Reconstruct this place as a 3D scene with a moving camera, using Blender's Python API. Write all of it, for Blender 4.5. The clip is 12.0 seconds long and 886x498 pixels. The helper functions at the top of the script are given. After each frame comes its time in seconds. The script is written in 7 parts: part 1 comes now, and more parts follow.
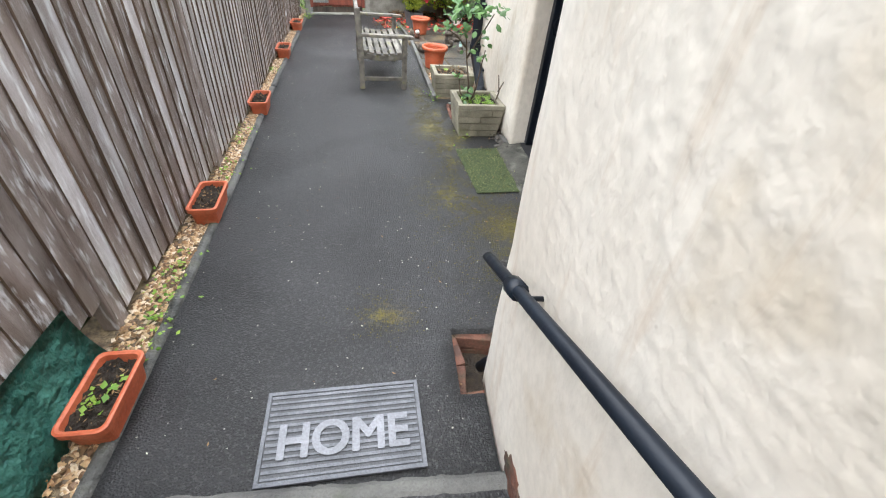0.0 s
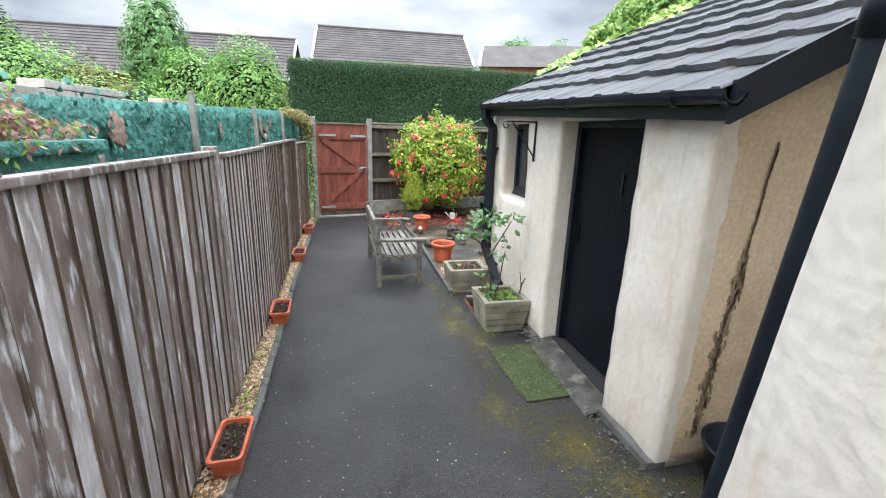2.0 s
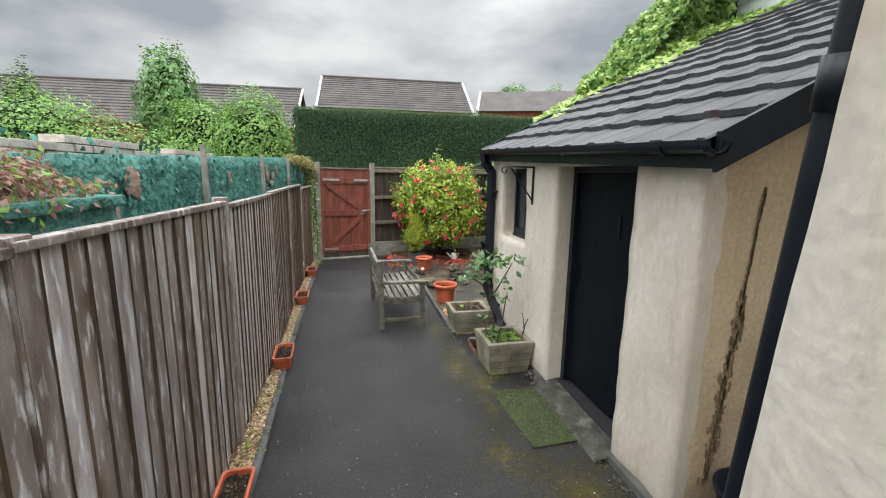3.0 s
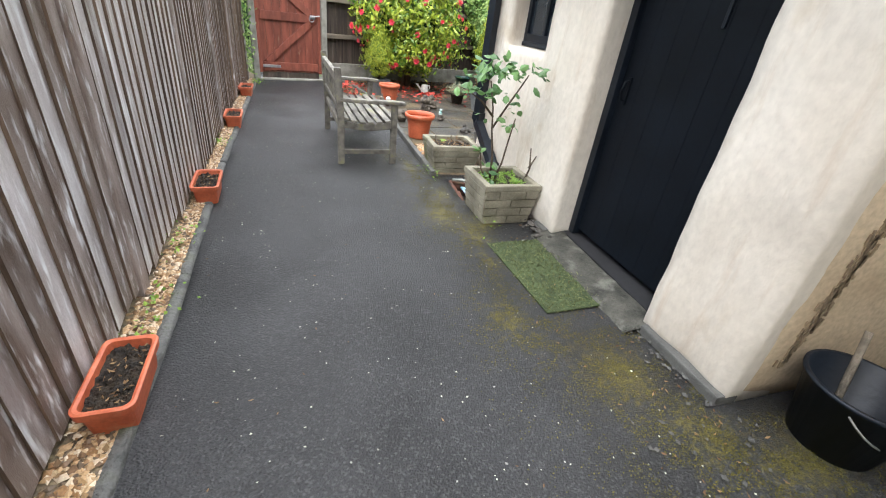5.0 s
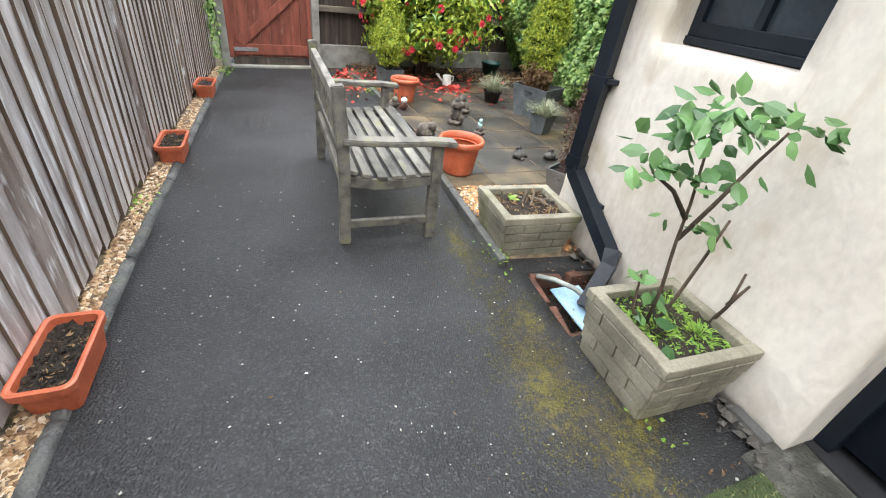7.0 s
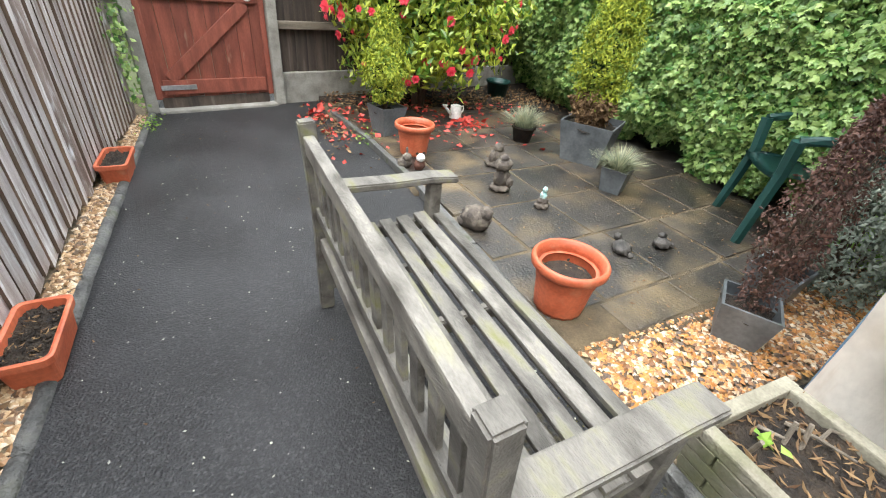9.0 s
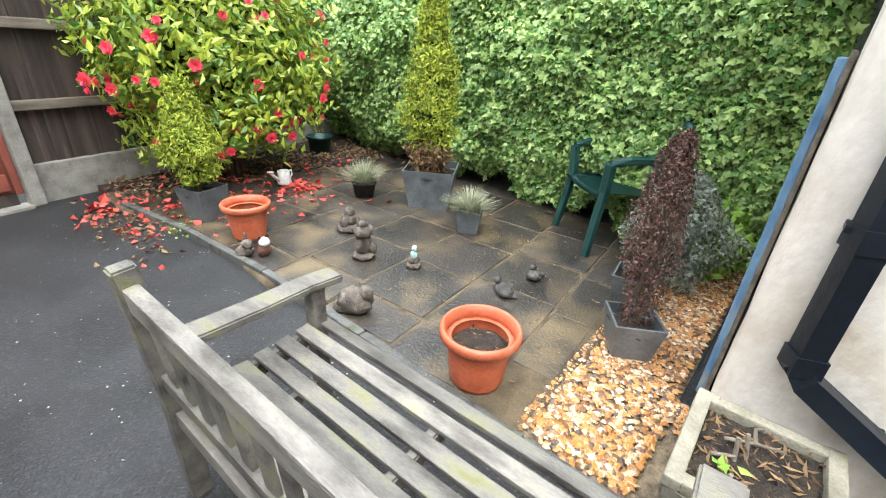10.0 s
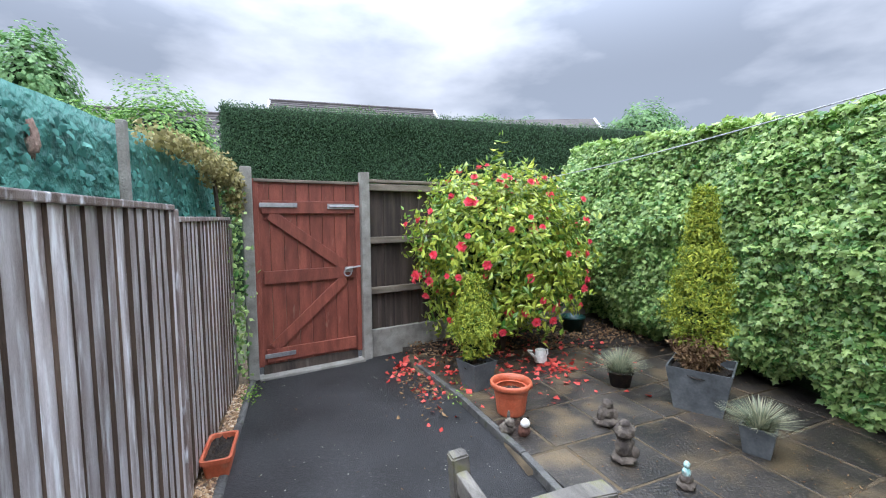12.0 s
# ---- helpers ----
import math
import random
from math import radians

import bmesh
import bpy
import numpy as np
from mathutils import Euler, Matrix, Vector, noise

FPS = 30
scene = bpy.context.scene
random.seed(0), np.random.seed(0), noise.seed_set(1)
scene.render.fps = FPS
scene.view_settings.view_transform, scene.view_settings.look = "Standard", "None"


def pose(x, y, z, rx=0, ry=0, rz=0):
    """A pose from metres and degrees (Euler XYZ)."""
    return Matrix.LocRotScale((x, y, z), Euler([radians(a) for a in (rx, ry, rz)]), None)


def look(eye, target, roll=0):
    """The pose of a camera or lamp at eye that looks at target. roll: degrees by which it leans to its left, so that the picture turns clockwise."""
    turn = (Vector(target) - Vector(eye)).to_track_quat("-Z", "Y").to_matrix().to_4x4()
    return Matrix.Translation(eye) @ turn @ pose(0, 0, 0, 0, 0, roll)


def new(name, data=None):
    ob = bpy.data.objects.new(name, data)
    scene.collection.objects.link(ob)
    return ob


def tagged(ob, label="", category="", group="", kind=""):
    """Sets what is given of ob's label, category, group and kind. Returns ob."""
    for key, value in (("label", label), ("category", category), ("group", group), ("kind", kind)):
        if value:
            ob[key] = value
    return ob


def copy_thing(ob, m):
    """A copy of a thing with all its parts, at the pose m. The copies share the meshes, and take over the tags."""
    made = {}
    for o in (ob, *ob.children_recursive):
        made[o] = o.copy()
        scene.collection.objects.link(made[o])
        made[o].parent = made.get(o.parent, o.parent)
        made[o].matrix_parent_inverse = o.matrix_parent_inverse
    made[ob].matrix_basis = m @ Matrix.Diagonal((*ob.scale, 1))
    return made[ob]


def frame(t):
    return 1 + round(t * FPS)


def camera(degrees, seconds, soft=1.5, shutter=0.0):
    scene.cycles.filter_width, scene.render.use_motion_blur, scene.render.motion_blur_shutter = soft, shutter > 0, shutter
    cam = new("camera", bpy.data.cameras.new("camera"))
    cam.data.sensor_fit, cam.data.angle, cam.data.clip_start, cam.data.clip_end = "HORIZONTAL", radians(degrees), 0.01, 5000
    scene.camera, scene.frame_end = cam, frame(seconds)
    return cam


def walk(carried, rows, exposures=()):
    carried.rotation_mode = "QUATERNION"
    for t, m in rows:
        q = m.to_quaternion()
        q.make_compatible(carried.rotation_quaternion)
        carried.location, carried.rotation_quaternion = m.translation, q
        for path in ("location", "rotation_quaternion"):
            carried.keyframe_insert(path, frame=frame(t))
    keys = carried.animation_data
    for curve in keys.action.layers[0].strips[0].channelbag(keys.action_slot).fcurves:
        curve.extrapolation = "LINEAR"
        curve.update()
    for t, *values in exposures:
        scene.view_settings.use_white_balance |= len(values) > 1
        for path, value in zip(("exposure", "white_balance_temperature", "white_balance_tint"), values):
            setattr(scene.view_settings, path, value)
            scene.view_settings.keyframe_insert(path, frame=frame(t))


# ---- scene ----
cam = camera(93.4, 12.0, soft=1.1)
PATH = [
    (0, (0.874, 1.012, 1.676), (1.14, 2.563, 0.441), 5.6),
    (0.5, (0.821, 1.193, 1.651), (0.914, 2.768, 0.422), 5.0),
    (1, (0.721, 1.354, 1.633), (0.946, 2.977, 0.487), 6.3),
    (1.5, (0.513, 1.4, 1.79), (0.822, 3.177, 0.927), 2.8),
    (2, (0.503, 1.365, 1.837), (0.844, 3.264, 1.308), 1.8),
    (2.5, (0.505, 1.31, 1.922), (0.85, 3.275, 1.786), 0.1),
    (3, (0.491, 1.319, 1.883), (0.826, 3.26, 1.535), 0.9),
    (3.2, (0.492, 1.36, 1.84), (0.815, 3.2, 1.12), 2.0),
    (4.8, (0.487, 2.075, 1.422), (1.008, 3.706, 0.387), 6.8),
    (5, (0.427, 2.234, 1.366), (0.968, 3.893, 0.39), 7.3),
    (5.5, (0.379, 2.718, 1.308), (0.718, 4.409, 0.295), 5.5),
    (6, (0.318, 3.172, 1.34), (0.517, 4.872, 0.305), 7.1),
    (6.5, (0.459, 3.665, 1.335), (1.105, 5.21, 0.242), 7.4),
    (7, (0.471, 4.188, 1.323), (1.026, 5.778, 0.243), 8.1),
    (7.5, (0.423, 4.653, 1.344), (0.967, 6.242, 0.257), 7.3),
    (9.3, (0.337, 6.13, 1.316), (1.158, 7.604, 0.243), 5.6),
    (9.5, (0.375, 6.201, 1.321), (1.354, 7.577, 0.249), 5.8),
    (10, (0.323, 6.374, 1.377), (1.68, 7.558, 0.507), 3.6),
    (10.5, (0.257, 6.338, 1.56), (1.742, 7.626, 1.193), -0.5),
    (11, (0.246, 6.274, 1.631), (1.58, 7.761, 1.548), -1.5),
    (11.5, (0.119, 6.296, 1.632), (0.976, 8.1, 1.52), -1.1),
    (12, (0.07, 6.29, 1.622), (0.615, 8.208, 1.468), -0.4),
]
EXPOSURES = [(0, 1.0, 6650, 11), (0.5, 0.86, 6700, 10), (1, 0.9, 6600, 10), (1.5, 0.95, 6400, 10), (2.0, 0.78, 6400, 11), (2.5, 0.55, 6600, 10), (3.0, 0.28, 6950, 10), (3.2, 0.0, 7200, 10), (4.8, 0.97, 6700, 11),
             (7.7, 0.95, 6650, 10), (9.3, 1.0, 6750, 10), (10, 1.1, 6600, 10), (10.5, 1.22, 6350, 11), (11, 0.85, 6100, 12), (11.5, 0.68, 5900, 13), (12, 0.48, 5950, 14)]
walk(cam, [(t, look(eye, target, roll)) for t, eye, target, roll in PATH], EXPOSURES)

# ---- sky and sun: a bright overcast day ----
SKY = 1.5
world = bpy.data.worlds.new("overcast_sky")
scene.world = world
world.use_nodes = True
wn, wl = world.node_tree.nodes, world.node_tree.links
wn.clear()
w_out, w_bg = wn.new("ShaderNodeOutputWorld"), wn.new("ShaderNodeBackground")
w_sky, w_co, w_map = wn.new("ShaderNodeTexSky"), wn.new("ShaderNodeTexCoord"), wn.new("ShaderNodeMapping")
w_sky.sky_type, w_sky.sun_disc, w_sky.sun_elevation, w_sky.sun_rotation = "NISHITA", False, radians(50), radians(200)
w_n1, w_ramp, w_mix, w_gain = wn.new("ShaderNodeTexNoise"), wn.new("ShaderNodeValToRGB"), wn.new("ShaderNodeMix"), wn.new("ShaderNodeMix")
w_map.inputs["Scale"].default_value = (1.0, 1.0, 2.6)
w_n1.inputs["Scale"].default_value, w_n1.inputs["Detail"].default_value, w_n1.inputs["Roughness"].default_value = 2.2, 6.0, 0.5
w_ramp.color_ramp.elements[0].position, w_ramp.color_ramp.elements[0].color = 0.4, (0.42, 0.465, 0.53, 1)
w_ramp.color_ramp.elements[1].position, w_ramp.color_ramp.elements[1].color = 0.63, (0.96, 1.0, 1.05, 1)
w_mix.data_type, w_gain.data_type, w_gain.blend_type = "RGBA", "RGBA", "MULTIPLY"
w_mix.inputs["Factor"].default_value = 0.9
w_gain.inputs["Factor"].default_value = 1.0
wl.new(w_co.outputs["Generated"], w_map.inputs["Vector"])
wl.new(w_map.outputs["Vector"], w_n1.inputs["Vector"])
wl.new(w_n1.outputs["Fac"], w_ramp.inputs["Fac"])
w_dim = wn.new("ShaderNodeMix")
w_dim.data_type, w_dim.blend_type = "RGBA", "MULTIPLY"
w_dim.inputs["Factor"].default_value = 1.0
w_dim.inputs["B"].default_value = (0.12, 0.12, 0.12, 1)
wl.new(w_sky.outputs["Color"], w_dim.inputs["A"])
wl.new(w_dim.outputs["Result"], w_mix.inputs["A"])
wl.new(w_ramp.outputs["Color"], w_mix.inputs["B"])
w_sep, w_grad = wn.new("ShaderNodeSeparateXYZ"), wn.new("ShaderNodeMapRange")
wl.new(w_co.outputs["Generated"], w_sep.inputs["Vector"])
wl.new(w_sep.outputs["Z"], w_grad.inputs["Value"])
w_grad.interpolation_type = "SMOOTHSTEP"
w_grad.inputs["From Min"].default_value, w_grad.inputs["From Max"].default_value = 0.28, 0.95
w_grad.inputs["To Min"].default_value, w_grad.inputs["To Max"].default_value = 0.5, 3.35
wl.new(w_mix.outputs["Result"], w_gain.inputs["A"])
wl.new(w_grad.outputs["Result"], w_gain.inputs["B"])
wl.new(w_gain.outputs["Result"], w_bg.inputs["Color"])
w_bg.inputs["Strength"].default_value = SKY
wl.new(w_bg.outputs["Background"], w_out.inputs["Surface"])
sun = new("sun", bpy.data.lights.new("sun", "SUN"))
sun.data.energy, sun.data.angle, sun.data.color = 0.9, radians(30), (1.0, 0.97, 0.92)
sun.matrix_world = look((0, 0, 20), (2.4, 4.0, 12))


# ---- materials ----
def material(name, low, high, scale=8.0, rough=0.8, bump=0.3, fine=60.0, metal=0.0, spot=None, spot_at=0.62, spot_scale=3.0,
             vary=0.0, island=0.0, grain=0.35, stretch=(1, 1, 1), dist=0.01, world_space=True, sheen=0.0):
    """A surface with broad stains, fine grain, relief, and a chance tint of each piece."""
    m = bpy.data.materials.new(name)
    m.use_nodes = True
    n, l = m.node_tree.nodes, m.node_tree.links
    bsdf = n["Principled BSDF"]
    if world_space:
        co = n.new("ShaderNodeNewGeometry").outputs["Position"]
    else:
        co = n.new("ShaderNodeTexCoord").outputs["Object"]
    mp = n.new("ShaderNodeMapping")
    mp.inputs["Scale"].default_value = stretch
    l.new(co, mp.inputs["Vector"])
    vec = mp.outputs["Vector"]
    if not world_space:
        info, add, mul = n.new("ShaderNodeObjectInfo"), n.new("ShaderNodeVectorMath"), n.new("ShaderNodeMath")
        mul.operation = "MULTIPLY"
        mul.inputs[1].default_value = 37.0
        l.new(info.outputs["Random"], mul.inputs[0])
        l.new(vec, add.inputs[0])
        l.new(mul.outputs["Value"], add.inputs[1])
        vec = add.outputs["Vector"]

    def noise_at(s, detail=5.0):
        t = n.new("ShaderNodeTexNoise")
        t.inputs["Scale"].default_value, t.inputs["Detail"].default_value = s, detail
        l.new(vec, t.inputs["Vector"])
        return t.outputs["Fac"]

    def blend(fac, a, b, mode="MIX"):
        t = n.new("ShaderNodeMix")
        t.data_type, t.blend_type = "RGBA", mode
        for key, v in (("Factor", fac), ("A", a), ("B", b)):
            if isinstance(v, (int, float)):
                t.inputs[key].default_value = v
            elif isinstance(v, tuple):
                t.inputs[key].default_value = (*v, 1)
            else:
                l.new(v, t.inputs[key])
        return t.outputs["Result"]

    def ramp(fac, a, b):
        t = n.new("ShaderNodeMapRange")
        t.inputs["From Min"].default_value, t.inputs["From Max"].default_value = a, b
        l.new(fac, t.inputs["Value"])
        return t.outputs["Result"]

    big, small = noise_at(scale), noise_at(fine, 3.0)
    col = blend(ramp(big, 0.32, 0.68), low, high)
    col = blend(grain, col, blend(ramp(small, 0.3, 0.7), (0.55, 0.55, 0.55), (1.35, 1.35, 1.35)), "MULTIPLY")
    if spot:
        col = blend(ramp(noise_at(spot_scale, 8.0), spot_at, spot_at + 0.22), col, spot)
    if vary:
        t = n.new("ShaderNodeObjectInfo").outputs["Random"]
        col = blend(1.0, col, blend(t, (1 - vary,) * 3, (1 + vary,) * 3), "MULTIPLY")
    if island:
        t = n.new("ShaderNodeNewGeometry").outputs["Random Per Island"]
        col = blend(1.0, col, blend(t, (1 - island,) * 3, (1 + island * 0.8, 1 + island, 1 + island * 0.5)), "MULTIPLY")
    l.new(col, bsdf.inputs["Base Color"])
    bsdf.inputs["Metallic"].default_value = metal
    r = n.new("ShaderNodeMapRange")
    r.inputs["To Min"].default_value, r.inputs["To Max"].default_value = max(rough - 0.12, 0.02), min(rough + 0.12, 1)
    l.new(big, r.inputs["Value"])
    l.new(r.outputs["Result"], bsdf.inputs["Roughness"])
    if sheen:
        bsdf.inputs["Specular IOR Level"].default_value = sheen
    if bump:
        b = n.new("ShaderNodeBump")
        b.inputs["Strength"].default_value, b.inputs["Distance"].default_value = bump, dist
        l.new(small, b.inputs["Height"])
        l.new(b.outputs["Normal"], bsdf.inputs["Normal"])
    return m


def leaf_material(name, dark, light, rough=0.45, through_light=0.25):
    m = bpy.data.materials.new(name)
    m.use_nodes = True
    n, l = m.node_tree.nodes, m.node_tree.links
    bsdf = n["Principled BSDF"]
    geo, mix = n.new("ShaderNodeNewGeometry"), n.new("ShaderNodeMix")
    mix.data_type = "RGBA"
    mix.inputs["A"].default_value, mix.inputs["B"].default_value = (*dark, 1), (*light, 1)
    l.new(geo.outputs["Random Per Island"], mix.inputs["Factor"])
    l.new(mix.outputs["Result"], bsdf.inputs["Base Color"])
    bsdf.inputs["Roughness"].default_value = rough
    tr, add, out = n.new("ShaderNodeBsdfTranslucent"), n.new("ShaderNodeMixShader"), n["Material Output"]
    l.new(mix.outputs["Result"], tr.inputs["Color"])
    add.inputs["Fac"].default_value = through_light
    l.new(bsdf.outputs["BSDF"], add.inputs[1])
    l.new(tr.outputs["BSDF"], add.inputs[2])
    l.new(add.outputs["Shader"], out.inputs["Surface"])
    return m


ASPHALT = material("asphalt", (0.007, 0.0073, 0.0078), (0.026, 0.0267, 0.028), 2.0, 0.5, 1.0, 115.0, dist=0.01, sheen=0.45, grain=0.9)


def add_chips(m, colour, scale=150.0, at=0.64, amount=0.8):
    """Pale stone chips that show in a bound surface."""
    n, l = m.node_tree.nodes, m.node_tree.links
    bsdf = n["Principled BSDF"]
    old = bsdf.inputs["Base Color"].links[0].from_socket
    geo, vor, mr, mix = n.new("ShaderNodeNewGeometry"), n.new("ShaderNodeTexVoronoi"), n.new("ShaderNodeMapRange"), n.new("ShaderNodeMix")
    vor.inputs["Scale"].default_value = scale
    l.new(geo.outputs["Position"], vor.inputs["Vector"])
    sep = n.new("ShaderNodeSeparateColor")
    l.new(vor.outputs["Color"], sep.inputs["Color"])
    mr.inputs["From Min"].default_value, mr.inputs["From Max"].default_value, mr.inputs["To Max"].default_value = at, 1.0, amount
    l.new(sep.outputs["Red"], mr.inputs["Value"])
    mix.data_type = "RGBA"
    mix.inputs["B"].default_value = (*colour, 1)
    l.new(mr.outputs["Result"], mix.inputs["Factor"])
    l.new(old, mix.inputs["A"])
    l.new(mix.outputs["Result"], bsdf.inputs["Base Color"])


add_chips(ASPHALT, (0.075, 0.075, 0.075), 130.0, 0.7, 0.6)
STEP = material("step_concrete", (0.06, 0.06, 0.058), (0.13, 0.13, 0.12), 5, 0.8, 0.6, 120, spot=(0.05, 0.06, 0.03))
SILL = material("mossy_sill_concrete", (0.022, 0.022, 0.017), (0.085, 0.083, 0.068), 11, 0.75, 1.0, 60, spot=(0.2, 0.2, 0.17), spot_at=0.56, spot_scale=9, dist=0.015)
CONCRETE = material("concrete", (0.2, 0.19, 0.165), (0.36, 0.35, 0.31), 7, 0.85, 0.5, 90, spot=(0.13, 0.14, 0.09), spot_scale=9)
KERB = material("kerb_concrete", (0.045, 0.046, 0.043), (0.15, 0.148, 0.138), 9, 0.7, 0.9, 70, spot=(0.05, 0.056, 0.025), spot_at=0.54, spot_scale=9, vary=0.15, dist=0.014)
RENDER_WALL = material("painted_render", (0.585, 0.525, 0.44), (0.69, 0.645, 0.57), 1.6, 0.8, 0.42, 30, spot=(0.46, 0.37, 0.25), spot_at=0.58, spot_scale=3.6, dist=0.012, grain=0.16, stretch=(1, 1, 0.75))
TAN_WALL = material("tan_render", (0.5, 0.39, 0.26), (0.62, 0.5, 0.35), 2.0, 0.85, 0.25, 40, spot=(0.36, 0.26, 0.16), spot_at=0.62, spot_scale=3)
BLACK = material("black_gloss_paint", (0.005, 0.0075, 0.012), (0.01, 0.0145, 0.022), 4, 0.4, 0.15, 30, sheen=0.3)
DOOR_BLACK = material("black_door_paint", (0.0022, 0.0036, 0.006), (0.0045, 0.0072, 0.0115), 3, 0.55, 0.12, 40, sheen=0.15)
FENCE = material("weathered_fence_board", (0.25, 0.195, 0.175), (0.68, 0.64, 0.645), 1.6, 0.34, 0.5, 45, spot=(0.92, 0.93, 0.95), spot_at=0.51, spot_scale=4.2,
                 vary=0.25, stretch=(8, 8, 2.4), world_space=False, dist=0.005, grain=0.35, sheen=0.8)
FENCE_BROWN = material("brown_fence_board", (0.11, 0.076, 0.06), (0.34, 0.285, 0.265), 1.5, 0.42, 0.5, 45, spot=(0.85, 0.86, 0.9), spot_at=0.545, spot_scale=4.2,
                       vary=0.25, stretch=(8, 8, 3.0), world_space=False, dist=0.005, grain=0.3)
MOSS = leaf_material("path_moss", (0.04, 0.038, 0.008), (0.14, 0.12, 0.02), 0.8, 0.1)
FENCE_EDGE = material("brown_board_edge", (0.08, 0.052, 0.036), (0.2, 0.14, 0.098), 4, 0.85, 0.5, 60, vary=0.3, stretch=(5, 5, 0.8), world_space=False)
BACK_FENCE = material("dark_fence_board", (0.035, 0.026, 0.022), (0.1, 0.077, 0.06), 3, 0.85, 0.6, 60, spot=(0.2, 0.18, 0.15), spot_at=0.62, vary=0.3, stretch=(5, 5, 0.7), world_space=False)
RAIL_WOOD = material("weathered_rail", (0.12, 0.1, 0.075), (0.26, 0.22, 0.17), 5, 0.85, 0.6, 70, vary=0.2, stretch=(0.7, 4, 4), world_space=False)
GATE_RED = material("faded_red_brown_paint", (0.16, 0.042, 0.027), (0.28, 0.08, 0.05), 4, 0.6, 0.4, 50, spot=(0.38, 0.24, 0.16), spot_at=0.66, spot_scale=6, vary=0.18, stretch=(4, 4, 0.8), world_space=False)
GREEN_PAINT = material("peeling_green_paint", (0.026, 0.14, 0.112), (0.085, 0.285, 0.23), 5, 0.6, 1.0, 17, spot=(0.4, 0.33, 0.25), spot_at=0.66, spot_scale=3.1, dist=0.05)
BENCH = material("weathered_teak", (0.055, 0.049, 0.039), (0.225, 0.21, 0.182), 5, 0.6, 0.8, 70, spot=(0.15, 0.15, 0.045), spot_at=0.55, spot_scale=5, vary=0.3, stretch=(3, 1, 3), world_space=False, dist=0.006)
PLANTER = material("cast_stone", (0.14, 0.128, 0.092), (0.29, 0.27, 0.205), 6, 0.9, 0.5, 90, spot=(0.13, 0.14, 0.06), spot_at=0.56, spot_scale=5, vary=0.12)
TERRACOTTA = material("terracotta_plastic", (0.42, 0.088, 0.036), (0.55, 0.14, 0.065), 7, 0.5, 0.15, 60, spot=(0.5, 0.22, 0.13), spot_at=0.6, spot_scale=9)
SOIL = material("dark_soil", (0.012, 0.009, 0.007), (0.05, 0.035, 0.022), 22, 0.95, 1.0, 110, spot=(0.1, 0.07, 0.035), spot_at=0.63, spot_scale=40, dist=0.02)
ZINC = material("galvanised_zinc", (0.1, 0.112, 0.118), (0.2, 0.217, 0.224), 6, 0.45, 0.15, 50, metal=0.3, spot=(0.22, 0.235, 0.24), spot_at=0.66, spot_scale=8)
GREEN_PLASTIC = material("dark_green_plastic", (0.008, 0.04, 0.035), (0.018, 0.07, 0.06), 5, 0.35, 0.1, 60)
SLAB = material("wet_paving_slab", (0.011, 0.011, 0.011), (0.055, 0.047, 0.039), 2.8, 0.42, 0.7, 60, spot=(0.15, 0.11, 0.06), spot_at=0.5, spot_scale=2.6, vary=0.3)
add_chips(SLAB, (0.13, 0.11, 0.075), 95.0, 0.82, 0.6)
JOINT = material("sandy_joint", (0.055, 0.043, 0.026), (0.14, 0.105, 0.06), 9, 0.95, 0.8, 90, spot=(0.05, 0.055, 0.022))


def stone_material(name, colours, rough=0.55):
    """Loose stones, each of one colour out of a few."""
    m = bpy.data.materials.new(name)
    m.use_nodes = True
    n, l = m.node_tree.nodes, m.node_tree.links
    geo, ramp, tex, mix = n.new("ShaderNodeNewGeometry"), n.new("ShaderNodeValToRGB"), n.new("ShaderNodeTexNoise"), n.new("ShaderNodeMix")
    ramp.color_ramp.interpolation = "CONSTANT"
    while len(ramp.color_ramp.elements) < len(colours):
        ramp.color_ramp.elements.new(0.5)
    for i, c in enumerate(colours):
        ramp.color_ramp.elements[i].position = i / len(colours)
        ramp.color_ramp.elements[i].color = (*c, 1)
    tex.inputs["Scale"].default_value = 140.0
    mix.data_type, mix.blend_type = "RGBA", "OVERLAY"
    mix.inputs["Factor"].default_value = 0.45
    l.new(geo.outputs["Random Per Island"], ramp.inputs["Fac"])
    l.new(geo.outputs["Position"], tex.inputs["Vector"])
    l.new(ramp.outputs["Color"], mix.inputs["A"])
    l.new(tex.outputs["Fac"], mix.inputs["B"])
    l.new(mix.outputs["Result"], n["Principled BSDF"].inputs["Base Color"])
    n["Principled BSDF"].inputs["Roughness"].default_value = rough
    return m


GRAVEL = stone_material("gravel", ((0.26, 0.14, 0.06), (0.48, 0.35, 0.21), (0.16, 0.09, 0.045), (0.58, 0.47, 0.34), (0.36, 0.23, 0.12), (0.11, 0.075, 0.045), (0.44, 0.29, 0.15)))
ORANGE_GRAVEL = stone_material("orange_gravel", ((0.4, 0.17, 0.045), (0.48, 0.34, 0.2), (0.18, 0.08, 0.03), (0.46, 0.23, 0.07), (0.56, 0.46, 0.33), (0.27, 0.14, 0.06), (0.09, 0.06, 0.04), (0.48, 0.21, 0.055)), 0.4)
PEELING_BLUE = material("peeling_blue_paint", (0.03, 0.11, 0.24), (0.2, 0.34, 0.46), 9, 0.5, 0.6, 40, spot=(0.3, 0.25, 0.19), spot_at=0.52, spot_scale=7, stretch=(1, 1, 0.4))
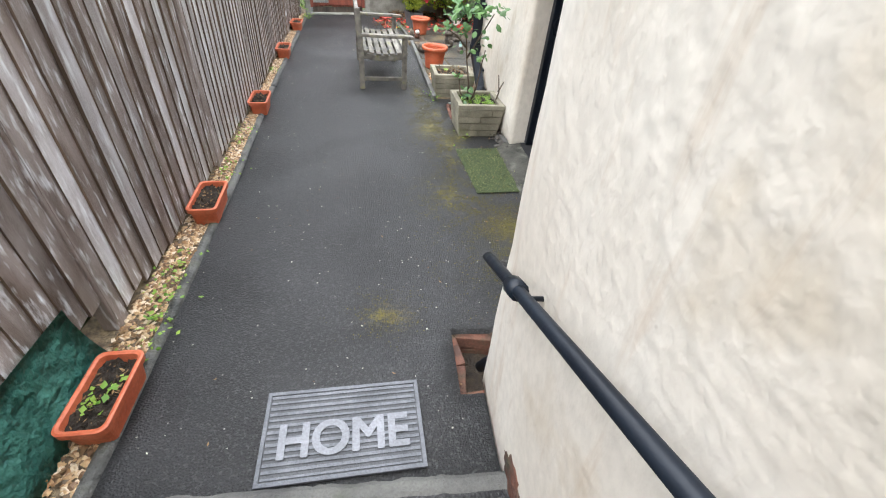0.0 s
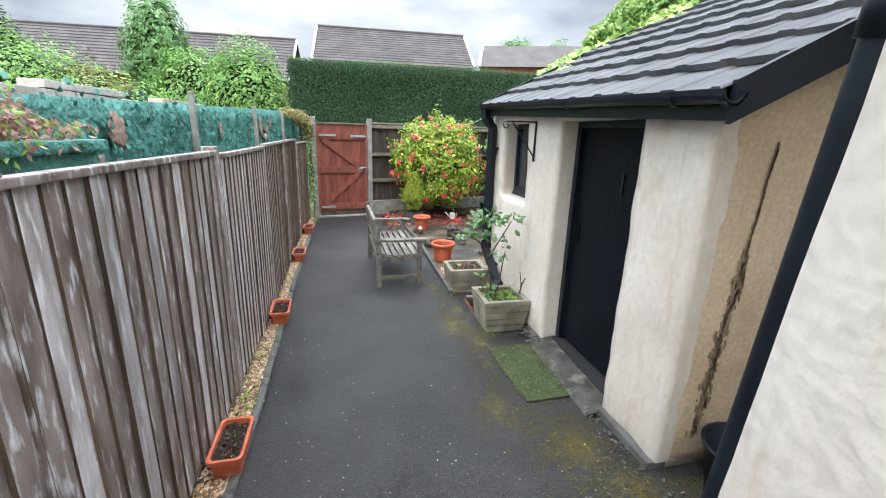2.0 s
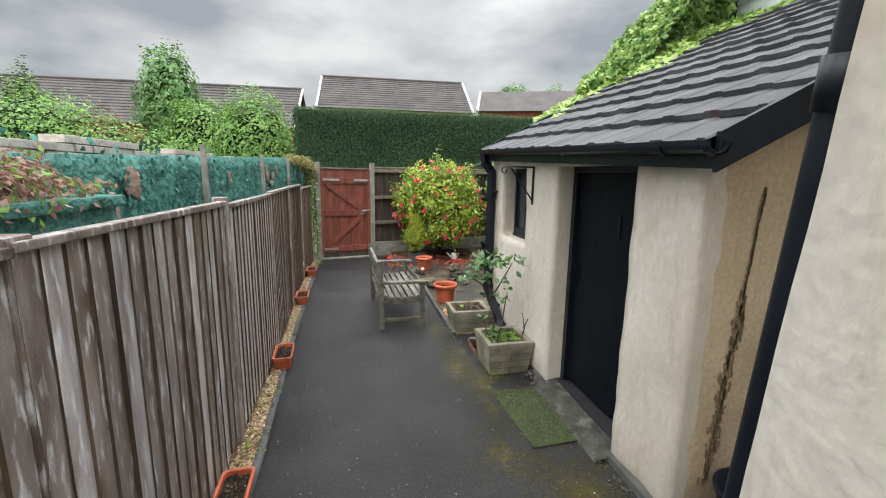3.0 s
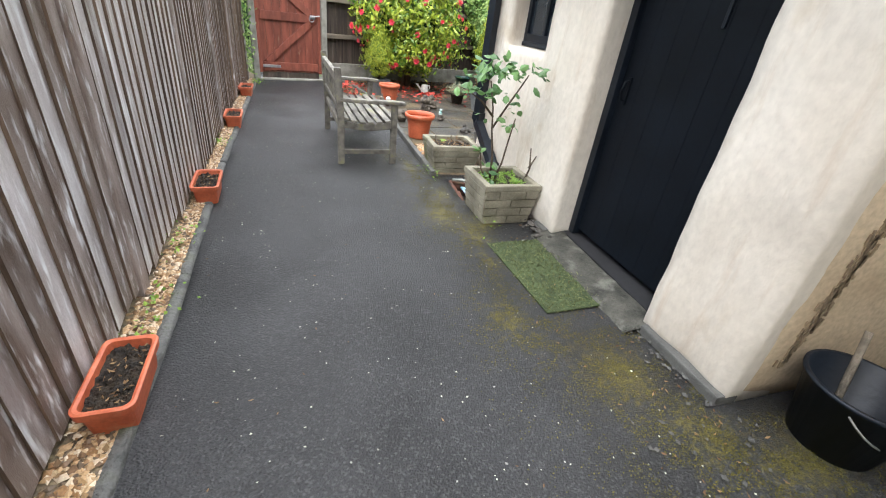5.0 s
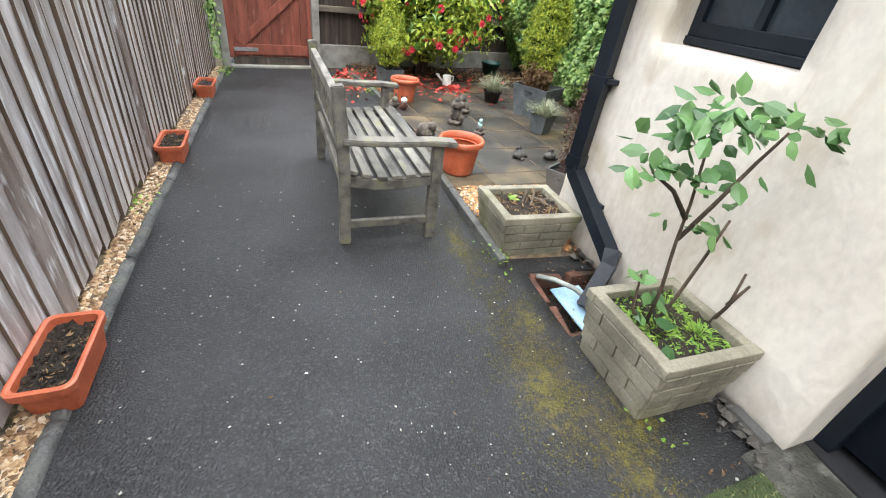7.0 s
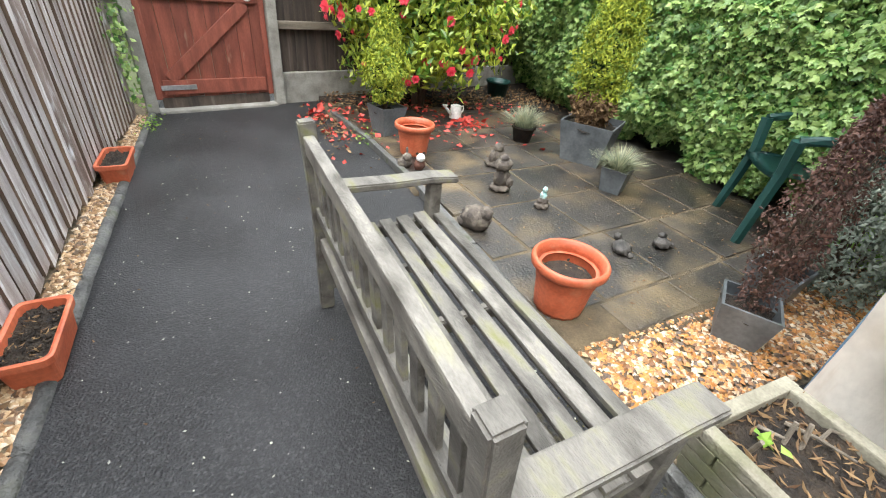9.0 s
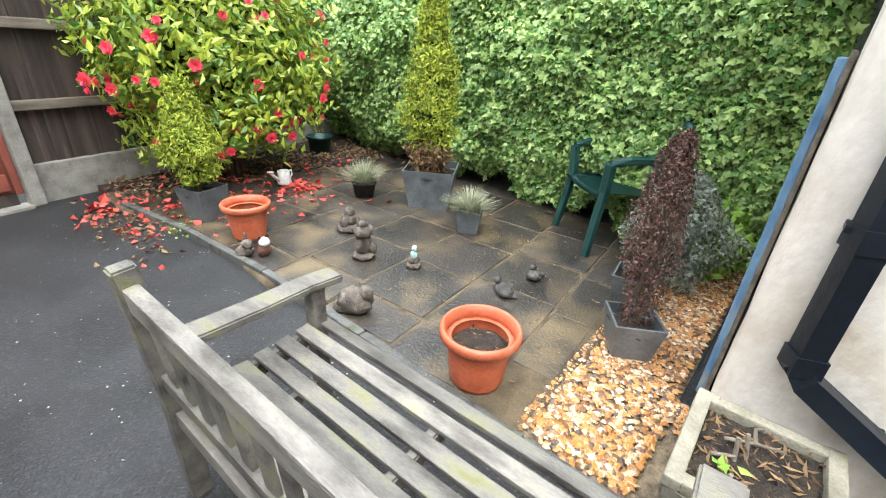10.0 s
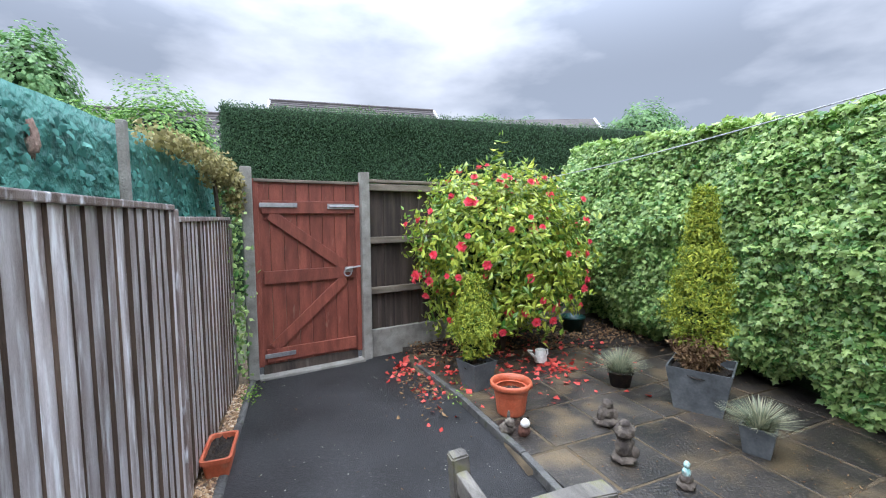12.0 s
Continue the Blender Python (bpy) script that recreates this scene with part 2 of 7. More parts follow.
GRAVEL_BED = material("gravel_bed", (0.08, 0.06, 0.04), (0.24, 0.18, 0.11), 30, 0.95, 1.0, 90)
TILE = material("concrete_roof_tile", (0.05, 0.054, 0.06), (0.115, 0.12, 0.125), 4, 0.65, 0.5, 90, spot=(0.1, 0.05, 0.035), spot_at=0.62, spot_scale=6, vary=0.2)
CLADDING = material("white_cladding", (0.7, 0.77, 0.8), (0.78, 0.84, 0.87), 1.2, 0.5, 0.05, 40)
STONE = material("weathered_statue_stone", (0.045, 0.036, 0.03), (0.17, 0.142, 0.112), 14, 0.9, 0.8, 90, spot=(0.3, 0.27, 0.2), spot_at=0.58, spot_scale=16, world_space=False)
DARK_STONE = material("dark_wet_stone", (0.025, 0.023, 0.021), (0.1, 0.09, 0.078), 18, 0.7, 0.8, 90, spot=(0.24, 0.22, 0.18), spot_at=0.62, spot_scale=22, world_space=False)
BARK = material("bark", (0.05, 0.035, 0.025), (0.13, 0.095, 0.065), 12, 0.9, 0.8, 70, stretch=(3, 3, 0.6))
STEEL = material("galvanised_bolt", (0.4, 0.4, 0.41), (0.6, 0.6, 0.6), 12, 0.4, 0.1, 60, metal=0.8)
BRICK = material("old_red_brick", (0.05, 0.025, 0.018), (0.17, 0.07, 0.045), 10, 0.9, 0.7, 80, spot=(0.05, 0.05, 0.03), spot_at=0.5, spot_scale=9, vary=0.3)
TURF = leaf_material("artificial_turf", (0.06, 0.075, 0.027), (0.24, 0.255, 0.11), 0.65, 0.05)
TURF_BASE = material("turf_backing", (0.03, 0.045, 0.016), (0.06, 0.085, 0.03), 12, 0.95, 0.9, 120)
FLAKE = leaf_material("green_paint_flake", (0.03, 0.16, 0.13), (0.1, 0.33, 0.27), 0.6, 0.0)
IVY = leaf_material("ivy_leaf", (0.058, 0.185, 0.034), (0.51, 0.68, 0.23), 0.38, 0.27)
IVY_ROOF = leaf_material("young_ivy_leaf", (0.18, 0.34, 0.06), (0.5, 0.64, 0.2))
# near-black green for foliage cores: the shade between leaves put into the colour
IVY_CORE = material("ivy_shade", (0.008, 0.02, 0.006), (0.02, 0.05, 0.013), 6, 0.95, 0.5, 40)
CAMELLIA = leaf_material("camellia_leaf", (0.045, 0.15, 0.02), (0.62, 0.7, 0.1), 0.28)
PETAL = leaf_material("red_petal", (0.66, 0.02, 0.06), (0.9, 0.11, 0.16), 0.5, 0.2)
FALLEN = leaf_material("fallen_petal", (0.4, 0.03, 0.02), (0.8, 0.13, 0.1), 0.6, 0.1)
LITTER = leaf_material("leaf_litter", (0.09, 0.045, 0.02), (0.3, 0.19, 0.09), 0.8, 0.1)
CONIFER = leaf_material("golden_conifer", (0.1, 0.19, 0.018), (0.52, 0.56, 0.06), 0.65, 0.3)
HEDGE = leaf_material("clipped_hedge", (0.018, 0.06, 0.025), (0.08, 0.17, 0.07), 0.7, 0.1)
HEDGE_TOP = leaf_material("hedge_new_growth", (0.05, 0.12, 0.035), (0.16, 0.27, 0.07), 0.7, 0.15)
SHRUB = leaf_material("shrub_leaf", (0.08, 0.22, 0.05), (0.33, 0.54, 0.13), 0.6)
TREE_LEAF = leaf_material("tree_leaf", (0.08, 0.21, 0.06), (0.28, 0.47, 0.18), 0.6)
PURPLE = leaf_material("purple_foliage", (0.05, 0.022, 0.016), (0.17, 0.085, 0.06), 0.6)
LAVENDER = leaf_material("grey_foliage", (0.12, 0.15, 0.11), (0.33, 0.37, 0.3), 0.7)
FESCUE = leaf_material("blue_grass", (0.16, 0.22, 0.15), (0.52, 0.5, 0.33), 0.6)
WEED = leaf_material("weed_leaf", (0.1, 0.24, 0.03), (0.32, 0.48, 0.08), 0.5)
SEDUM = leaf_material("pink_sedum", (0.2, 0.08, 0.07), (0.62, 0.42, 0.33), 0.7)
CREEPER = leaf_material("yellowing_creeper", (0.16, 0.14, 0.05), (0.45, 0.4, 0.16), 0.7)
ROSE = leaf_material("rose_leaf", (0.03, 0.095, 0.026), (0.17, 0.32, 0.11), 0.4)
EARTH = material("earth", (0.04, 0.05, 0.02), (0.1, 0.12, 0.05), 0.5, 0.95, 0.5, 30)
ROOF_FAR = material("brown_roof_tiles", (0.075, 0.066, 0.065), (0.125, 0.112, 0.108), 1.0, 0.85, 0.4, 8)
BRICK_FAR = material("red_brickwork", (0.28, 0.085, 0.05), (0.4, 0.14, 0.09), 3, 0.9, 0.3, 30)
WHITE_BRICK = material("flaking_white_brick", (0.42, 0.38, 0.33), (0.62, 0.58, 0.53), 3, 0.9, 0.6, 30, spot=(0.33, 0.13, 0.08), spot_at=0.6, spot_scale=5)
BARE_PATCH = material("bare_brick_patch", (0.2, 0.12, 0.09), (0.42, 0.3, 0.24), 12, 0.95, 0.8, 60)
WHITE = material("white_china", (0.66, 0.64, 0.6), (0.76, 0.75, 0.71), 8, 0.35, 0.05, 40)
MAT_GREY = material("grey_rubber", (0.085, 0.092, 0.103), (0.15, 0.158, 0.175), 9, 0.7, 0.5, 90)
LETTER_GREY = material("pale_grey_rubber", (0.16, 0.168, 0.185), (0.24, 0.25, 0.275), 9, 0.7, 0.4, 90)
MAT_DARK = material("dark_rubber", (0.045, 0.048, 0.053), (0.075, 0.079, 0.085), 9, 0.7, 0.5, 90)
SCAR = material("crumbled_mortar", (0.2, 0.145, 0.1), (0.34, 0.25, 0.17), 20, 0.95, 0.5, 90, island=0.25)
GLASS = material("dark_window_glass", (0.01, 0.014, 0.02), (0.03, 0.04, 0.05), 2, 0.08, 0.0, 40)
BLUE = material("blue_plastic", (0.3, 0.5, 0.68), (0.42, 0.62, 0.78), 9, 0.4, 0.1, 60)
HOSE = material("grey_hose", (0.2, 0.22, 0.2), (0.32, 0.34, 0.31), 9, 0.5, 0.1, 60)
# near-black stand-in for the darkness of an unlit room
DARK_ROOM = material("dark_interior", (0.01, 0.01, 0.012), (0.02, 0.02, 0.022), 2, 0.9, 0.0, 20)
TEAL_WHITE = material("painted_teal_figure", (0.2, 0.45, 0.42), (0.65, 0.7, 0.66), 40, 0.5, 0.3, 90, world_space=False)
WIRE = material("galvanised_wire", (0.5, 0.52, 0.53), (0.62, 0.64, 0.65), 9, 0.5, 0.0, 40)
POLE = material("pole_wood", (0.16, 0.13, 0.11), (0.26, 0.22, 0.19), 3, 0.9, 0.2, 30)


# ---- mesh helpers ----
def thing(name, at=(0, 0, 0), turn=0.0, label="", category="", group="", kind=""):
    ob = new(name)
    ob.matrix_basis = pose(*at, 0, 0, turn)
    return tagged(ob, label, category, group, kind)


def mesh_of(bm, mat, smooth=False):
    me = bpy.data.meshes.new("mesh")
    if smooth:
        for f in bm.faces:
            f.smooth = True
    bm.to_mesh(me)
    bm.free()
    me.materials.append(mat)
    return me


def part(name, bm, mat, parent=None, label="", smooth=False, m=None):
    """A mesh object under its thing; bm may be a bmesh or a mesh already made."""
    me = bm if isinstance(bm, bpy.types.Mesh) else mesh_of(bm, mat, smooth)
    ob = new(name, me)
    ob.parent = parent
    if m is not None:
        ob.matrix_basis = m
    return tagged(ob, label)


def box(bm, size, at, rot=(0, 0, 0), bevel=0.0):
    r = bmesh.ops.create_cube(bm, size=1.0, matrix=pose(*at, *rot) @ Matrix.Diagonal((*size, 1)))
    if bevel:
        es = {e for v in r["verts"] for e in v.link_edges}
        bmesh.ops.bevel(bm, geom=list(es), offset=bevel, segments=2, affect="EDGES", profile=0.6)
    return bm


def boxes(*items, bevel=0.0):
    bm = bmesh.new()
    for it in items:
        box(bm, *it, bevel=bevel)
    return bm


def lathe(bm, profile, at=(0, 0, 0), seg=28, flute=0.0, flutes=0):
    rings = []
    for r, z in profile:
        ring = []
        for i in range(seg):
            a = 2 * math.pi * i / seg
            rr = r * (1 + (flute * math.cos(flutes * a) if flutes else 0))
            ring.append(bm.verts.new((at[0] + rr * math.cos(a), at[1] + rr * math.sin(a), at[2] + z)))
        rings.append(ring)
    for a, b in zip(rings, rings[1:]):
        for i in range(seg):
            j = (i + 1) % seg
            bm.faces.new((a[i], a[j], b[j], b[i]))
    return bm


def tube(bm, pts, r, seg=10, ends=True, taper=1.0):
    pts = [Vector(p) for p in pts]
    rings = []
    for i, p in enumerate(pts):
        d = (pts[min(i + 1, len(pts) - 1)] - pts[max(i - 1, 0)]).normalized()
        a = d.cross(Vector((0.31, 0.95, 0.12))).normalized()
        b = d.cross(a)
        rr = r * (1 + (taper - 1) * i / max(len(pts) - 1, 1))
        rings.append([bm.verts.new(p + rr * (math.cos(2 * math.pi * k / seg) * a + math.sin(2 * math.pi * k / seg) * b)) for k in range(seg)])
    for a, b in zip(rings, rings[1:]):
        for i in range(seg):
            j = (i + 1) % seg
            bm.faces.new((a[i], a[j], b[j], b[i]))
    if ends:
        bm.faces.new(rings[0][::-1])
        bm.faces.new(rings[-1])
    return bm


def frustum(bm, bx, by, tx, ty, h, z=0.0, wall=0.03, depth=0.05):
    """A square-sided tapering tub with a rim and a sunk top."""
    def ring(x, y, zz):
        return [bm.verts.new((sx * x / 2, sy * y / 2, zz)) for sx, sy in ((-1, -1), (1, -1), (1, 1), (-1, 1))]
    rs = [ring(bx, by, z), ring(tx, ty, z + h), ring(tx - 2 * wall, ty - 2 * wall, z + h), ring(tx - 2.4 * wall, ty - 2.4 * wall, z + h - depth)]
    for a, b in zip(rs, rs[1:]):
        for i in range(4):
            j = (i + 1) % 4
            bm.faces.new((a[i], a[j], b[j], b[i]))
    bm.faces.new(rs[0][::-1])
    bm.faces.new(rs[3])
    return bm


def leaves(name, pts, nrm, size, mat, parent=None, width=0.6, tilt=0.6, fold=0.25, seed=1, label="", kind="stuff", five=False, oval=False, lobed=False, sag=0.7):
    """Many small folded leaves at the points given, roughly square to nrm, as one mesh."""
    rng = np.random.default_rng(seed)
    pts, nrm = np.asarray(pts, float), np.asarray(nrm, float)
    k = len(pts)
    nn = nrm + rng.normal(0, tilt, (k, 3))
    nn /= np.linalg.norm(nn, axis=1)[:, None] + 1e-9
    d = rng.normal(0, 1, (k, 3))
    d[:, 2] -= sag
    d -= (d * nn).sum(1)[:, None] * nn
    d /= np.linalg.norm(d, axis=1)[:, None] + 1e-9
    s = np.cross(nn, d)
    ln = size * rng.uniform(0.65, 1.35, k)[:, None]
    w = ln * width / 2
    drop = nn * ln * fold * rng.uniform(0.2, 1, k)[:, None]
    if lobed:
        shape = ((0.36, 0, 0), (0.0, 0.0, -0.15), (-0.1, 0.62, -0.6), (0.2, 0.5, -0.35), (0.46, 1.0, -0.9), (0.56, 0.42, -0.4), (1.0, 0.0, -0.9), (0.56, -0.42, -0.4), (0.46, -1.0, -0.9), (0.2, -0.5, -0.35), (-0.1, -0.62, -0.6))
        tri = tuple((0, i, i % 10 + 1) for i in range(1, 11))
    elif oval:
        shape = ((0, 0, 0), (0.25, 0.75, -0.5), (0.6, 0.85, -0.8), (1.0, 0, -0.7), (0.6, -0.85, -0.8), (0.25, -0.75, -0.5), (0.5, 0, 0))
        tri = ((6, 1, 0), (6, 2, 1), (6, 3, 2), (6, 4, 3), (6, 5, 4), (6, 0, 5))
    elif five:
        shape = ((0, 0, 0), (0.12, 0.95, -0.6), (0.5, 0.75, -0.5), (1.0, 0, -0.9), (0.5, -0.75, -0.5), (0.12, -0.95, -0.6))
        tri = ((0, 2, 1), (0, 3, 2), (0, 4, 3), (0, 5, 4))
    else:
        shape = ((0, 0, 0), (0.45, 1, -1), (1.0, 0, -0.6), (0.45, -1, -1))
        tri = ((0, 2, 1), (0, 3, 2))
    v = np.stack([pts + d * ln * a + s * w * b + drop * c for a, b, c in shape], 1).reshape(-1, 3)
    nv = len(shape)
    f = (np.arange(k)[:, None, None] * nv + np.array(tri)[None]).reshape(-1, 3)
    me = bpy.data.meshes.new("leaves")
    me.from_pydata(v.tolist(), [], f.tolist())
    me.materials.append(mat)
    ob = new(name, me)
    ob.parent = parent
    return tagged(ob, label, kind=kind)


def blob_points(k, centre, radii, seed, shell=0.35, lump=0.18, lumps=2.2):
    """Points in the outer shell of an uneven rounded mass, with outward directions."""
    rng = np.random.default_rng(seed)
    d = rng.normal(0, 1, (k, 3))
    d /= np.linalg.norm(d, axis=1)[:, None]
    r = np.array([1 + lump * noise.noise(Vector(x) * lumps + Vector((seed * 3.1, 0, 0))) + lump * 0.5 * noise.noise(Vector(x) * lumps * 2.7) for x in d])
    r *= 1 - shell * rng.uniform(0, 1, k) ** 1.6
    return np.array(centre) + d * r[:, None] * np.array(radii), d


def lump_mesh(centre, radii, seed, sub=3, lump=0.2, lumps=2.2):
    bm = bmesh.new()
    bmesh.ops.create_icosphere(bm, subdivisions=sub, radius=1.0)
    for v in bm.verts:
        d = v.co.normalized()
        k = 1 + lump * noise.noise(d * lumps + Vector((seed * 3.1, 0, 0)))
        v.co = Vector((centre[i] + d[i] * k * radii[i] for i in range(3)))
    return bm


def lerp_line(table, y):
    ys, xs = zip(*table)
    return float(np.interp(y, ys, xs))


def pebbles(name, k, place, size, mat, seed, parent=None, label="", category=""):
    """Loose small stones, each an uneven little octahedron, as one mesh. place(rng) gives a point."""
    rng = np.random.default_rng(seed)
    base = np.array(((1, 0, 0), (0, 1, 0), (-1, 0, 0), (0, -1, 0), (0, 0, 1), (0, 0, -1)), float)
    tri = np.array(((0, 1, 4), (1, 2, 4), (2, 3, 4), (3, 0, 4), (1, 0, 5), (2, 1, 5), (3, 2, 5), (0, 3, 5)))
    vs, fs = [], []
    for i in range(k):
        s = size * rng.uniform(0.5, 1.4)
        p = base * (s * rng.uniform(0.7, 1.3), s * rng.uniform(0.6, 1.0), s * rng.uniform(0.35, 0.6)) * rng.uniform(0.75, 1.15, (6, 3))
        a = rng.uniform(0, 6.28)
        c, n2 = math.cos(a), math.sin(a)
        p = p @ np.array(((c, n2, 0), (-n2, c, 0), (0, 0, 1)))
        p[:, 2] += rng.uniform(-0.25, 0.25) * p[:, 0]
        vs.append(p + np.array(place(rng)))
        fs.append(tri + 6 * i)
    me = bpy.data.meshes.new("pebbles")
    me.from_pydata(np.concatenate(vs).tolist(), [], np.concatenate(fs).tolist())
    me.materials.append(mat)
    ob = new(name, me)
    ob.parent = parent
    return tagged(ob, label, category, kind="stuff")


def add_streaks(m, colour, at=0.56, amount=0.5, stretch=(9.0, 9.0, 1.1)):
    """Faint rusty streaks that run down a painted wall."""
    n, l = m.node_tree.nodes, m.node_tree.links
    bsdf = n["Principled BSDF"]
    old = bsdf.inputs["Base Color"].links[0].from_socket
    geo, mp, tex, mr, mix = n.new("ShaderNodeNewGeometry"), n.new("ShaderNodeMapping"), n.new("ShaderNodeTexNoise"), n.new("ShaderNodeMapRange"), n.new("ShaderNodeMix")
    mp.inputs["Scale"].default_value = stretch
    mp.inputs["Rotation"].default_value = (0.06, 0.05, 0)
    tex.inputs["Scale"].default_value, tex.inputs["Detail"].default_value, tex.inputs["Roughness"].default_value = 1.0, 9.0, 0.65
    l.new(geo.outputs["Position"], mp.inputs["Vector"])
    l.new(mp.outputs["Vector"], tex.inputs["Vector"])
    mr.inputs["From Min"].default_value, mr.inputs["From Max"].default_value, mr.inputs["To Max"].default_value = at, at + 0.2, amount
    l.new(tex.outputs["Fac"], mr.inputs["Value"])
    mix.data_type = "RGBA"
    mix.inputs["B"].default_value = (*colour, 1)
    l.new(mr.outputs["Result"], mix.inputs["Factor"])
    l.new(old, mix.inputs["A"])
    l.new(mix.outputs["Result"], bsdf.inputs["Base Color"])


add_streaks(RENDER_WALL, (0.42, 0.29, 0.18), 0.55, 0.55)
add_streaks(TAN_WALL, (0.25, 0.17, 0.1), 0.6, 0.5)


def add_patches(m, colour, patches, scale=11.0, amount=0.75):
    """Growth of moss on a surface, in uneven patches at (x, y, half width, half length)."""
    n, l = m.node_tree.nodes, m.node_tree.links
    bsdf = n["Principled BSDF"]
    old = bsdf.inputs["Base Color"].links[0].from_socket
    geo, tex = n.new("ShaderNodeNewGeometry"), n.new("ShaderNodeTexNoise")
    tex.inputs["Scale"].default_value, tex.inputs["Detail"].default_value, tex.inputs["Roughness"].default_value = scale, 12.0, 0.85
    l.new(geo.outputs["Position"], tex.inputs["Vector"])
    total = None
    for x, y, rx, ry in patches:
        mp, ln, mr = n.new("ShaderNodeMapping"), n.new("ShaderNodeVectorMath"), n.new("ShaderNodeMapRange")
        mp.inputs["Location"].default_value = (-x / rx, -y / ry, 0)
        mp.inputs["Scale"].default_value = (1 / rx, 1 / ry, 0)
        ln.operation = "LENGTH"
        l.new(geo.outputs["Position"], mp.inputs["Vector"])
        l.new(mp.outputs["Vector"], ln.inputs[0])
        mr.inputs["From Min"].default_value, mr.inputs["From Max"].default_value = 1.25, 0.1
        l.new(ln.outputs["Value"], mr.inputs["Value"])
        if total is None:
            total = mr.outputs["Result"]
        else:
            mx = n.new("ShaderNodeMath")
            mx.operation = "MAXIMUM"
            l.new(total, mx.inputs[0])
            l.new(mr.outputs["Result"], mx.inputs[1])
            total = mx.outputs["Value"]
    sm, cut = n.new("ShaderNodeMath"), n.new("ShaderNodeMapRange")
    sm.operation = "MULTIPLY_ADD"
    l.new(total, sm.inputs[0])
    sm.inputs[1].default_value = 0.35
    l.new(tex.outputs["Fac"], sm.inputs[2])
    cut.inputs["From Min"].default_value, cut.inputs["From Max"].default_value, cut.inputs["To Max"].default_value = 0.8, 0.9, amount
    l.new(sm.outputs["Value"], cut.inputs["Value"])
    mix = n.new("ShaderNodeMix")
    mix.data_type = "RGBA"
    mix.inputs["B"].default_value = (*colour, 1)
    l.new(cut.outputs["Result"], mix.inputs["Factor"])
    l.new(old, mix.inputs["A"])
    l.new(mix.outputs["Result"], bsdf.inputs["Base Color"])


add_patches(ASPHALT, (0.07, 0.055, 0.018), [(1.45, 4.9, 0.4, 0.9), (1.7, 3.4, 0.75, 0.95), (1.35, 5.2, 0.5, 1.2), (2.3, 2.9, 1.0, 0.6), (1.1, 6.6, 0.35, 0.9), (0.9, 2.55, 0.4, 0.3)], scale=26.0, amount=0.7)
add_patches(ASPHALT, (0.11, 0.092, 0.013), [(1.48, 4.75, 0.25, 0.5), (1.42, 5.5, 0.2, 0.4), (1.75, 3.35, 0.5, 0.55), (1.35, 3.8, 0.35, 0.5), (1.3, 5.1, 0.35, 0.7), (1.25, 6.2, 0.2, 0.6), (2.2, 2.8, 0.8, 0.35), (0.85, 2.55, 0.3, 0.2), (1.9, 3.0, 0.5, 0.5), (1.6, 4.9, 0.3, 0.4), (1.45, 4.4, 0.16, 0.5)], scale=22.0, amount=0.9)
add_patches(CONCRETE, (0.1, 0.11, 0.04), [(1.2, 9.6, 0.3, 0.9)])

# ---- ground and path ----
KERB_X = [(-3, -0.14), (2, -0.16), (4, -0.245), (6.16, -0.4), (9.6, -0.58), (11.5, -0.66)]
FENCE_X = [(-3, -0.4), (3.0, -0.43), (4.4, -0.46), (6, -0.54), (7.76, -0.67), (9.4, -0.75), (11.5, -0.8)]
PATIO_X = [(5.9, 1.42), (6.4, 1.4), (6.9, 1.37), (8.5, 1.31), (9.5, 1.2), (10.4, 1.0), (11.4, 0.85)]
GATE_A, GATE_B = Vector((-0.62, 10.75, 0)), Vector((0.53, 11.06, 0))
BACK = (GATE_B - GATE_A).normalized()
BACK_TURN = math.degrees(math.atan2(BACK.y, BACK.x))

ground = new("ground", mesh_of(boxes(((1600, 1600, 0.4), (0, 0, -0.4))), EARTH))
tagged(ground, "dark earth and rough grass beyond the garden", "ground", kind="structure")


def grid_sheet(xs, ys, skip, height):
    bm = bmesh.new()
    vs = {}
    def vert(i, j):
        if (i, j) not in vs:
            vs[i, j] = bm.verts.new((xs[i], ys[j], height(xs[i], ys[j])))
        return vs[i, j]
    for i in range(len(xs) - 1):
        for j in range(len(ys) - 1):
            cx, cy = (xs[i] + xs[i + 1]) / 2, (ys[j] + ys[j + 1]) / 2
            if not skip(cx, cy):
                bm.faces.new((vert(i, j), vert(i + 1, j), vert(i + 1, j + 1), vert(i, j + 1)))
    edges = [e for e in bm.edges if len(e.link_faces) == 1]
    r = bmesh.ops.extrude_edge_only(bm, edges=edges)
    for v in r["geom"]:
        if isinstance(v, bmesh.types.BMVert):
            v.co.z -= 0.19
    bmesh.ops.recalc_face_normals(bm, faces=bm.faces[:])
    return bm


def lines(*stops, step=0.12):
    out = [stops[0]]
    for a, b in zip(stops, stops[1:]):
        k = max(1, round((b - a) / step))
        out += [a + (b - a) * (i + 1) / k for i in range(k)]
    return out


PIT_A, PIT_B = (1.2, 1.46, 2.06, 2.44), (1.56, 2.04, 5.36, 5.86)


def in_pit(x, y):
    return any(a < x < b and c < y < d for a, b, c, d in (PIT_A, PIT_B))


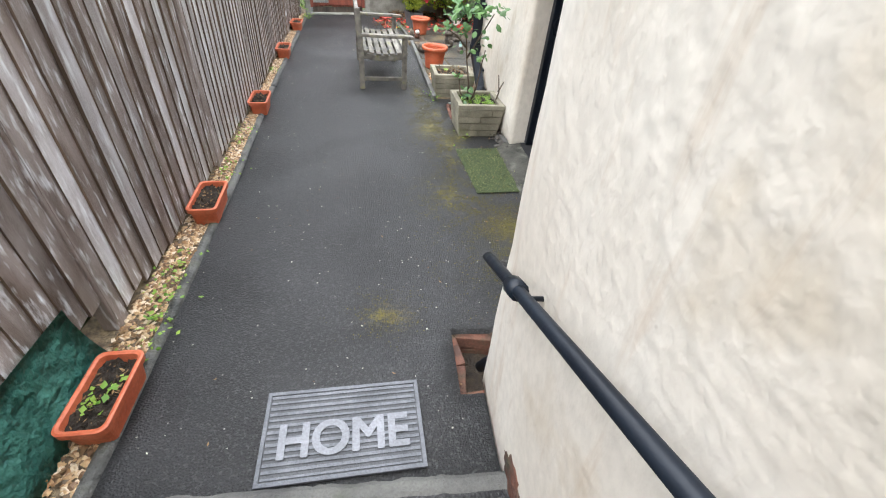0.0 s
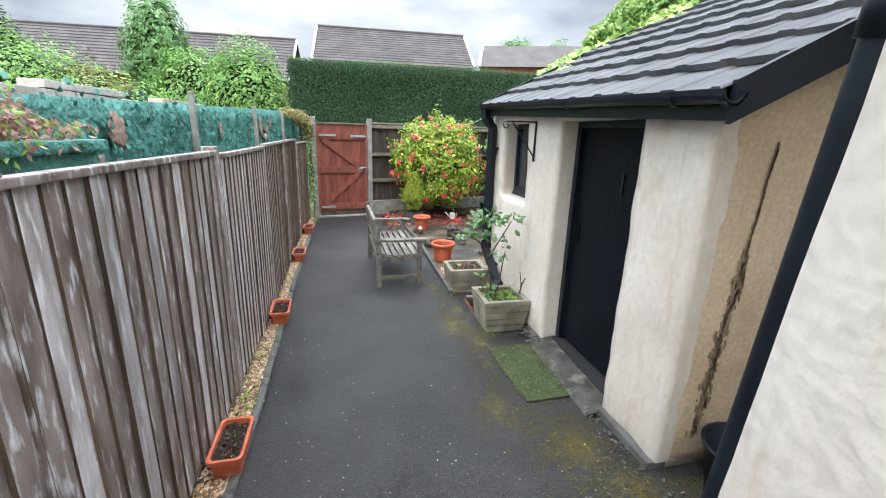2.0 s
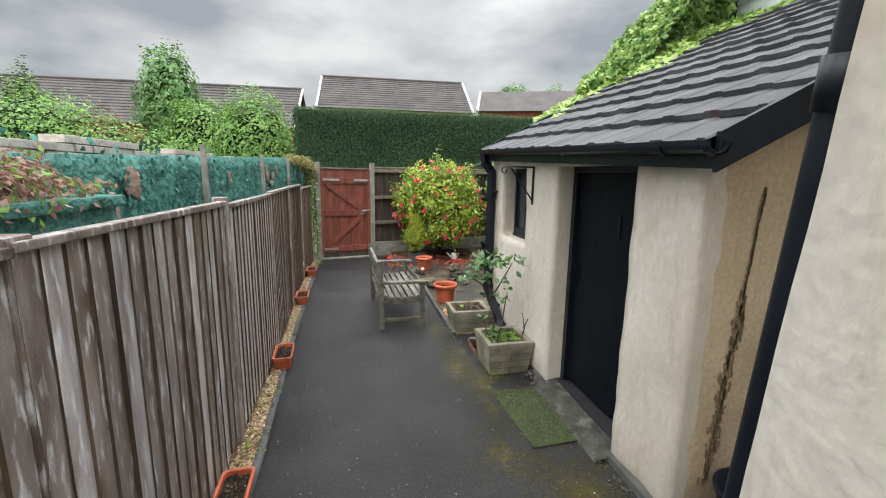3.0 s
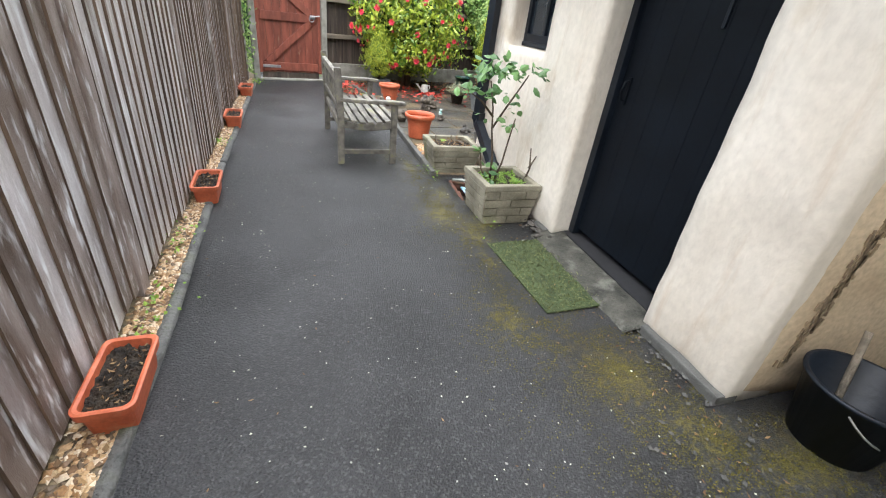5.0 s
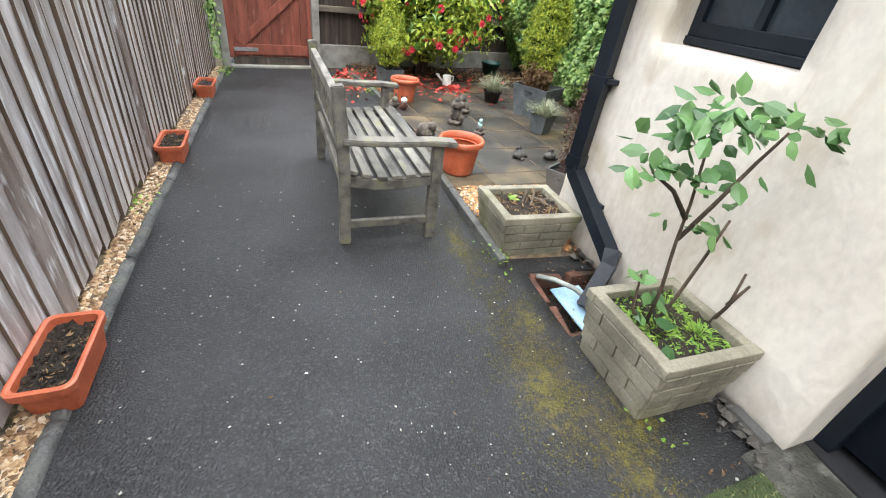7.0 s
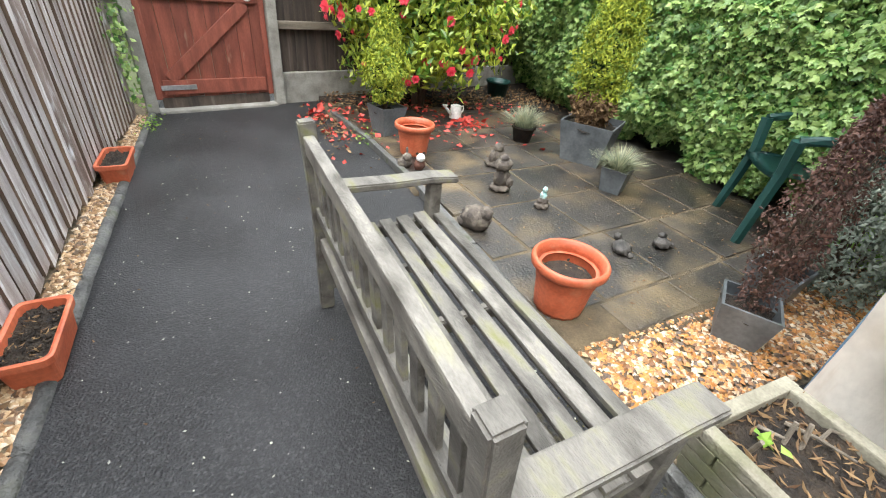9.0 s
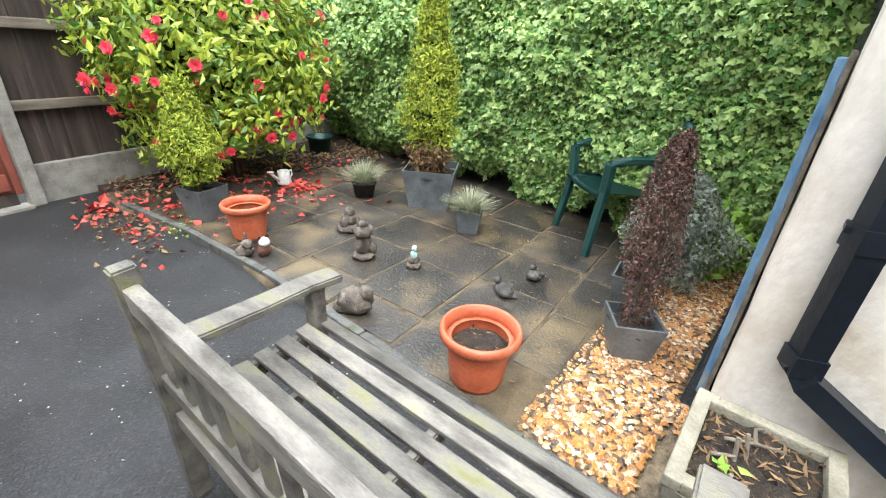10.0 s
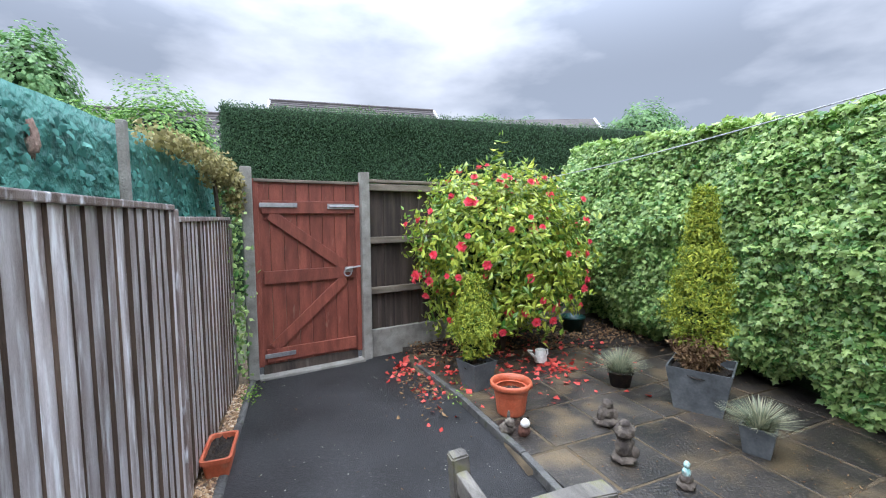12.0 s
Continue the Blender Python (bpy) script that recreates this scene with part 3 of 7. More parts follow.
path_bm = grid_sheet(lines(-0.8, 1.2, 1.46, 1.56, 2.04, 5.0), lines(-3, 2.06, 2.44, 5.36, 5.86, 11.5),
           lambda x, y: in_pit(x, y) or x < lerp_line(KERB_X, y) - 0.09,
           lambda x, y: 0.006 * noise.noise(Vector((x * 1.7, y * 1.7, 0))))
for v in path_bm.verts:
    v.co.x = max(v.co.x, lerp_line(KERB_X, v.co.y) - 0.03)
path = new("path", mesh_of(path_bm, ASPHALT, True))
tagged(path, "dark wet asphalt garden path with moss patches", "path", kind="structure")
strip_bm = grid_sheet(lines(-1.0, -0.16, step=0.1), lines(-3, 11.4), lambda x, y: not lerp_line(FENCE_X, y) - 0.15 < x < lerp_line(KERB_X, y) + 0.02,
                      lambda x, y: 0.002 + 0.008 * noise.noise(Vector((x * 6, y * 6, 3))))
for v in strip_bm.verts:
    v.co.x = min(v.co.x, lerp_line(KERB_X, v.co.y) - 0.035)
tagged(new("gravel_strip", mesh_of(strip_bm, GRAVEL_BED, True)), "earth and gravel bed along the wooden fence", "gravel bed", kind="structure")

# step by the house
step = thing("step", label="low asphalt step with a worn concrete nosing", category="step", kind="structure")
part("tread", box(bmesh.new(), (1.6, 4.55, 0.15), (0.56, -0.675, 0.075), bevel=0.006), ASPHALT, step)
nose = bmesh.new()
nose_rows = []
for k in range(81):
    x, q = -0.24 + k * 0.02, 0.012 * noise.noise(Vector((k * 0.21, 3, 0))) + 0.006 * noise.noise(Vector((k * 0.9, 5, 0)))
    nose_rows.append([nose.verts.new((x, y, z)) for y, z in ((1.59 + q, 0.149), (1.605 + q, 0.156 + 0.3 * q), (1.64 + 0.7 * q, 0.154 + 0.3 * q), (1.658 + q, 0.138), (1.662 + q, 0.0))])
for a, b in zip(nose_rows, nose_rows[1:]):
    for i in range(4):
        nose.faces.new((a[i], b[i], b[i + 1], a[i + 1]))
bmesh.ops.recalc_face_normals(nose, faces=nose.faces[:])
part("nosing", nose, STEP, step)

# kerb along the fence strip
kerb = thing("kerb", label="mossy grey concrete edging along the path", category="kerb", kind="structure")
for i in range(16):
    y0 = -2.9 + i * 0.906
    bm = bmesh.new()
    sweep = []
    for k in range(19):
        y = y0 + 0.9 * k / 18
        x = lerp_line(KERB_X, y) + 0.006 * noise.noise(Vector((y * 2.3, 0, 0))) + 0.003 * noise.noise(Vector((y * 13, 4, 0)))
        h = 0.026 + 0.006 * noise.noise(Vector((y * 1.1, 5, 0))) + 0.004 * noise.noise(Vector((y * 17, 7, 0))) - (0.006 if k in (0, 18) else 0)
        sweep.append([bm.verts.new((x + a, y, z)) for a, z in ((0.004, -0.12), (0.0, h - 0.016), (-0.01, h - 0.004), (-0.026, h), (-0.046, h - 0.003), (-0.058, h - 0.016), (-0.062, -0.12))])
    for a, b in zip(sweep, sweep[1:]):
        for j in range(6):
            bm.faces.new((a[j], a[j + 1], b[j + 1], b[j]))
    bm.faces.new(sweep[0])
    bm.faces.new(sweep[-1][::-1])
    bmesh.ops.recalc_face_normals(bm, faces=bm.faces[:])
    part("edging_stone", bm, KERB, kerb, smooth=True)


# ---- rendered walls ----
def wall_sheet(us, zs, skip, thick, rough=0.012, seed=0.0):
    """A wall face in the plane u, z that bulges a little, its edges turned back by its thickness (local x is u, y goes in)."""
    bm = bmesh.new()
    vs = {}
    def vert(i, j):
        if (i, j) not in vs:
            u, z = us[i], zs[j]
            k = noise.noise(Vector((u * 2.1, z * 2.1, seed))) + 0.5 * noise.noise(Vector((u * 6, z * 6, seed + 9)))
            vs[i, j] = bm.verts.new((u + 0.006 * noise.noise(Vector((u * 5, z * 5, seed + 4))), rough * k, z))
        return vs[i, j]
    for i in range(len(us) - 1):
        for j in range(len(zs) - 1):
            if not skip((us[i] + us[i + 1]) / 2, (zs[j] + zs[j + 1]) / 2):
                bm.faces.new((vert(i, j), vert(i + 1, j), vert(i + 1, j + 1), vert(i, j + 1)))
    rim = [e for e in bm.edges if len(e.link_faces) == 1]
    r = bmesh.ops.extrude_edge_only(bm, edges=rim)
    for v in {v for e in rim for v in e.verts}:
        v.co.y += 0.012
    first = [v for v in r["geom"] if isinstance(v, bmesh.types.BMVert)]
    for v in first:
        v.co.y = 0.05
    r = bmesh.ops.extrude_edge_only(bm, edges=[e for e in r["geom"] if isinstance(e, bmesh.types.BMEdge)])
    for v in r["geom"]:
        if isinstance(v, bmesh.types.BMVert):
            v.co.y = thick
    bmesh.ops.recalc_face_normals(bm, faces=bm.faces[:])
    return bm


SHED_A, SHED_B = (2.085, 3.12), (1.97, 6.38)
SHED_TURN = math.degrees(math.atan2(SHED_B[1] - SHED_A[1], SHED_B[0] - SHED_A[0]))
SHED_LEN = math.hypot(SHED_B[1] - SHED_A[1], SHED_B[0] - SHED_A[0])
DOOR_U, WIN_U = (0.53, 1.56), (2.2, 2.86)


def eave_z(y):
    return 2.05 + 0.04 * (y - 3.0)


def roof_z(x, y):
    return eave_z(y) + 0.5 * (x - 1.98)


# the local frame of the shed front: u along +y, inward is +x
shed_frame = Matrix.Translation((*SHED_A, 0)) @ Matrix.Rotation(radians(SHED_TURN), 4, "Z") @ Matrix.Diagonal((1, -1, 1, 1))
us = lines(0, DOOR_U[0], DOOR_U[1], WIN_U[0], WIN_U[1], SHED_LEN, step=0.07)
zs = lines(0, 1.2, 1.97, 2.12, step=0.07)


def shed_hole(u, z):
    return (DOOR_U[0] < u < DOOR_U[1] and z < 1.97) or (WIN_U[0] < u < WIN_U[1] and 1.2 < z < 1.97)


bm = wall_sheet(us, zs, shed_hole, 0.3, 0.016)
bmesh.ops.transform(bm, matrix=shed_frame, verts=bm.verts[:])
bmesh.ops.recalc_face_normals(bm, faces=bm.faces[:])
tagged(new("wall_shed_front", mesh_of(bm, RENDER_WALL, True)), "uneven cream-painted rendered outbuilding wall", "wall", kind="structure")
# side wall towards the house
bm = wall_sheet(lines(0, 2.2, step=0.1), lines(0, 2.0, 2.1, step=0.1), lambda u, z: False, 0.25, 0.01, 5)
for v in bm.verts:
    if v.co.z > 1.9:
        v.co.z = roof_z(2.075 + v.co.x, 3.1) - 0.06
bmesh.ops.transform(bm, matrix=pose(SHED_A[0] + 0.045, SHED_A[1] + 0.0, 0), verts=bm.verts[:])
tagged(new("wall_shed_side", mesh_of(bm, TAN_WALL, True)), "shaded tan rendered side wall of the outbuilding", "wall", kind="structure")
# scar of a removed pipe on the side wall
scar = bmesh.new()
rng = random.Random(33)
for k in range(230):
    z = 0.22 + 1.62 * (k / 230)
    mid = 2.315 + 0.1 * (z - 0.3) / 1.4 + 0.008 * noise.noise(Vector((3, 0, z * 4)))
    spread = (0.024 if z < 1.3 else 0.004) * (0.5 + 0.8 * abs(noise.noise(Vector((0, 1, z * 3.1)))))
    for side in range(2 if z < 1.3 else 1):
        box(scar, (rng.uniform(0.003, 0.011), 0.006, rng.uniform(0.012, 0.05)), (mid + rng.gauss(0, spread), 3.117, z), (0, rng.uniform(-14, 14), 0))
tagged(new("wall_scar", mesh_of(scar, SCAR)), "dark mortar scar down the tan wall", "wall", kind="structure")
# far end wall of the shed
bm = wall_sheet(lines(0, 3.4, step=0.2), lines(0, 2.0, 2.1, step=0.2), lambda u, z: False, 0.25, 0.01, 7)
for v in bm.verts:
    v.co.y = -v.co.y
    if v.co.z > 1.9:
        v.co.z = roof_z(2.15 + v.co.x, 6.5) - 0.06
bmesh.ops.transform(bm, matrix=pose(SHED_B[0] + 0.045, SHED_B[1], 0), verts=bm.verts[:])
bmesh.ops.recalc_face_normals(bm, faces=bm.faces[:])
tagged(new("wall_shed_end", mesh_of(bm, RENDER_WALL, True)), "cream-painted end wall of the outbuilding", "wall", kind="structure")
# panels closing the inside, its lack of light put into their colour
tagged(new("wall_shed_inside", mesh_of(boxes(((0.05, 3.0, 2.0), (2.95, 4.82, 1.0)), ((0.9, 3.1, 0.05), (2.6, 4.8, 0.03))), DARK_ROOM)), "near-black panels standing for the unlit inside of the outbuilding", "wall", kind="structure")


def shed_at(u, inward, z):
    return (shed_frame @ Vector((u, inward, z)))


def shed_box(bm, u0, u1, i0, i1, z0, z1, bevel=0.004):
    p = shed_at((u0 + u1) / 2, (i0 + i1) / 2, (z0 + z1) / 2)
    return box(bm, (u1 - u0, i1 - i0, z1 - z0), p, (0, 0, SHED_TURN), bevel)


# door
door = thing("door_1", label="closed black-painted plank door in a deep reveal", category="door", kind="structure")
for k in range(6):
    w = (DOOR_U[1] - DOOR_U[0] - 0.12) / 6
    part("plank", shed_box(bmesh.new(), DOOR_U[0] + 0.06 + k * w + 0.0008, DOOR_U[0] + 0.06 + (k + 1) * w - 0.0008, 0.2 + 0.0003 * (k % 2), 0.24, 0.1, 1.92, 0.0006), DOOR_BLACK, door)
for a, b, c, d in ((DOOR_U[0], DOOR_U[0] + 0.06, 0.06, 1.97), (DOOR_U[1] - 0.06, DOOR_U[1], 0.06, 1.97), (DOOR_U[0] + 0.06, DOOR_U[1] - 0.06, 1.92, 1.97)):
    part("door_frame", shed_box(bmesh.new(), a, b, 0.16, 0.25, c, d), BLACK, door)
bm = bmesh.new()
hp = [shed_at(DOOR_U[1] - 0.13, i, z) for i, z in ((0.2, 1.02), (0.165, 1.03), (0.155, 1.08), (0.165, 1.13), (0.2, 1.14))]
tube(bm, hp, 0.007, 8)
part("door_handle", bm, DOOR_BLACK, door, smooth=True)
part("latch_plate", shed_box(bmesh.new(), DOOR_U[1] - 0.142, DOOR_U[1] - 0.118, 0.19, 0.202, 1.0, 1.16), DOOR_BLACK, door)
part("letter_plate", shed_box(bmesh.new(), DOOR_U[0] + 0.38, DOOR_U[0] + 0.4, 0.19, 0.2, 1.45, 1.62), BLACK, door)
sill_bm = bmesh.new()
for u0, u1 in ((DOOR_U[0] - 0.04, DOOR_U[1] + 0.03),):
    cols = lines(u0, u1, step=0.05)
    deep = (-0.13, -0.12, -0.08, -0.03, 0.03, 0.1, 0.2)
    grid = [[sill_bm.verts.new(shed_at(u, d + 0.012 * noise.noise(Vector((u * 7, i, 2))), -0.04 if i == 0 else 0.012 + 0.19 * (d + 0.13) * (d < 0.04) + 0.034 * (d >= 0.04) + 0.009 * noise.noise(Vector((u * 9, d * 14, 4))))) for i, d in enumerate(deep)] for u in cols]
    for p, q in zip(grid, grid[1:]):
        for i in range(len(deep) - 1):
            sill_bm.faces.new((p[i], q[i], q[i + 1], p[i + 1]))
bmesh.ops.recalc_face_normals(sill_bm, faces=sill_bm.faces[:])
tagged(new("door_sill", mesh_of(sill_bm, SILL, True)), "worn grey stone threshold under the black door", "threshold", kind="structure")
foot_bm = bmesh.new()
for u0, u1 in ((0.0, DOOR_U[0] - 0.03), (DOOR_U[1] + 0.03, 1.75)):
    shed_box(foot_bm, u0, u1, -0.035, 0.1, -0.05, 0.05, 0.014)
tagged(new("wall_footing", mesh_of(foot_bm, STEP)), "crumbling concrete footing at the wall base", "footing", kind="structure")

# window
win = thing("window_1", label="small dark window with a black frame", category="window", kind="structure")
for a, b, c, d in ((WIN_U[0], WIN_U[0] + 0.05, 1.24, 1.97), (WIN_U[1] - 0.05, WIN_U[1], 1.24, 1.97), (WIN_U[0] + 0.05, WIN_U[1] - 0.05, 1.92, 1.97),
                   (WIN_U[0] + 0.05, WIN_U[1] - 0.05, 1.24, 1.3), ((WIN_U[0] + WIN_U[1]) / 2 - 0.02, (WIN_U[0] + WIN_U[1]) / 2 + 0.02, 1.3, 1.92)):
    part("window_frame", shed_box(bmesh.new(), a, b, 0.15, 0.21, c, d), BLACK, win)
part("pane", shed_box(bmesh.new(), WIN_U[0] + 0.05, WIN_U[1] - 0.05, 0.176, 0.184, 1.3, 1.92, 0), GLASS, win)
part("window_sill", shed_box(bmesh.new(), WIN_U[0], WIN_U[1], 0.14, 0.2, 1.205, 1.24, 0.006), BLACK, win)

# ---- shed roof ----
# roof parts are laid out square and then turned with the front wall about its near corner
SHED_SWING = Matrix.Translation((*SHED_A, 0)) @ Matrix.Rotation(radians(SHED_TURN - 90), 4, "Z") @ Matrix.Translation((-SHED_A[0], -SHED_A[1], 0))
roof = thing("shed_roof", label="lean-to roof of dark moss-flecked concrete tiles", category="roof", kind="structure")
roof.matrix_basis = SHED_SWING
ROOF_Y = (2.97, 6.37)
ang = math.degrees(math.atan(0.5))
lean = math.degrees(math.atan(0.04))
deck = bmesh.new()
v = [deck.verts.new((x, y, roof_z(x, y) - dz)) for dz in (0.03, 0.07) for x, y in ((2.0, ROOF_Y[0] + 0.03), (5.6, ROOF_Y[0] + 0.03), (5.6, ROOF_Y[1]), (2.0, ROOF_Y[1]))]
for q in ((0, 1, 2, 3), (7, 6, 5, 4), (0, 4, 5, 1), (1, 5, 6, 2), (2, 6, 7, 3), (3, 7, 4, 0)):
    deck.faces.new([v[i] for i in q])
part("roof_deck", deck, BLACK, roof)
tile_bm = bmesh.new()
prof = [(-0.165, 0.0), (-0.155, 0.01), (-0.12, 0.011), (-0.105, 0.003), (0.09, 0.003), (0.105, 0.011), (0.14, 0.012), (0.165, 0.01), (0.166, -0.006)]
lo = [tile_bm.verts.new((-0.2, a, b)) for a, b in prof]
hi = [tile_bm.verts.new((0.2, a, b - 0.012)) for a, b in prof]
lob = [tile_bm.verts.new((-0.2, a, -0.03)) for a, b in prof]
for i in range(len(prof) - 1):
    tile_bm.faces.new((lo[i], hi[i], hi[i + 1], lo[i + 1]))
    tile_bm.faces.new((lob[i], lo[i], lo[i + 1], lob[i + 1]))
bmesh.ops.recalc_face_normals(tile_bm, faces=tile_bm.faces[:])
tile_mesh = mesh_of(tile_bm, TILE)
rng = random.Random(4)
course = 0.34 * math.cos(radians(ang))
for c in range(12):
    for r in range(11):
        y = ROOF_Y[0] + 0.165 + r * 0.307
        x = 1.93 + 0.17 + c * course
        if x > 5.55:
            continue
        part("roof_tile", tile_mesh, TILE, roof, m=pose(x, y, roof_z(x, y) + 0.022 + rng.uniform(-0.003, 0.003), lean, -ang + 4.2 + rng.uniform(-0.5, 0.5), rng.uniform(-0.6, 0.6)))
gutter = thing("gutter", label="black plastic half-round gutter along the eave", category="gutter")
gutter.matrix_basis = SHED_SWING
bm = bmesh.new()
sec = [(0.055 * math.cos(a), 0.055 * math.sin(a)) for a in [math.pi + math.pi * i / 8 for i in range(9)]]
sec = sec + [(x * 0.88, z * 0.88) for x, z in sec[::-1]]
rings = [[bm.verts.new((1.95 + a, y, eave_z(y) + 0.0 + b)) for a, b in sec] for y in (2.93, 6.38)]
for i in range(len(sec)):
    j = (i + 1) % len(sec)
    bm.faces.new((rings[0][i], rings[0][j], rings[1][j], rings[1][i]))
for r in rings:
    bm.faces.new(r)
bmesh.ops.recalc_face_normals(bm, faces=bm.faces[:])
part("channel", bm, BLACK, gutter)
for y in (2.945, 3.25, 4.3, 5.6, 6.36):
    bm = bmesh.new()
    tube(bm, [(1.95, y - 0.02, eave_z(y) - 0.005), (1.95, y + 0.02, eave_z(y) - 0.005)], 0.061, 16)
    bmesh.ops.delete(bm, geom=[f for f in bm.faces if any(q.co.z > eave_z(y) + 0.004 for q in f.verts)], context="FACES")
    part("gutter_joint", bm, BLACK, gutter)
fascia = thing("fascia", label="black-painted fascia and barge boards of the lean-to", category="fascia", kind="structure")
fascia.matrix_basis = SHED_SWING
bm = bmesh.new()
va = [bm.verts.new((x, y, eave_z(y) + z)) for y in (2.98, 6.36) for x, z in ((2.0, -0.12), (2.03, -0.12), (2.03, 0.01), (2.0, 0.01))]
for q in ((0, 1, 2, 3), (7, 6, 5, 4), (0, 4, 5, 1), (1, 5, 6, 2), (2, 6, 7, 3), (3, 7, 4, 0)):
    bm.faces.new([va[i] for i in q])
part("fascia_board", bm, BLACK, fascia)
for yy in (2.96, 6.37):
    bm = bmesh.new()
    va = [bm.verts.new((x, y, roof_z(x, y) + z)) for y in (yy - 0.012, yy + 0.014) for x, z in ((1.97, -0.13), (5.6, -0.13), (5.6, 0.045), (1.97, 0.045))]
    for q in ((3, 2, 1, 0), (4, 5, 6, 7), (0, 1, 5, 4), (1, 2, 6, 5), (2, 3, 7, 6), (3, 0, 4, 7)):
        bm.faces.new([va[i] for i in q])
    part("barge_board", bm, BLACK, fascia)

# ---- house ----
HOUSE_X, HOUSE_Y = 1.2, 1.9


def house_lean(z):
    """The old corner leans: its shift in x and y at height z."""
    k = min(z, 2.3)
    return 0.1 - 0.055 * k, 0.225 - 0.122 * k

bm = wall_sheet(lines(-3, HOUSE_Y, step=0.1), lines(0, 5.6, step=0.1), lambda u, z: False, 0.3, 0.006, 11)
for v in bm.verts:
    dx, dy = house_lean(v.co.z)
    v.co = Vector((HOUSE_X + v.co.y + dx, v.co.x + dy * max(0, (v.co.x + 3) / (HOUSE_Y + 3)), v.co.z))
bmesh.ops.recalc_face_normals(bm, faces=bm.faces[:])
tagged(new("wall_house_side", mesh_of(bm, RENDER_WALL, True)), "cream-painted roughcast house wall beside the step", "wall", kind="structure")
bm = wall_sheet(lines(0, 3.0, step=0.15), lines(0, 5.6, step=0.15), lambda u, z: False, 0.2, 0.01, 13)
for v in bm.verts:
    dx, dy = house_lean(v.co.z)
    v.co = Vector((HOUSE_X + 0.045 + v.co.x + dx, HOUSE_Y + dy - v.co.y, v.co.z))
bmesh.ops.recalc_face_normals(bm, faces=bm.faces[:])
bare = lump_mesh((HOUSE_X + house_lean(0.25)[0] + 0.006, 1.6, 0.22), (0.014, 0.1, 0.07), 6, 4, 0.5, 3.5)
tagged(new("wall_bare_brick", mesh_of(bare, BRICK, True)), "bare brick where the wall paint broke away by the step", "wall", kind="structure")
tagged(new("wall_house_end", mesh_of(bm, RENDER_WALL, True)), "cream-painted return wall of the house", "wall", kind="structure")
# one plain black slab closes the recess
tagged(new("wall_recess", mesh_of(boxes(((0.1, 1.0, 3.2), (3.6, 2.66, 1.6))), DOOR_BLACK)), "plain black back of the recess between house and outbuilding", "wall", kind="structure")
tagged(new("wall_house_back", mesh_of(boxes(((4.2, 0.2, 5.6), (-0.6, -2.9, 2.8))), RENDER_WALL)), "plain cream wall behind the step", "wall", kind="structure")
upper = thing("upper_wall", label="pale white-clad upper storey wall with horizontal boards", category="wall", kind="structure")
part("wall_core", boxes(((0.2, 4.9, 7.0), (5.75, 4.55, 3.5))), CLADDING, upper)
clad = bmesh.new()
va = [clad.verts.new(p) for p in ((0, -2.8, 0), (0, 2.8, 0), (0, 2.8, 0.2), (0, -2.8, 0.2), (-0.022, -2.8, 0.0), (-0.022, 2.8, 0.0), (-0.006, 2.8, 0.2), (-0.006, -2.8, 0.2))]
for q in ((4, 5, 6, 7), (0, 4, 7, 3), (1, 2, 6, 5), (0, 1, 5, 4), (3, 7, 6, 2)):
    clad.faces.new([va[i] for i in q])
bmesh.ops.recalc_face_normals(clad, faces=clad.faces[:])
clad_mesh = mesh_of(clad, CLADDING)
for k in range(17):
    part("cladding_board", clad_mesh, CLADDING, upper, m=pose(5.648, 4.2, 3.5 + 0.2 * k))

# ---- fence along the path ----
board_bm = bmesh.new()
va = [board_bm.verts.new((x, y, z)) for z in (0, 1.0) for x, y in ((-0.004, -0.056), (0.02, -0.058), (0.006, 0.066), (-0.004, 0.066))]
for q in ((3, 2, 1, 0), (4, 5, 6, 7), (0, 1, 5, 4), (1, 2, 6, 5), (2, 3, 7, 6), (3, 0, 4, 7)):
    board_bm.faces.new([va[i] for i in q])
board_mesh = mesh_of(board_bm, FENCE)
board_mesh.materials.append(FENCE_EDGE)
board_mesh.polygons[2].material_index = 1
brown_mesh = board_mesh.copy()
brown_mesh.materials[0] = FENCE_BROWN
post_mesh = mesh_of(box(bmesh.new(), (0.075, 0.095, 1.0), (0, 0, 0.5), bevel=0.006), FENCE_BROWN)
rng = random.Random(8)
PANELS = [(-2.2, -0.55), (-0.5, 1.0), (1.05, 2.52), (2.52, 4.2), (4.3, 5.75), (5.8, 7.3), (7.35, 8.85), (8.9, 10.5)]
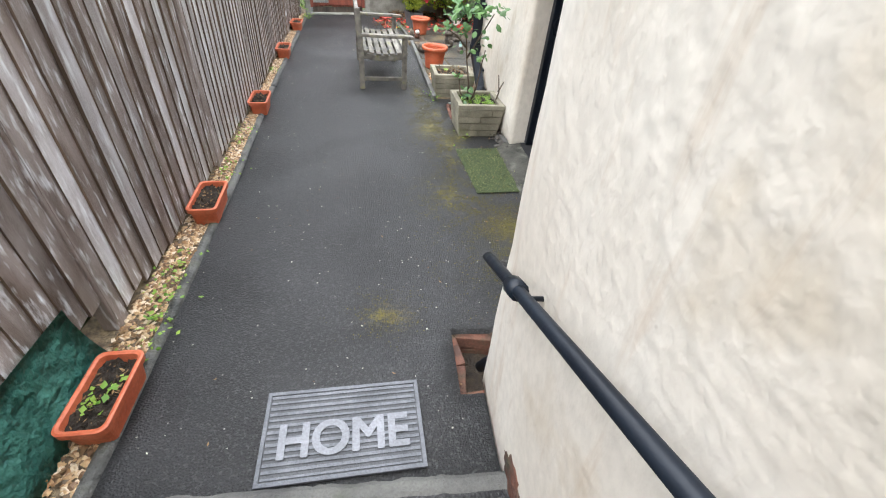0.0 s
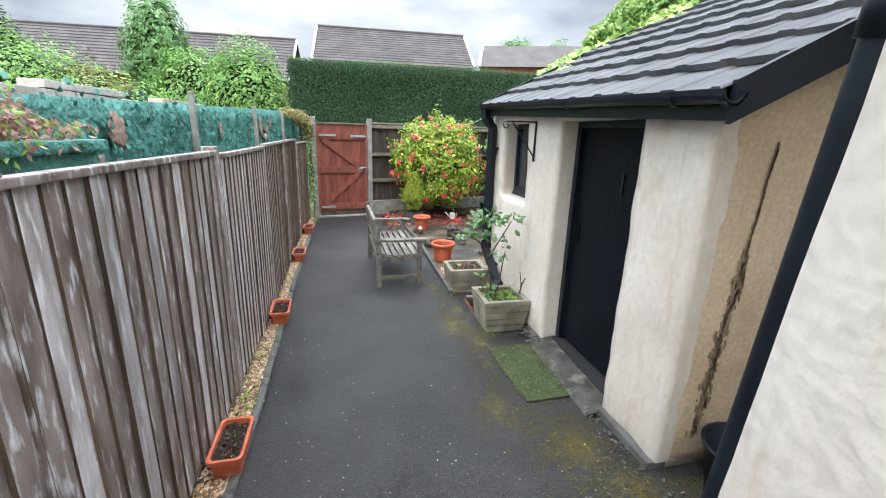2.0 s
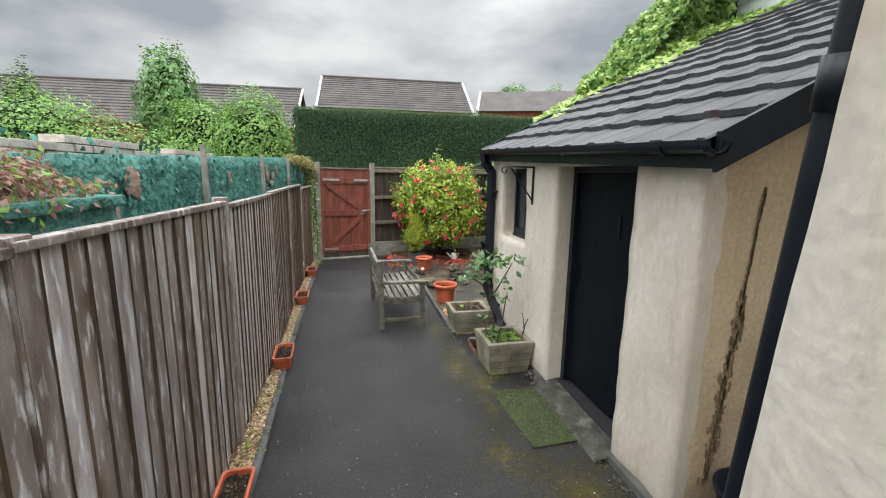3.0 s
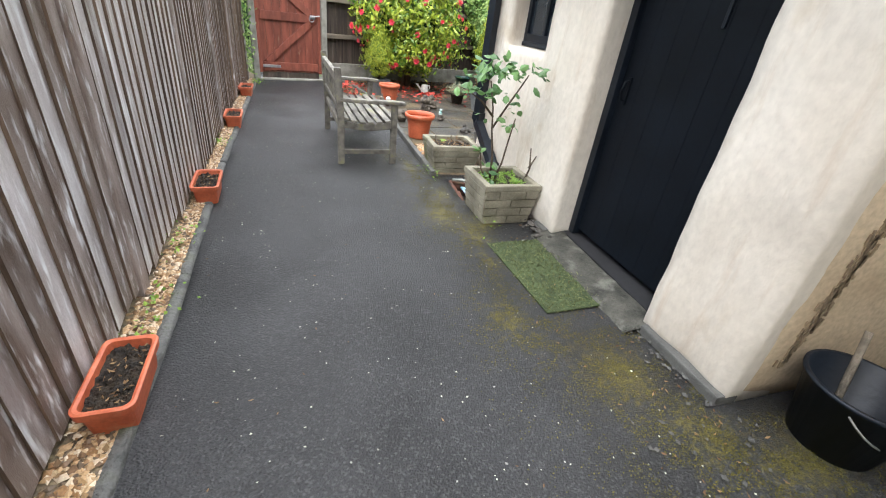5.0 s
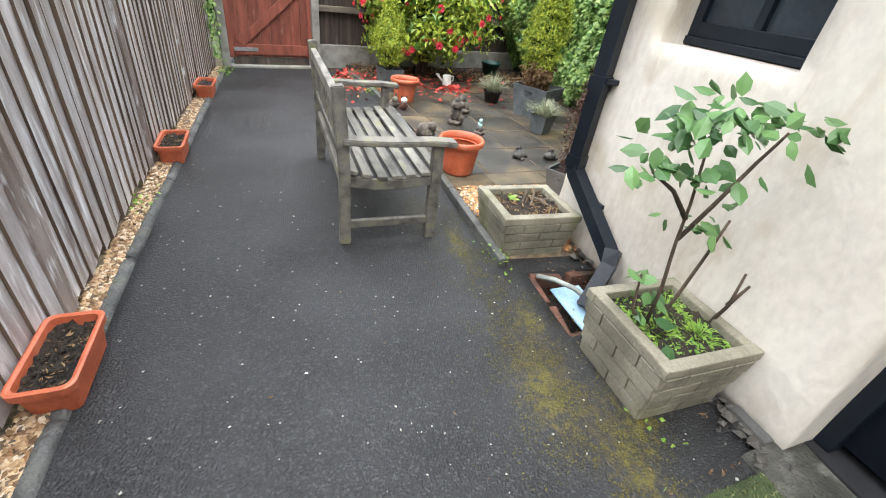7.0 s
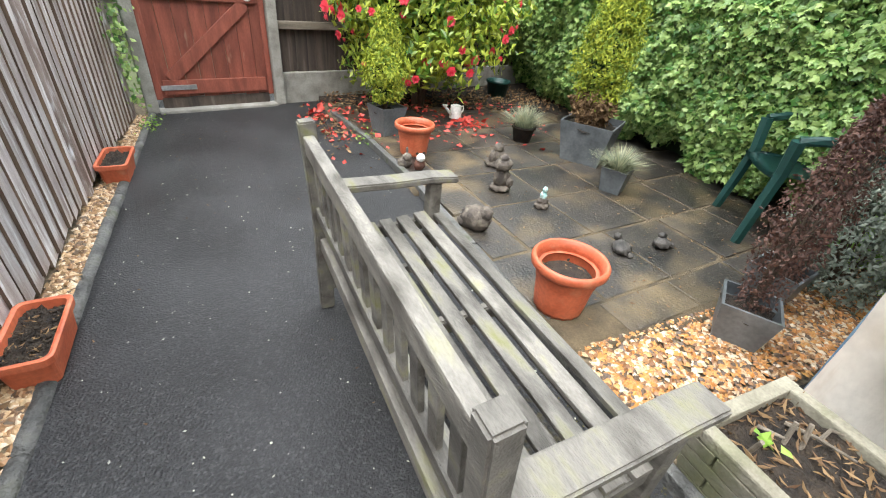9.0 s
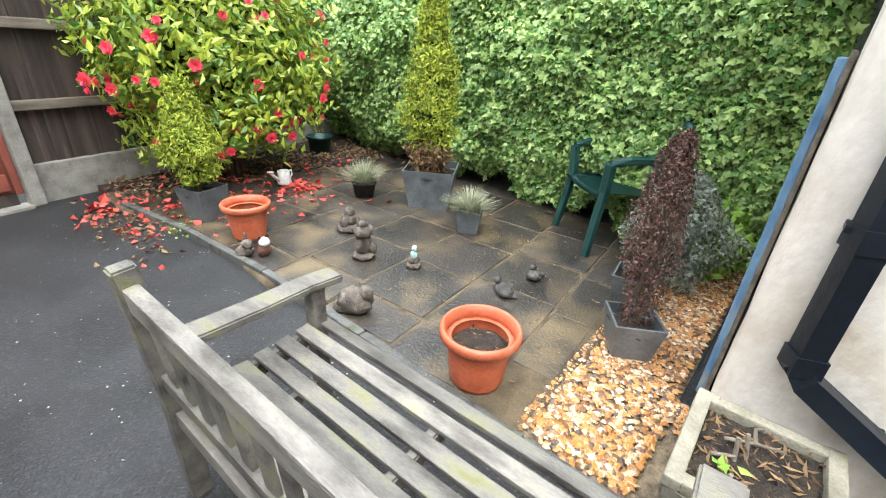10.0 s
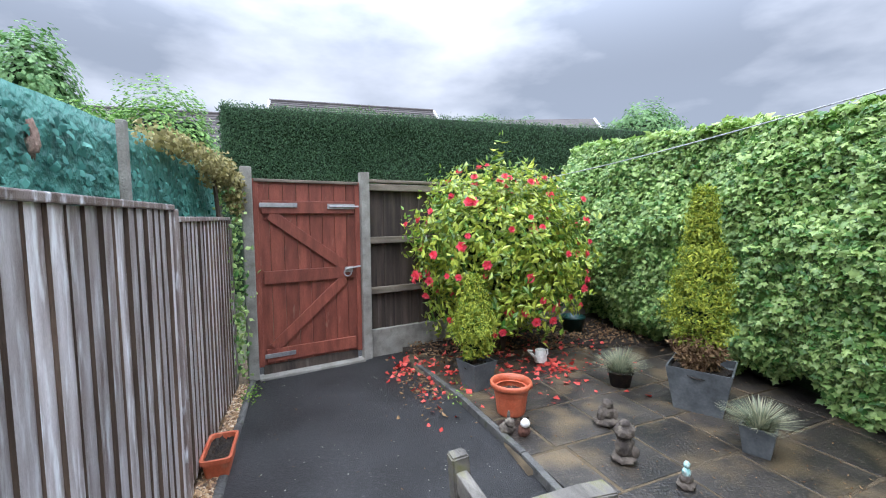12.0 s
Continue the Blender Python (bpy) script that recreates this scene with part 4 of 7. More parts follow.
for a, b in PANELS:
    panel = thing("fence_panel", (lerp_line(FENCE_X, (a + b) / 2), (a + b) / 2, 0), label="weathered grey-brown vertical featheredge fence panel", category="fence", group="fence panels along the path")
    k = round((b - a) / 0.107)
    top = 1.66 + rng.uniform(-0.015, 0.02) - (0.05 if a > 8.5 else 0)
    for i in range(k):
        y = a + (i + 0.5) * (b - a) / k
        bottom = 0.03 + rng.uniform(-0.02, 0.03) if a > 2 else 0.2 + rng.uniform(-0.006, 0.006)
        part("fence_board", brown_mesh if b < 3 or (b < 4.3 and i % 3 != 1) else board_mesh, FENCE, panel, m=pose(lerp_line(FENCE_X, y) - panel.location.x + rng.uniform(-0.004, 0.004), y - panel.location.y, bottom, rng.uniform(-0.4, 0.4), 0, math.degrees(math.atan2(lerp_line(FENCE_X, a) - lerp_line(FENCE_X, b), b - a)))
             @ Matrix.Diagonal((1, rng.uniform(0.95, 1.05), top - bottom + rng.uniform(-0.008, 0.008), 1)))
    turn = math.degrees(math.atan2(lerp_line(FENCE_X, a) - lerp_line(FENCE_X, b), b - a))
    for z in (0.35, 1.0, 1.55):
        part("fence_rail", box(bmesh.new(), (0.04, b - a, 0.08), (-0.025, 0, z), (0, 0, turn), 0.004), FENCE, panel)
    part("top_rail", box(bmesh.new(), (0.055, b - a, 0.03), (0.004, 0, top + 0.012), (0, 0, turn), 0.006), FENCE_BROWN, panel)
    part("fence_post", post_mesh, FENCE, panel, m=pose(lerp_line(FENCE_X, b) - panel.location.x - 0.015, b + 0.03 - panel.location.y, 0, 0, 0, turn) @ Matrix.Diagonal((1, 1, top + (0.05 if b < 5 else 0.005), 1)))

# ---- painted boundary wall behind the fence ----
bm = wall_sheet(lines(-3, 11.2, step=0.12), lines(0, 2.03, step=0.12), lambda u, z: False, 0.22, 0.03, 17)
for v in bm.verts:
    v.co = Vector((-0.97 - v.co.y - 0.02 * (v.co.x - 5) / 5, v.co.x, v.co.z * (1 + 0.017 * (v.co.x - 5.8))))
bmesh.ops.recalc_face_normals(bm, faces=bm.faces[:])
boundary = tagged(new("wall_boundary", mesh_of(bm, GREEN_PAINT, True)), "old boundary wall with peeling green paint", "wall", kind="structure")
fl = np.random.default_rng(77)
k = 2000
fy, fz = fl.uniform(1.5, 10.9, k), fl.uniform(1.3, 2.04, k)
leaves("paint_flakes", np.stack([-0.945 - 0.02 * (fy - 5) / 5 + fl.uniform(-0.01, 0.02, k), fy, fz], 1), np.tile((1.0, 0, 0.15), (k, 1)), 0.038, FLAKE, boundary, 0.95, 0.25, 0.4, 78, "curled flakes of green paint", five=True)
for fy, fz, sy, sz in ((7.62, 1.86, 0.05, 0.12), (7.95, 1.83, 0.07, 0.06), (7.85, 1.72, 0.07, 0.05), (8.2, 1.92, 0.02, 0.07), (4.2, 1.8, 0.08, 0.1), (3.9, 1.62, 0.12, 0.07), (6.0, 1.8, 0.03, 0.08)):
    part("bare_patch", lump_mesh((-0.95, fy, fz), (0.018, sy, sz), fy, 3, 0.5, 3), BARE_PATCH, boundary, "bare brick where the paint has fallen", True)
gp = mesh_of(box(bmesh.new(), (0.04, 0.042, 2.1), (0, 0, 1.05), bevel=0.006), CONCRETE)
for y in (5.1, 7.0, 8.7):
    tagged(new("wall_post", gp), "slim grey concrete post against the green wall", "post", "posts at the green wall").matrix_basis = pose(-0.86, y, 0)
neighbour = thing("wall_neighbour", label="low flaking white brick wall in the next plot", category="wall", kind="structure")
brick_mesh = mesh_of(box(bmesh.new(), (0.2, 0.215, 0.065), (0, 0, 0), bevel=0.006), WHITE_BRICK)
part("wall_core", boxes(((0.2, 22, 1.9), (-2.23, 7, 0.95))), WHITE_BRICK, neighbour)
for c in range(4):
    for i in range(70):
        y = -2 + i * 0.235 + 0.11 * (c % 2)
        if c == 3 and noise.noise(Vector((0, y * 0.9, 0))) < -0.05:
            continue
        part("brick", brick_mesh, WHITE_BRICK, neighbour, m=pose(-2.2 + rng.uniform(-0.01, 0.01), y, 1.92 + c * 0.075, 0, 0, rng.uniform(-2, 2)))

# ---- back fence and gate ----
def back_at(u, out=0.0, z=0.0):
    p = GATE_A + BACK * u
    return (p.x + BACK.y * out, p.y - BACK.x * out, z)


gate_post_bm = box(bmesh.new(), (0.1, 0.1, 2.12), (0, 0, 1.06), bevel=0.012)
gp = mesh_of(gate_post_bm, CONCRETE)
for u in (-0.03, 1.17):
    tagged(new("gate_post", gp), "weathered square concrete gate post", "gate post", "gate posts").matrix_basis = pose(*back_at(u), 0, 0, BACK_TURN)
gate = thing("gate", back_at(0.57), BACK_TURN, "faded red-brown ledged and braced wooden gate", "gate")
for k in range(8):
    part("gate_board", box(bmesh.new(), (0.128, 0.022, 1.86), (-0.46 + k * 0.1315, 0.03, 1.05 + 0.003 * (k % 3)), bevel=0.004), GATE_RED, gate)
for x in (-0.5, 0.5):
    part("stile", box(bmesh.new(), (0.05, 0.05, 1.9), (x * 1.04, 0.03, 1.06), bevel=0.004), GATE_RED, gate)
for z in (1.73, 1.02, 0.22):
    part("ledge", box(bmesh.new(), (0.94, 0.03, 0.13), (0.0, 0.003, z), bevel=0.005), GATE_RED, gate)
part("gate_cap", box(bmesh.new(), (1.06, 0.07, 0.03), (0, 0.03, 1.995), bevel=0.006), RAIL_WOOD, gate)
for z0, z1, x0, x1 in ((1.66, 1.09, -0.4, 0.36), (0.95, 0.29, 0.36, -0.4)):
    ln = math.hypot(x1 - x0, z1 - z0)
    part("brace", box(bmesh.new(), (ln, 0.028, 0.11), ((x0 + x1) / 2, 0.004, (z0 + z1) / 2), (0, math.degrees(math.atan2(z0 - z1, x1 - x0)), 0), 0.005), GATE_RED, gate)
part("bottom_board", box(bmesh.new(), (1.0, 0.03, 0.1), (0.0, 0.035, 0.07), bevel=0.004), BACK_FENCE, gate)
bolt = part("bolt", box(bmesh.new(), (0.3, 0.012, 0.055), (0.33, -0.018, 1.74), bevel=0.003), STEEL, gate, "galvanised sliding bolt")
part("bolt_rod", tube(bmesh.new(), [(0.2, -0.03, 1.74), (0.52, -0.03, 1.74)], 0.01, 8), STEEL, bolt)
latch = part("ring_latch", box(bmesh.new(), (0.09, 0.012, 0.06), (0.4, -0.018, 1.05), bevel=0.004), STEEL, gate, "steel ring latch")
ringp = [(0.38 + 0.04 * math.cos(a), -0.04, 1.02 + 0.04 * math.sin(a)) for a in [2 * math.pi * i / 14 for i in range(15)]]
part("ring", tube(bmesh.new(), ringp, 0.007, 6, False), STEEL, latch)
part("latch_bar", tube(bmesh.new(), [(0.38, -0.03, 1.06), (0.53, -0.03, 1.08)], 0.01, 8), STEEL, latch)
for z, w in ((1.75, 0.36), (0.22, 0.3)):
    part("strap_hinge", box(bmesh.new(), (w, 0.01, 0.045), (-0.49 + w / 2, -0.018, z), bevel=0.003), STEEL, gate)
tagged(new("gate_threshold", mesh_of(box(bmesh.new(), (1.1, 0.14, 0.03), back_at(0.57, 0.02, 0.01), (0, 0, BACK_TURN), 0.006), CONCRETE)), "pale concrete strip under the gate", "threshold", kind="structure")

fence_back = thing("back_fence", back_at(1.2), BACK_TURN, "dark weathered close-board fence on a concrete gravel board", "fence")
bb = mesh_of(box(bmesh.new(), (0.125, 0.018, 1.0), (0, 0, 0.5), bevel=0.003), BACK_FENCE)
for k in range(34):
    part("fence_board", bb, BACK_FENCE, fence_back, m=pose(0.06 + k * 0.11, 0.05 + 0.012 * (k % 2), 0.32, 0, rng.uniform(-0.3, 0.3), 4) @ Matrix.Diagonal((1, 1, 1.68 + rng.uniform(-0.02, 0.02), 1)))
for z in (0.78, 1.36, 1.96):
    part("fence_rail", box(bmesh.new(), (3.7, 0.06, 0.075), (1.87, 0.01, z), bevel=0.008), RAIL_WOOD, fence_back)
part("fence_capping", box(bmesh.new(), (3.7, 0.11, 0.035), (1.87, 0.035, 2.03), bevel=0.008), RAIL_WOOD, fence_back)
part("gravel_board", box(bmesh.new(), (3.7, 0.06, 0.34), (1.87, 0.03, 0.15), bevel=0.012), CONCRETE, fence_back)

# ---- bench ----
bench = thing("garden_bench", (0.6, 6.222, 0), 4.6, "weathered grey-green slatted wooden garden bench on the path", "bench")
LEN = 1.34


def curved_bar(w, d, pts):
    """A square bar of w by d swept along points in the x-z plane, at y = 0."""
    bm = bmesh.new()
    rings = []
    for i, (x, z) in enumerate(pts):
        x0, z0 = pts[max(i - 1, 0)]
        x1, z1 = pts[min(i + 1, len(pts) - 1)]
        q = math.hypot(x1 - x0, z1 - z0)
        nx, nz = (z1 - z0) / q * d / 2, -(x1 - x0) / q * d / 2
        rings.append([bm.verts.new(p) for p in ((x - nx, -w / 2, z - nz), (x + nx, -w / 2, z + nz), (x + nx, w / 2, z + nz), (x - nx, w / 2, z - nz))])
    for a, b in zip(rings, rings[1:]):
        for i in range(4):
            bm.faces.new((a[i], a[(i + 1) % 4], b[(i + 1) % 4], b[i]))
    bm.faces.new(rings[0][::-1])
    bm.faces.new(rings[-1])
    bmesh.ops.recalc_face_normals(bm, faces=bm.faces[:])
    es = [e for e in bm.edges if len(e.link_faces) == 2 and e.calc_face_angle(0) > 0.6]
    bmesh.ops.bevel(bm, geom=es, offset=0.006, segments=2, affect="EDGES")
    return bm


for y in (0.03, LEN - 0.03):
    part("back_leg", curved_bar(0.055, 0.06, [(0.0, 0.0), (0.0, 0.36), (-0.002, 0.45), (-0.014, 0.66), (-0.026, 0.82), (-0.03, 0.86)]), BENCH, bench, m=pose(0, y, 0))
    part("front_leg", box(bmesh.new(), (0.058, 0.055, 0.57), (0.5, y, 0.285), bevel=0.006), BENCH, bench)
    part("arm_rest", curved_bar(0.092, 0.03, [(-0.01, 0.6), (0.1, 0.592), (0.3, 0.588), (0.47, 0.592), (0.6, 0.582)]), BENCH, bench, m=pose(0, y, 0))
    part("side_stretcher", box(bmesh.new(), (0.45, 0.03, 0.045), (0.25, y, 0.12), bevel=0.005), BENCH, bench)
    part("seat_bearer", curved_bar(0.035, 0.06, [(0.02, 0.38), (0.15, 0.355), (0.32, 0.355), (0.48, 0.375)]), BENCH, bench, m=pose(0, y, 0))
part("seat_bearer", curved_bar(0.035, 0.06, [(0.02, 0.38), (0.15, 0.355), (0.32, 0.355), (0.48, 0.375)]), BENCH, bench, m=pose(0, LEN / 2, 0))
seat_curve = [(0.04, 0.43), (0.12, 0.405), (0.2, 0.395), (0.28, 0.394), (0.36, 0.4), (0.44, 0.412), (0.52, 0.412)]
for i, (x, z) in enumerate(seat_curve):
    a, b = seat_curve[max(i - 1, 0)], seat_curve[min(i + 1, 6)]
    sl = math.degrees(math.atan2(a[1] - b[1], b[0] - a[0]))
    part("seat_slat", box(bmesh.new(), (0.056 if i < 6 else 0.045, LEN - 0.03, 0.02), (x, LEN / 2 + 0.006 * math.sin(i * 2.3), z), (0, sl, 0), 0.004), BENCH, bench)
part("front_rail", box(bmesh.new(), (0.03, LEN - 0.1, 0.07), (0.49, LEN / 2, 0.345), bevel=0.005), BENCH, bench)
part("back_rail", box(bmesh.new(), (0.03, LEN - 0.08, 0.06), (0.0, LEN / 2, 0.35), bevel=0.005), BENCH, bench)
part("top_rail", box(bmesh.new(), (0.04, LEN - 0.1, 0.075), (-0.024, LEN / 2, 0.775), (0, -4, 0), 0.008), BENCH, bench)
part("lower_back_rail", box(bmesh.new(), (0.035, LEN - 0.1, 0.055), (-0.004, LEN / 2, 0.5), (0, -4, 0), 0.006), BENCH, bench)
for k in range(13):
    part("back_slat", box(bmesh.new(), (0.016, 0.045, 0.26), (-0.014, 0.12 + k * (LEN - 0.24) / 12, 0.635), (0, -4, 0), 0.003), BENCH, bench)


# ---- stone planters ----
def soil_patch(w, d, z):
    bm = bmesh.new()
    n = 14
    g = [[bm.verts.new((w * (i / n - 0.5), d * (j / n - 0.5), z + 0.022 * noise.noise(Vector((i * 0.9, j * 0.9, w * 7))) + 0.012 * noise.noise(Vector((i * 2.1, j * 2.1, 3))))) for j in range(n + 1)] for i in range(n + 1)]
    for a, b in zip(g, g[1:]):
        for j in range(n):
            bm.faces.new((a[j], b[j], b[j + 1], a[j + 1]))
    return bm


def brick_planter(at, turn, w, d, h, label):
    t = thing("planter", at, turn, label, "planter")
    bw, bd = w * 0.83, d * 0.83
    part("tub", frustum(bmesh.new(), bw - 0.012, bd - 0.012, w - 0.012, d - 0.012, h - 0.03, 0, 0.03, 0.06), PLANTER, t)
    rim = bmesh.new()
    for sx, sy, lx, ly in ((0, -1, w + 0.02, 0.05), (0, 1, w + 0.02, 0.05), (-1, 0, 0.05, d - 0.08), (1, 0, 0.05, d - 0.08)):
        box(rim, (lx, ly, 0.045), (sx * (w / 2 - 0.02), sy * (d / 2 - 0.02), h - 0.0225), bevel=0.008)
    part("rim", rim, PLANTER, t)
    ch = (h - 0.045) / 4
    for c in range(4):
        k = (c + 0.5) / 4
        for side in range(4):
            face, far = ((bw + (w - bw) * k), (bd + (d - bd) * k)) if side % 2 == 0 else ((bd + (d - bd) * k), (bw + (w - bw) * k))
            stops = [0, 0.5, 1] if c % 2 == 0 else [0, 0.25, 0.75, 1]
            for a, b in zip(stops, stops[1:]):
                ln = face * (b - a) - 0.007
                tilt = math.degrees(math.atan2((w - bw) / 2, h))
                m = pose(0, 0, 0, 0, 0, 90 * side) @ pose(face * ((a + b) / 2 - 0.5), -far / 2, ch * (c + 0.5) + 0.002, tilt, 0, 0)
                part("block", box(bmesh.new(), (ln, 0.014, ch - 0.007), (0, 0, 0), bevel=0.003), PLANTER, t, m=m)
    part("soil", soil_patch(w - 0.09, d - 0.09, h - 0.038), SOIL, t, "dark soil with leaf litter")
    return t


brick_planter((1.77, 5.11, 0), 3, 0.445, 0.45, 0.325, "square mossy stone planter with brick pattern, rose inside")
brick_planter((1.665, 6.2, 0), 2, 0.47, 0.42, 0.28, "square stone planter with brick pattern and bare soil")


# ---- terracotta troughs ----
def rounded_ring(x, y, r, z, k=4):
    out = []
    for cx, cy, a0 in ((x - r, y - r, 0), (-x + r, y - r, 90), (-x + r, -y + r, 180), (x - r, -y + r, 270)):
        for i in range(k + 1):
            a = radians(a0 + 90 * i / k)
            out.append((cx + r * math.cos(a), cy + r * math.sin(a), z))
    return out


def ring_shell(rings, cap=True):
    bm = bmesh.new()
    vs = [[bm.verts.new(p) for p in r] for r in rings]
    n = len(vs[0])
    for a, b in zip(vs, vs[1:]):
        for i in range(n):
            bm.faces.new((a[i], a[(i + 1) % n], b[(i + 1) % n], b[i]))
    if cap:
        bm.faces.new(vs[0][::-1])
        bm.faces.new(vs[-1])
    return bm


trough = thing("trough", (-0.235, 2.08, 0.004), 2, "orange terracotta plastic trough of dark soil on the gravel strip", "plant trough", "troughs along the fence")
part("tub", ring_shell([rounded_ring(0.068, 0.155, 0.025, 0.0), rounded_ring(0.078, 0.172, 0.03, 0.105), rounded_ring(0.09, 0.185, 0.035, 0.106), rounded_ring(0.092, 0.187, 0.035, 0.135),
                        rounded_ring(0.084, 0.179, 0.03, 0.138), rounded_ring(0.074, 0.168, 0.026, 0.134), rounded_ring(0.07, 0.16, 0.025, 0.09)]), TERRACOTTA, trough)
part("soil", soil_patch(0.144, 0.326, 0.106), SOIL, trough, "dark crumbly soil")
for x, y, tn in ((-0.295, 3.535, 4), (-0.39, 5.44, 5), (-0.53, 7.5, 5), (-0.625, 9.22, 3)):
    copy_thing(trough, pose(x, y, 0.004, 0, 0, tn))


# ---- round terracotta pots ----
pot = thing("flower_pot", (1.55, 7.2, 0.035), 0, "round orange terracotta plastic pot with dark soil on the paving", "flower pot", "round terracotta pots")
part("tub", lathe(bmesh.new(), [(0.0, 0.0), (0.115, 0.0), (0.12, 0.02), (0.143, 0.23), (0.14, 0.24)], seg=48, flute=0.018, flutes=16), TERRACOTTA, pot, smooth=True)
part("rim", lathe(bmesh.new(), [(0.125, 0.222), (0.165, 0.226), (0.178, 0.24), (0.18, 0.265), (0.17, 0.28), (0.158, 0.276), (0.15, 0.24), (0.142, 0.17)], seg=40), TERRACOTTA, pot, smooth=True)
part("soil", lump_mesh((0, 0, 0.175), (0.127, 0.127, 0.02), 8, 3, 0.06, 6), SOIL, pot, "dark damp soil")
copy_thing(pot, pose(1.49, 9.3, 0.035, 0, 0, 40) @ Matrix.Scale(0.95, 4))


# ---- zinc planters ----
def zinc_planter(at, turn, top, base, h, label):
    t = thing("zinc_planter", at, turn, label, "planter")
    part("tub", frustum(bmesh.new(), base, base, top, top, h, 0, 0.012, 0.06), ZINC, t)
    part("soil", lump_mesh((0, 0, h - 0.05), (top / 2 - 0.02, top / 2 - 0.02, 0.02), 9, 2, 0.8, 6), SOIL, t)
    return t


zinc_planter((1.4, 9.86, 0.035), 20, 0.27, 0.19, 0.26, "small square grey zinc planter holding a golden conifer")
zinc_planter((3.05, 8.95, 0.035), 35, 0.46, 0.34, 0.36, "large square grey zinc planter holding a tall conifer")
zinc_planter((2.83, 8.3, 0.035), 30, 0.2, 0.15, 0.19, "small square zinc pot with blue fescue grass")
zinc_planter((2.28, 6.79, 0.03), 35, 0.24, 0.18, 0.2, "small pale zinc planter on gravel with a purple shrub")
zinc_planter((2.75, 6.95, 0.03), 10, 0.24, 0.18, 0.2, "second small zinc planter on the gravel")
fp = thing("plant_pot", (2.7, 9.5, 0.035), 0, "round dark plastic pot with fescue grass", "plant pot")
part("tub", lathe(bmesh.new(), [(0, 0), (0.085, 0), (0.11, 0.13), (0.12, 0.13), (0.12, 0.15), (0.1, 0.15), (0.095, 0.1), (0, 0.1)], seg=24), SOIL, fp, smooth=True)
gp2 = thing("plant_pot", (3.3, 11.2, 0.035), 0, "round dark green plastic pot by the back fence", "plant pot")
part("tub", lathe(bmesh.new(), [(0, 0), (0.12, 0), (0.15, 0.2), (0.165, 0.2), (0.165, 0.23), (0.14, 0.23), (0.135, 0.16), (0, 0.16)], seg=24), GREEN_PLASTIC, gp2, smooth=True)

# ---- plastic armchair ----
chair = thing("garden_chair", (3.56, 7.46, 0.035), math.degrees(math.atan2(0.65, -0.76)) + 90, "dark green moulded plastic garden armchair by the ivy", "chair")
# local: front is -y
for sx in (-1, 1):
    part("front_leg", tube(bmesh.new(), [(sx * 0.27, -0.27, 0.0), (sx * 0.25, -0.24, 0.25), (sx * 0.245, -0.22, 0.44), (sx * 0.265, -0.23, 0.62)], 0.03, 6, taper=1.25), GREEN_PLASTIC, chair)
    part("back_leg", tube(bmesh.new(), [(sx * 0.25, 0.3, 0.0), (sx * 0.225, 0.22, 0.25), (sx * 0.215, 0.18, 0.44)], 0.03, 6, taper=1.2), GREEN_PLASTIC, chair)
    part("arm_rest", tube(bmesh.new(), [(sx * 0.265, -0.23, 0.62), (sx * 0.285, -0.12, 0.645), (sx * 0.285, 0.05, 0.65), (sx * 0.25, 0.2, 0.7), (sx * 0.21, 0.245, 0.74)], 0.026, 6), GREEN_PLASTIC, chair)
seat_bm = bmesh.new()
g = [[seat_bm.verts.new((x, y, 0.43 - 0.02 * math.cos(x * 5) + 0.05 * abs(x) ** 2 - 0.04 * (y + 0.24) + (-0.02 if y < -0.22 else 0))) for x in np.linspace(-0.25, 0.25, 9)] for y in np.linspace(-0.27, 0.2, 8)]
for a, b in zip(g, g[1:]):
    for i in range(8):
        seat_bm.faces.new((a[i], a[i + 1], b[i + 1], b[i]))
bmesh.ops.solidify(seat_bm, geom=seat_bm.faces[:], thickness=0.018)
part("seat", seat_bm, GREEN_PLASTIC, chair, smooth=True)
for k in range(7):
    x = -0.165 + k * 0.055
    top = 0.86 - 0.9 * x * x
    part("back_slat", tube(bmesh.new(), [(x * 0.95, 0.19, 0.42), (x * 1.05, 0.24, 0.62), (x * 1.15, 0.285, top)], 0.019, 6), GREEN_PLASTIC, chair)
arch = [(-0.215, 0.2, 0.44), (-0.235, 0.245, 0.66)] + [(0.235 * math.sin(a), 0.275 + 0.02 * math.cos(a), 0.74 + 0.14 * math.cos(a)) for a in [-1.5 + 3.0 * i / 10 for i in range(11)]] + [(0.235, 0.245, 0.66), (0.215, 0.2, 0.44)]
part("back_frame", tube(bmesh.new(), arch, 0.024, 7), GREEN_PLASTIC, chair, smooth=True)
chair.matrix_basis = chair.matrix_basis @ Matrix.Scale(1.12, 4)
part("back_band", tube(bmesh.new(), [(-0.22, 0.235, 0.6), (0, 0.25, 0.6), (0.22, 0.235, 0.6)], 0.02, 6), GREEN_PLASTIC, chair)

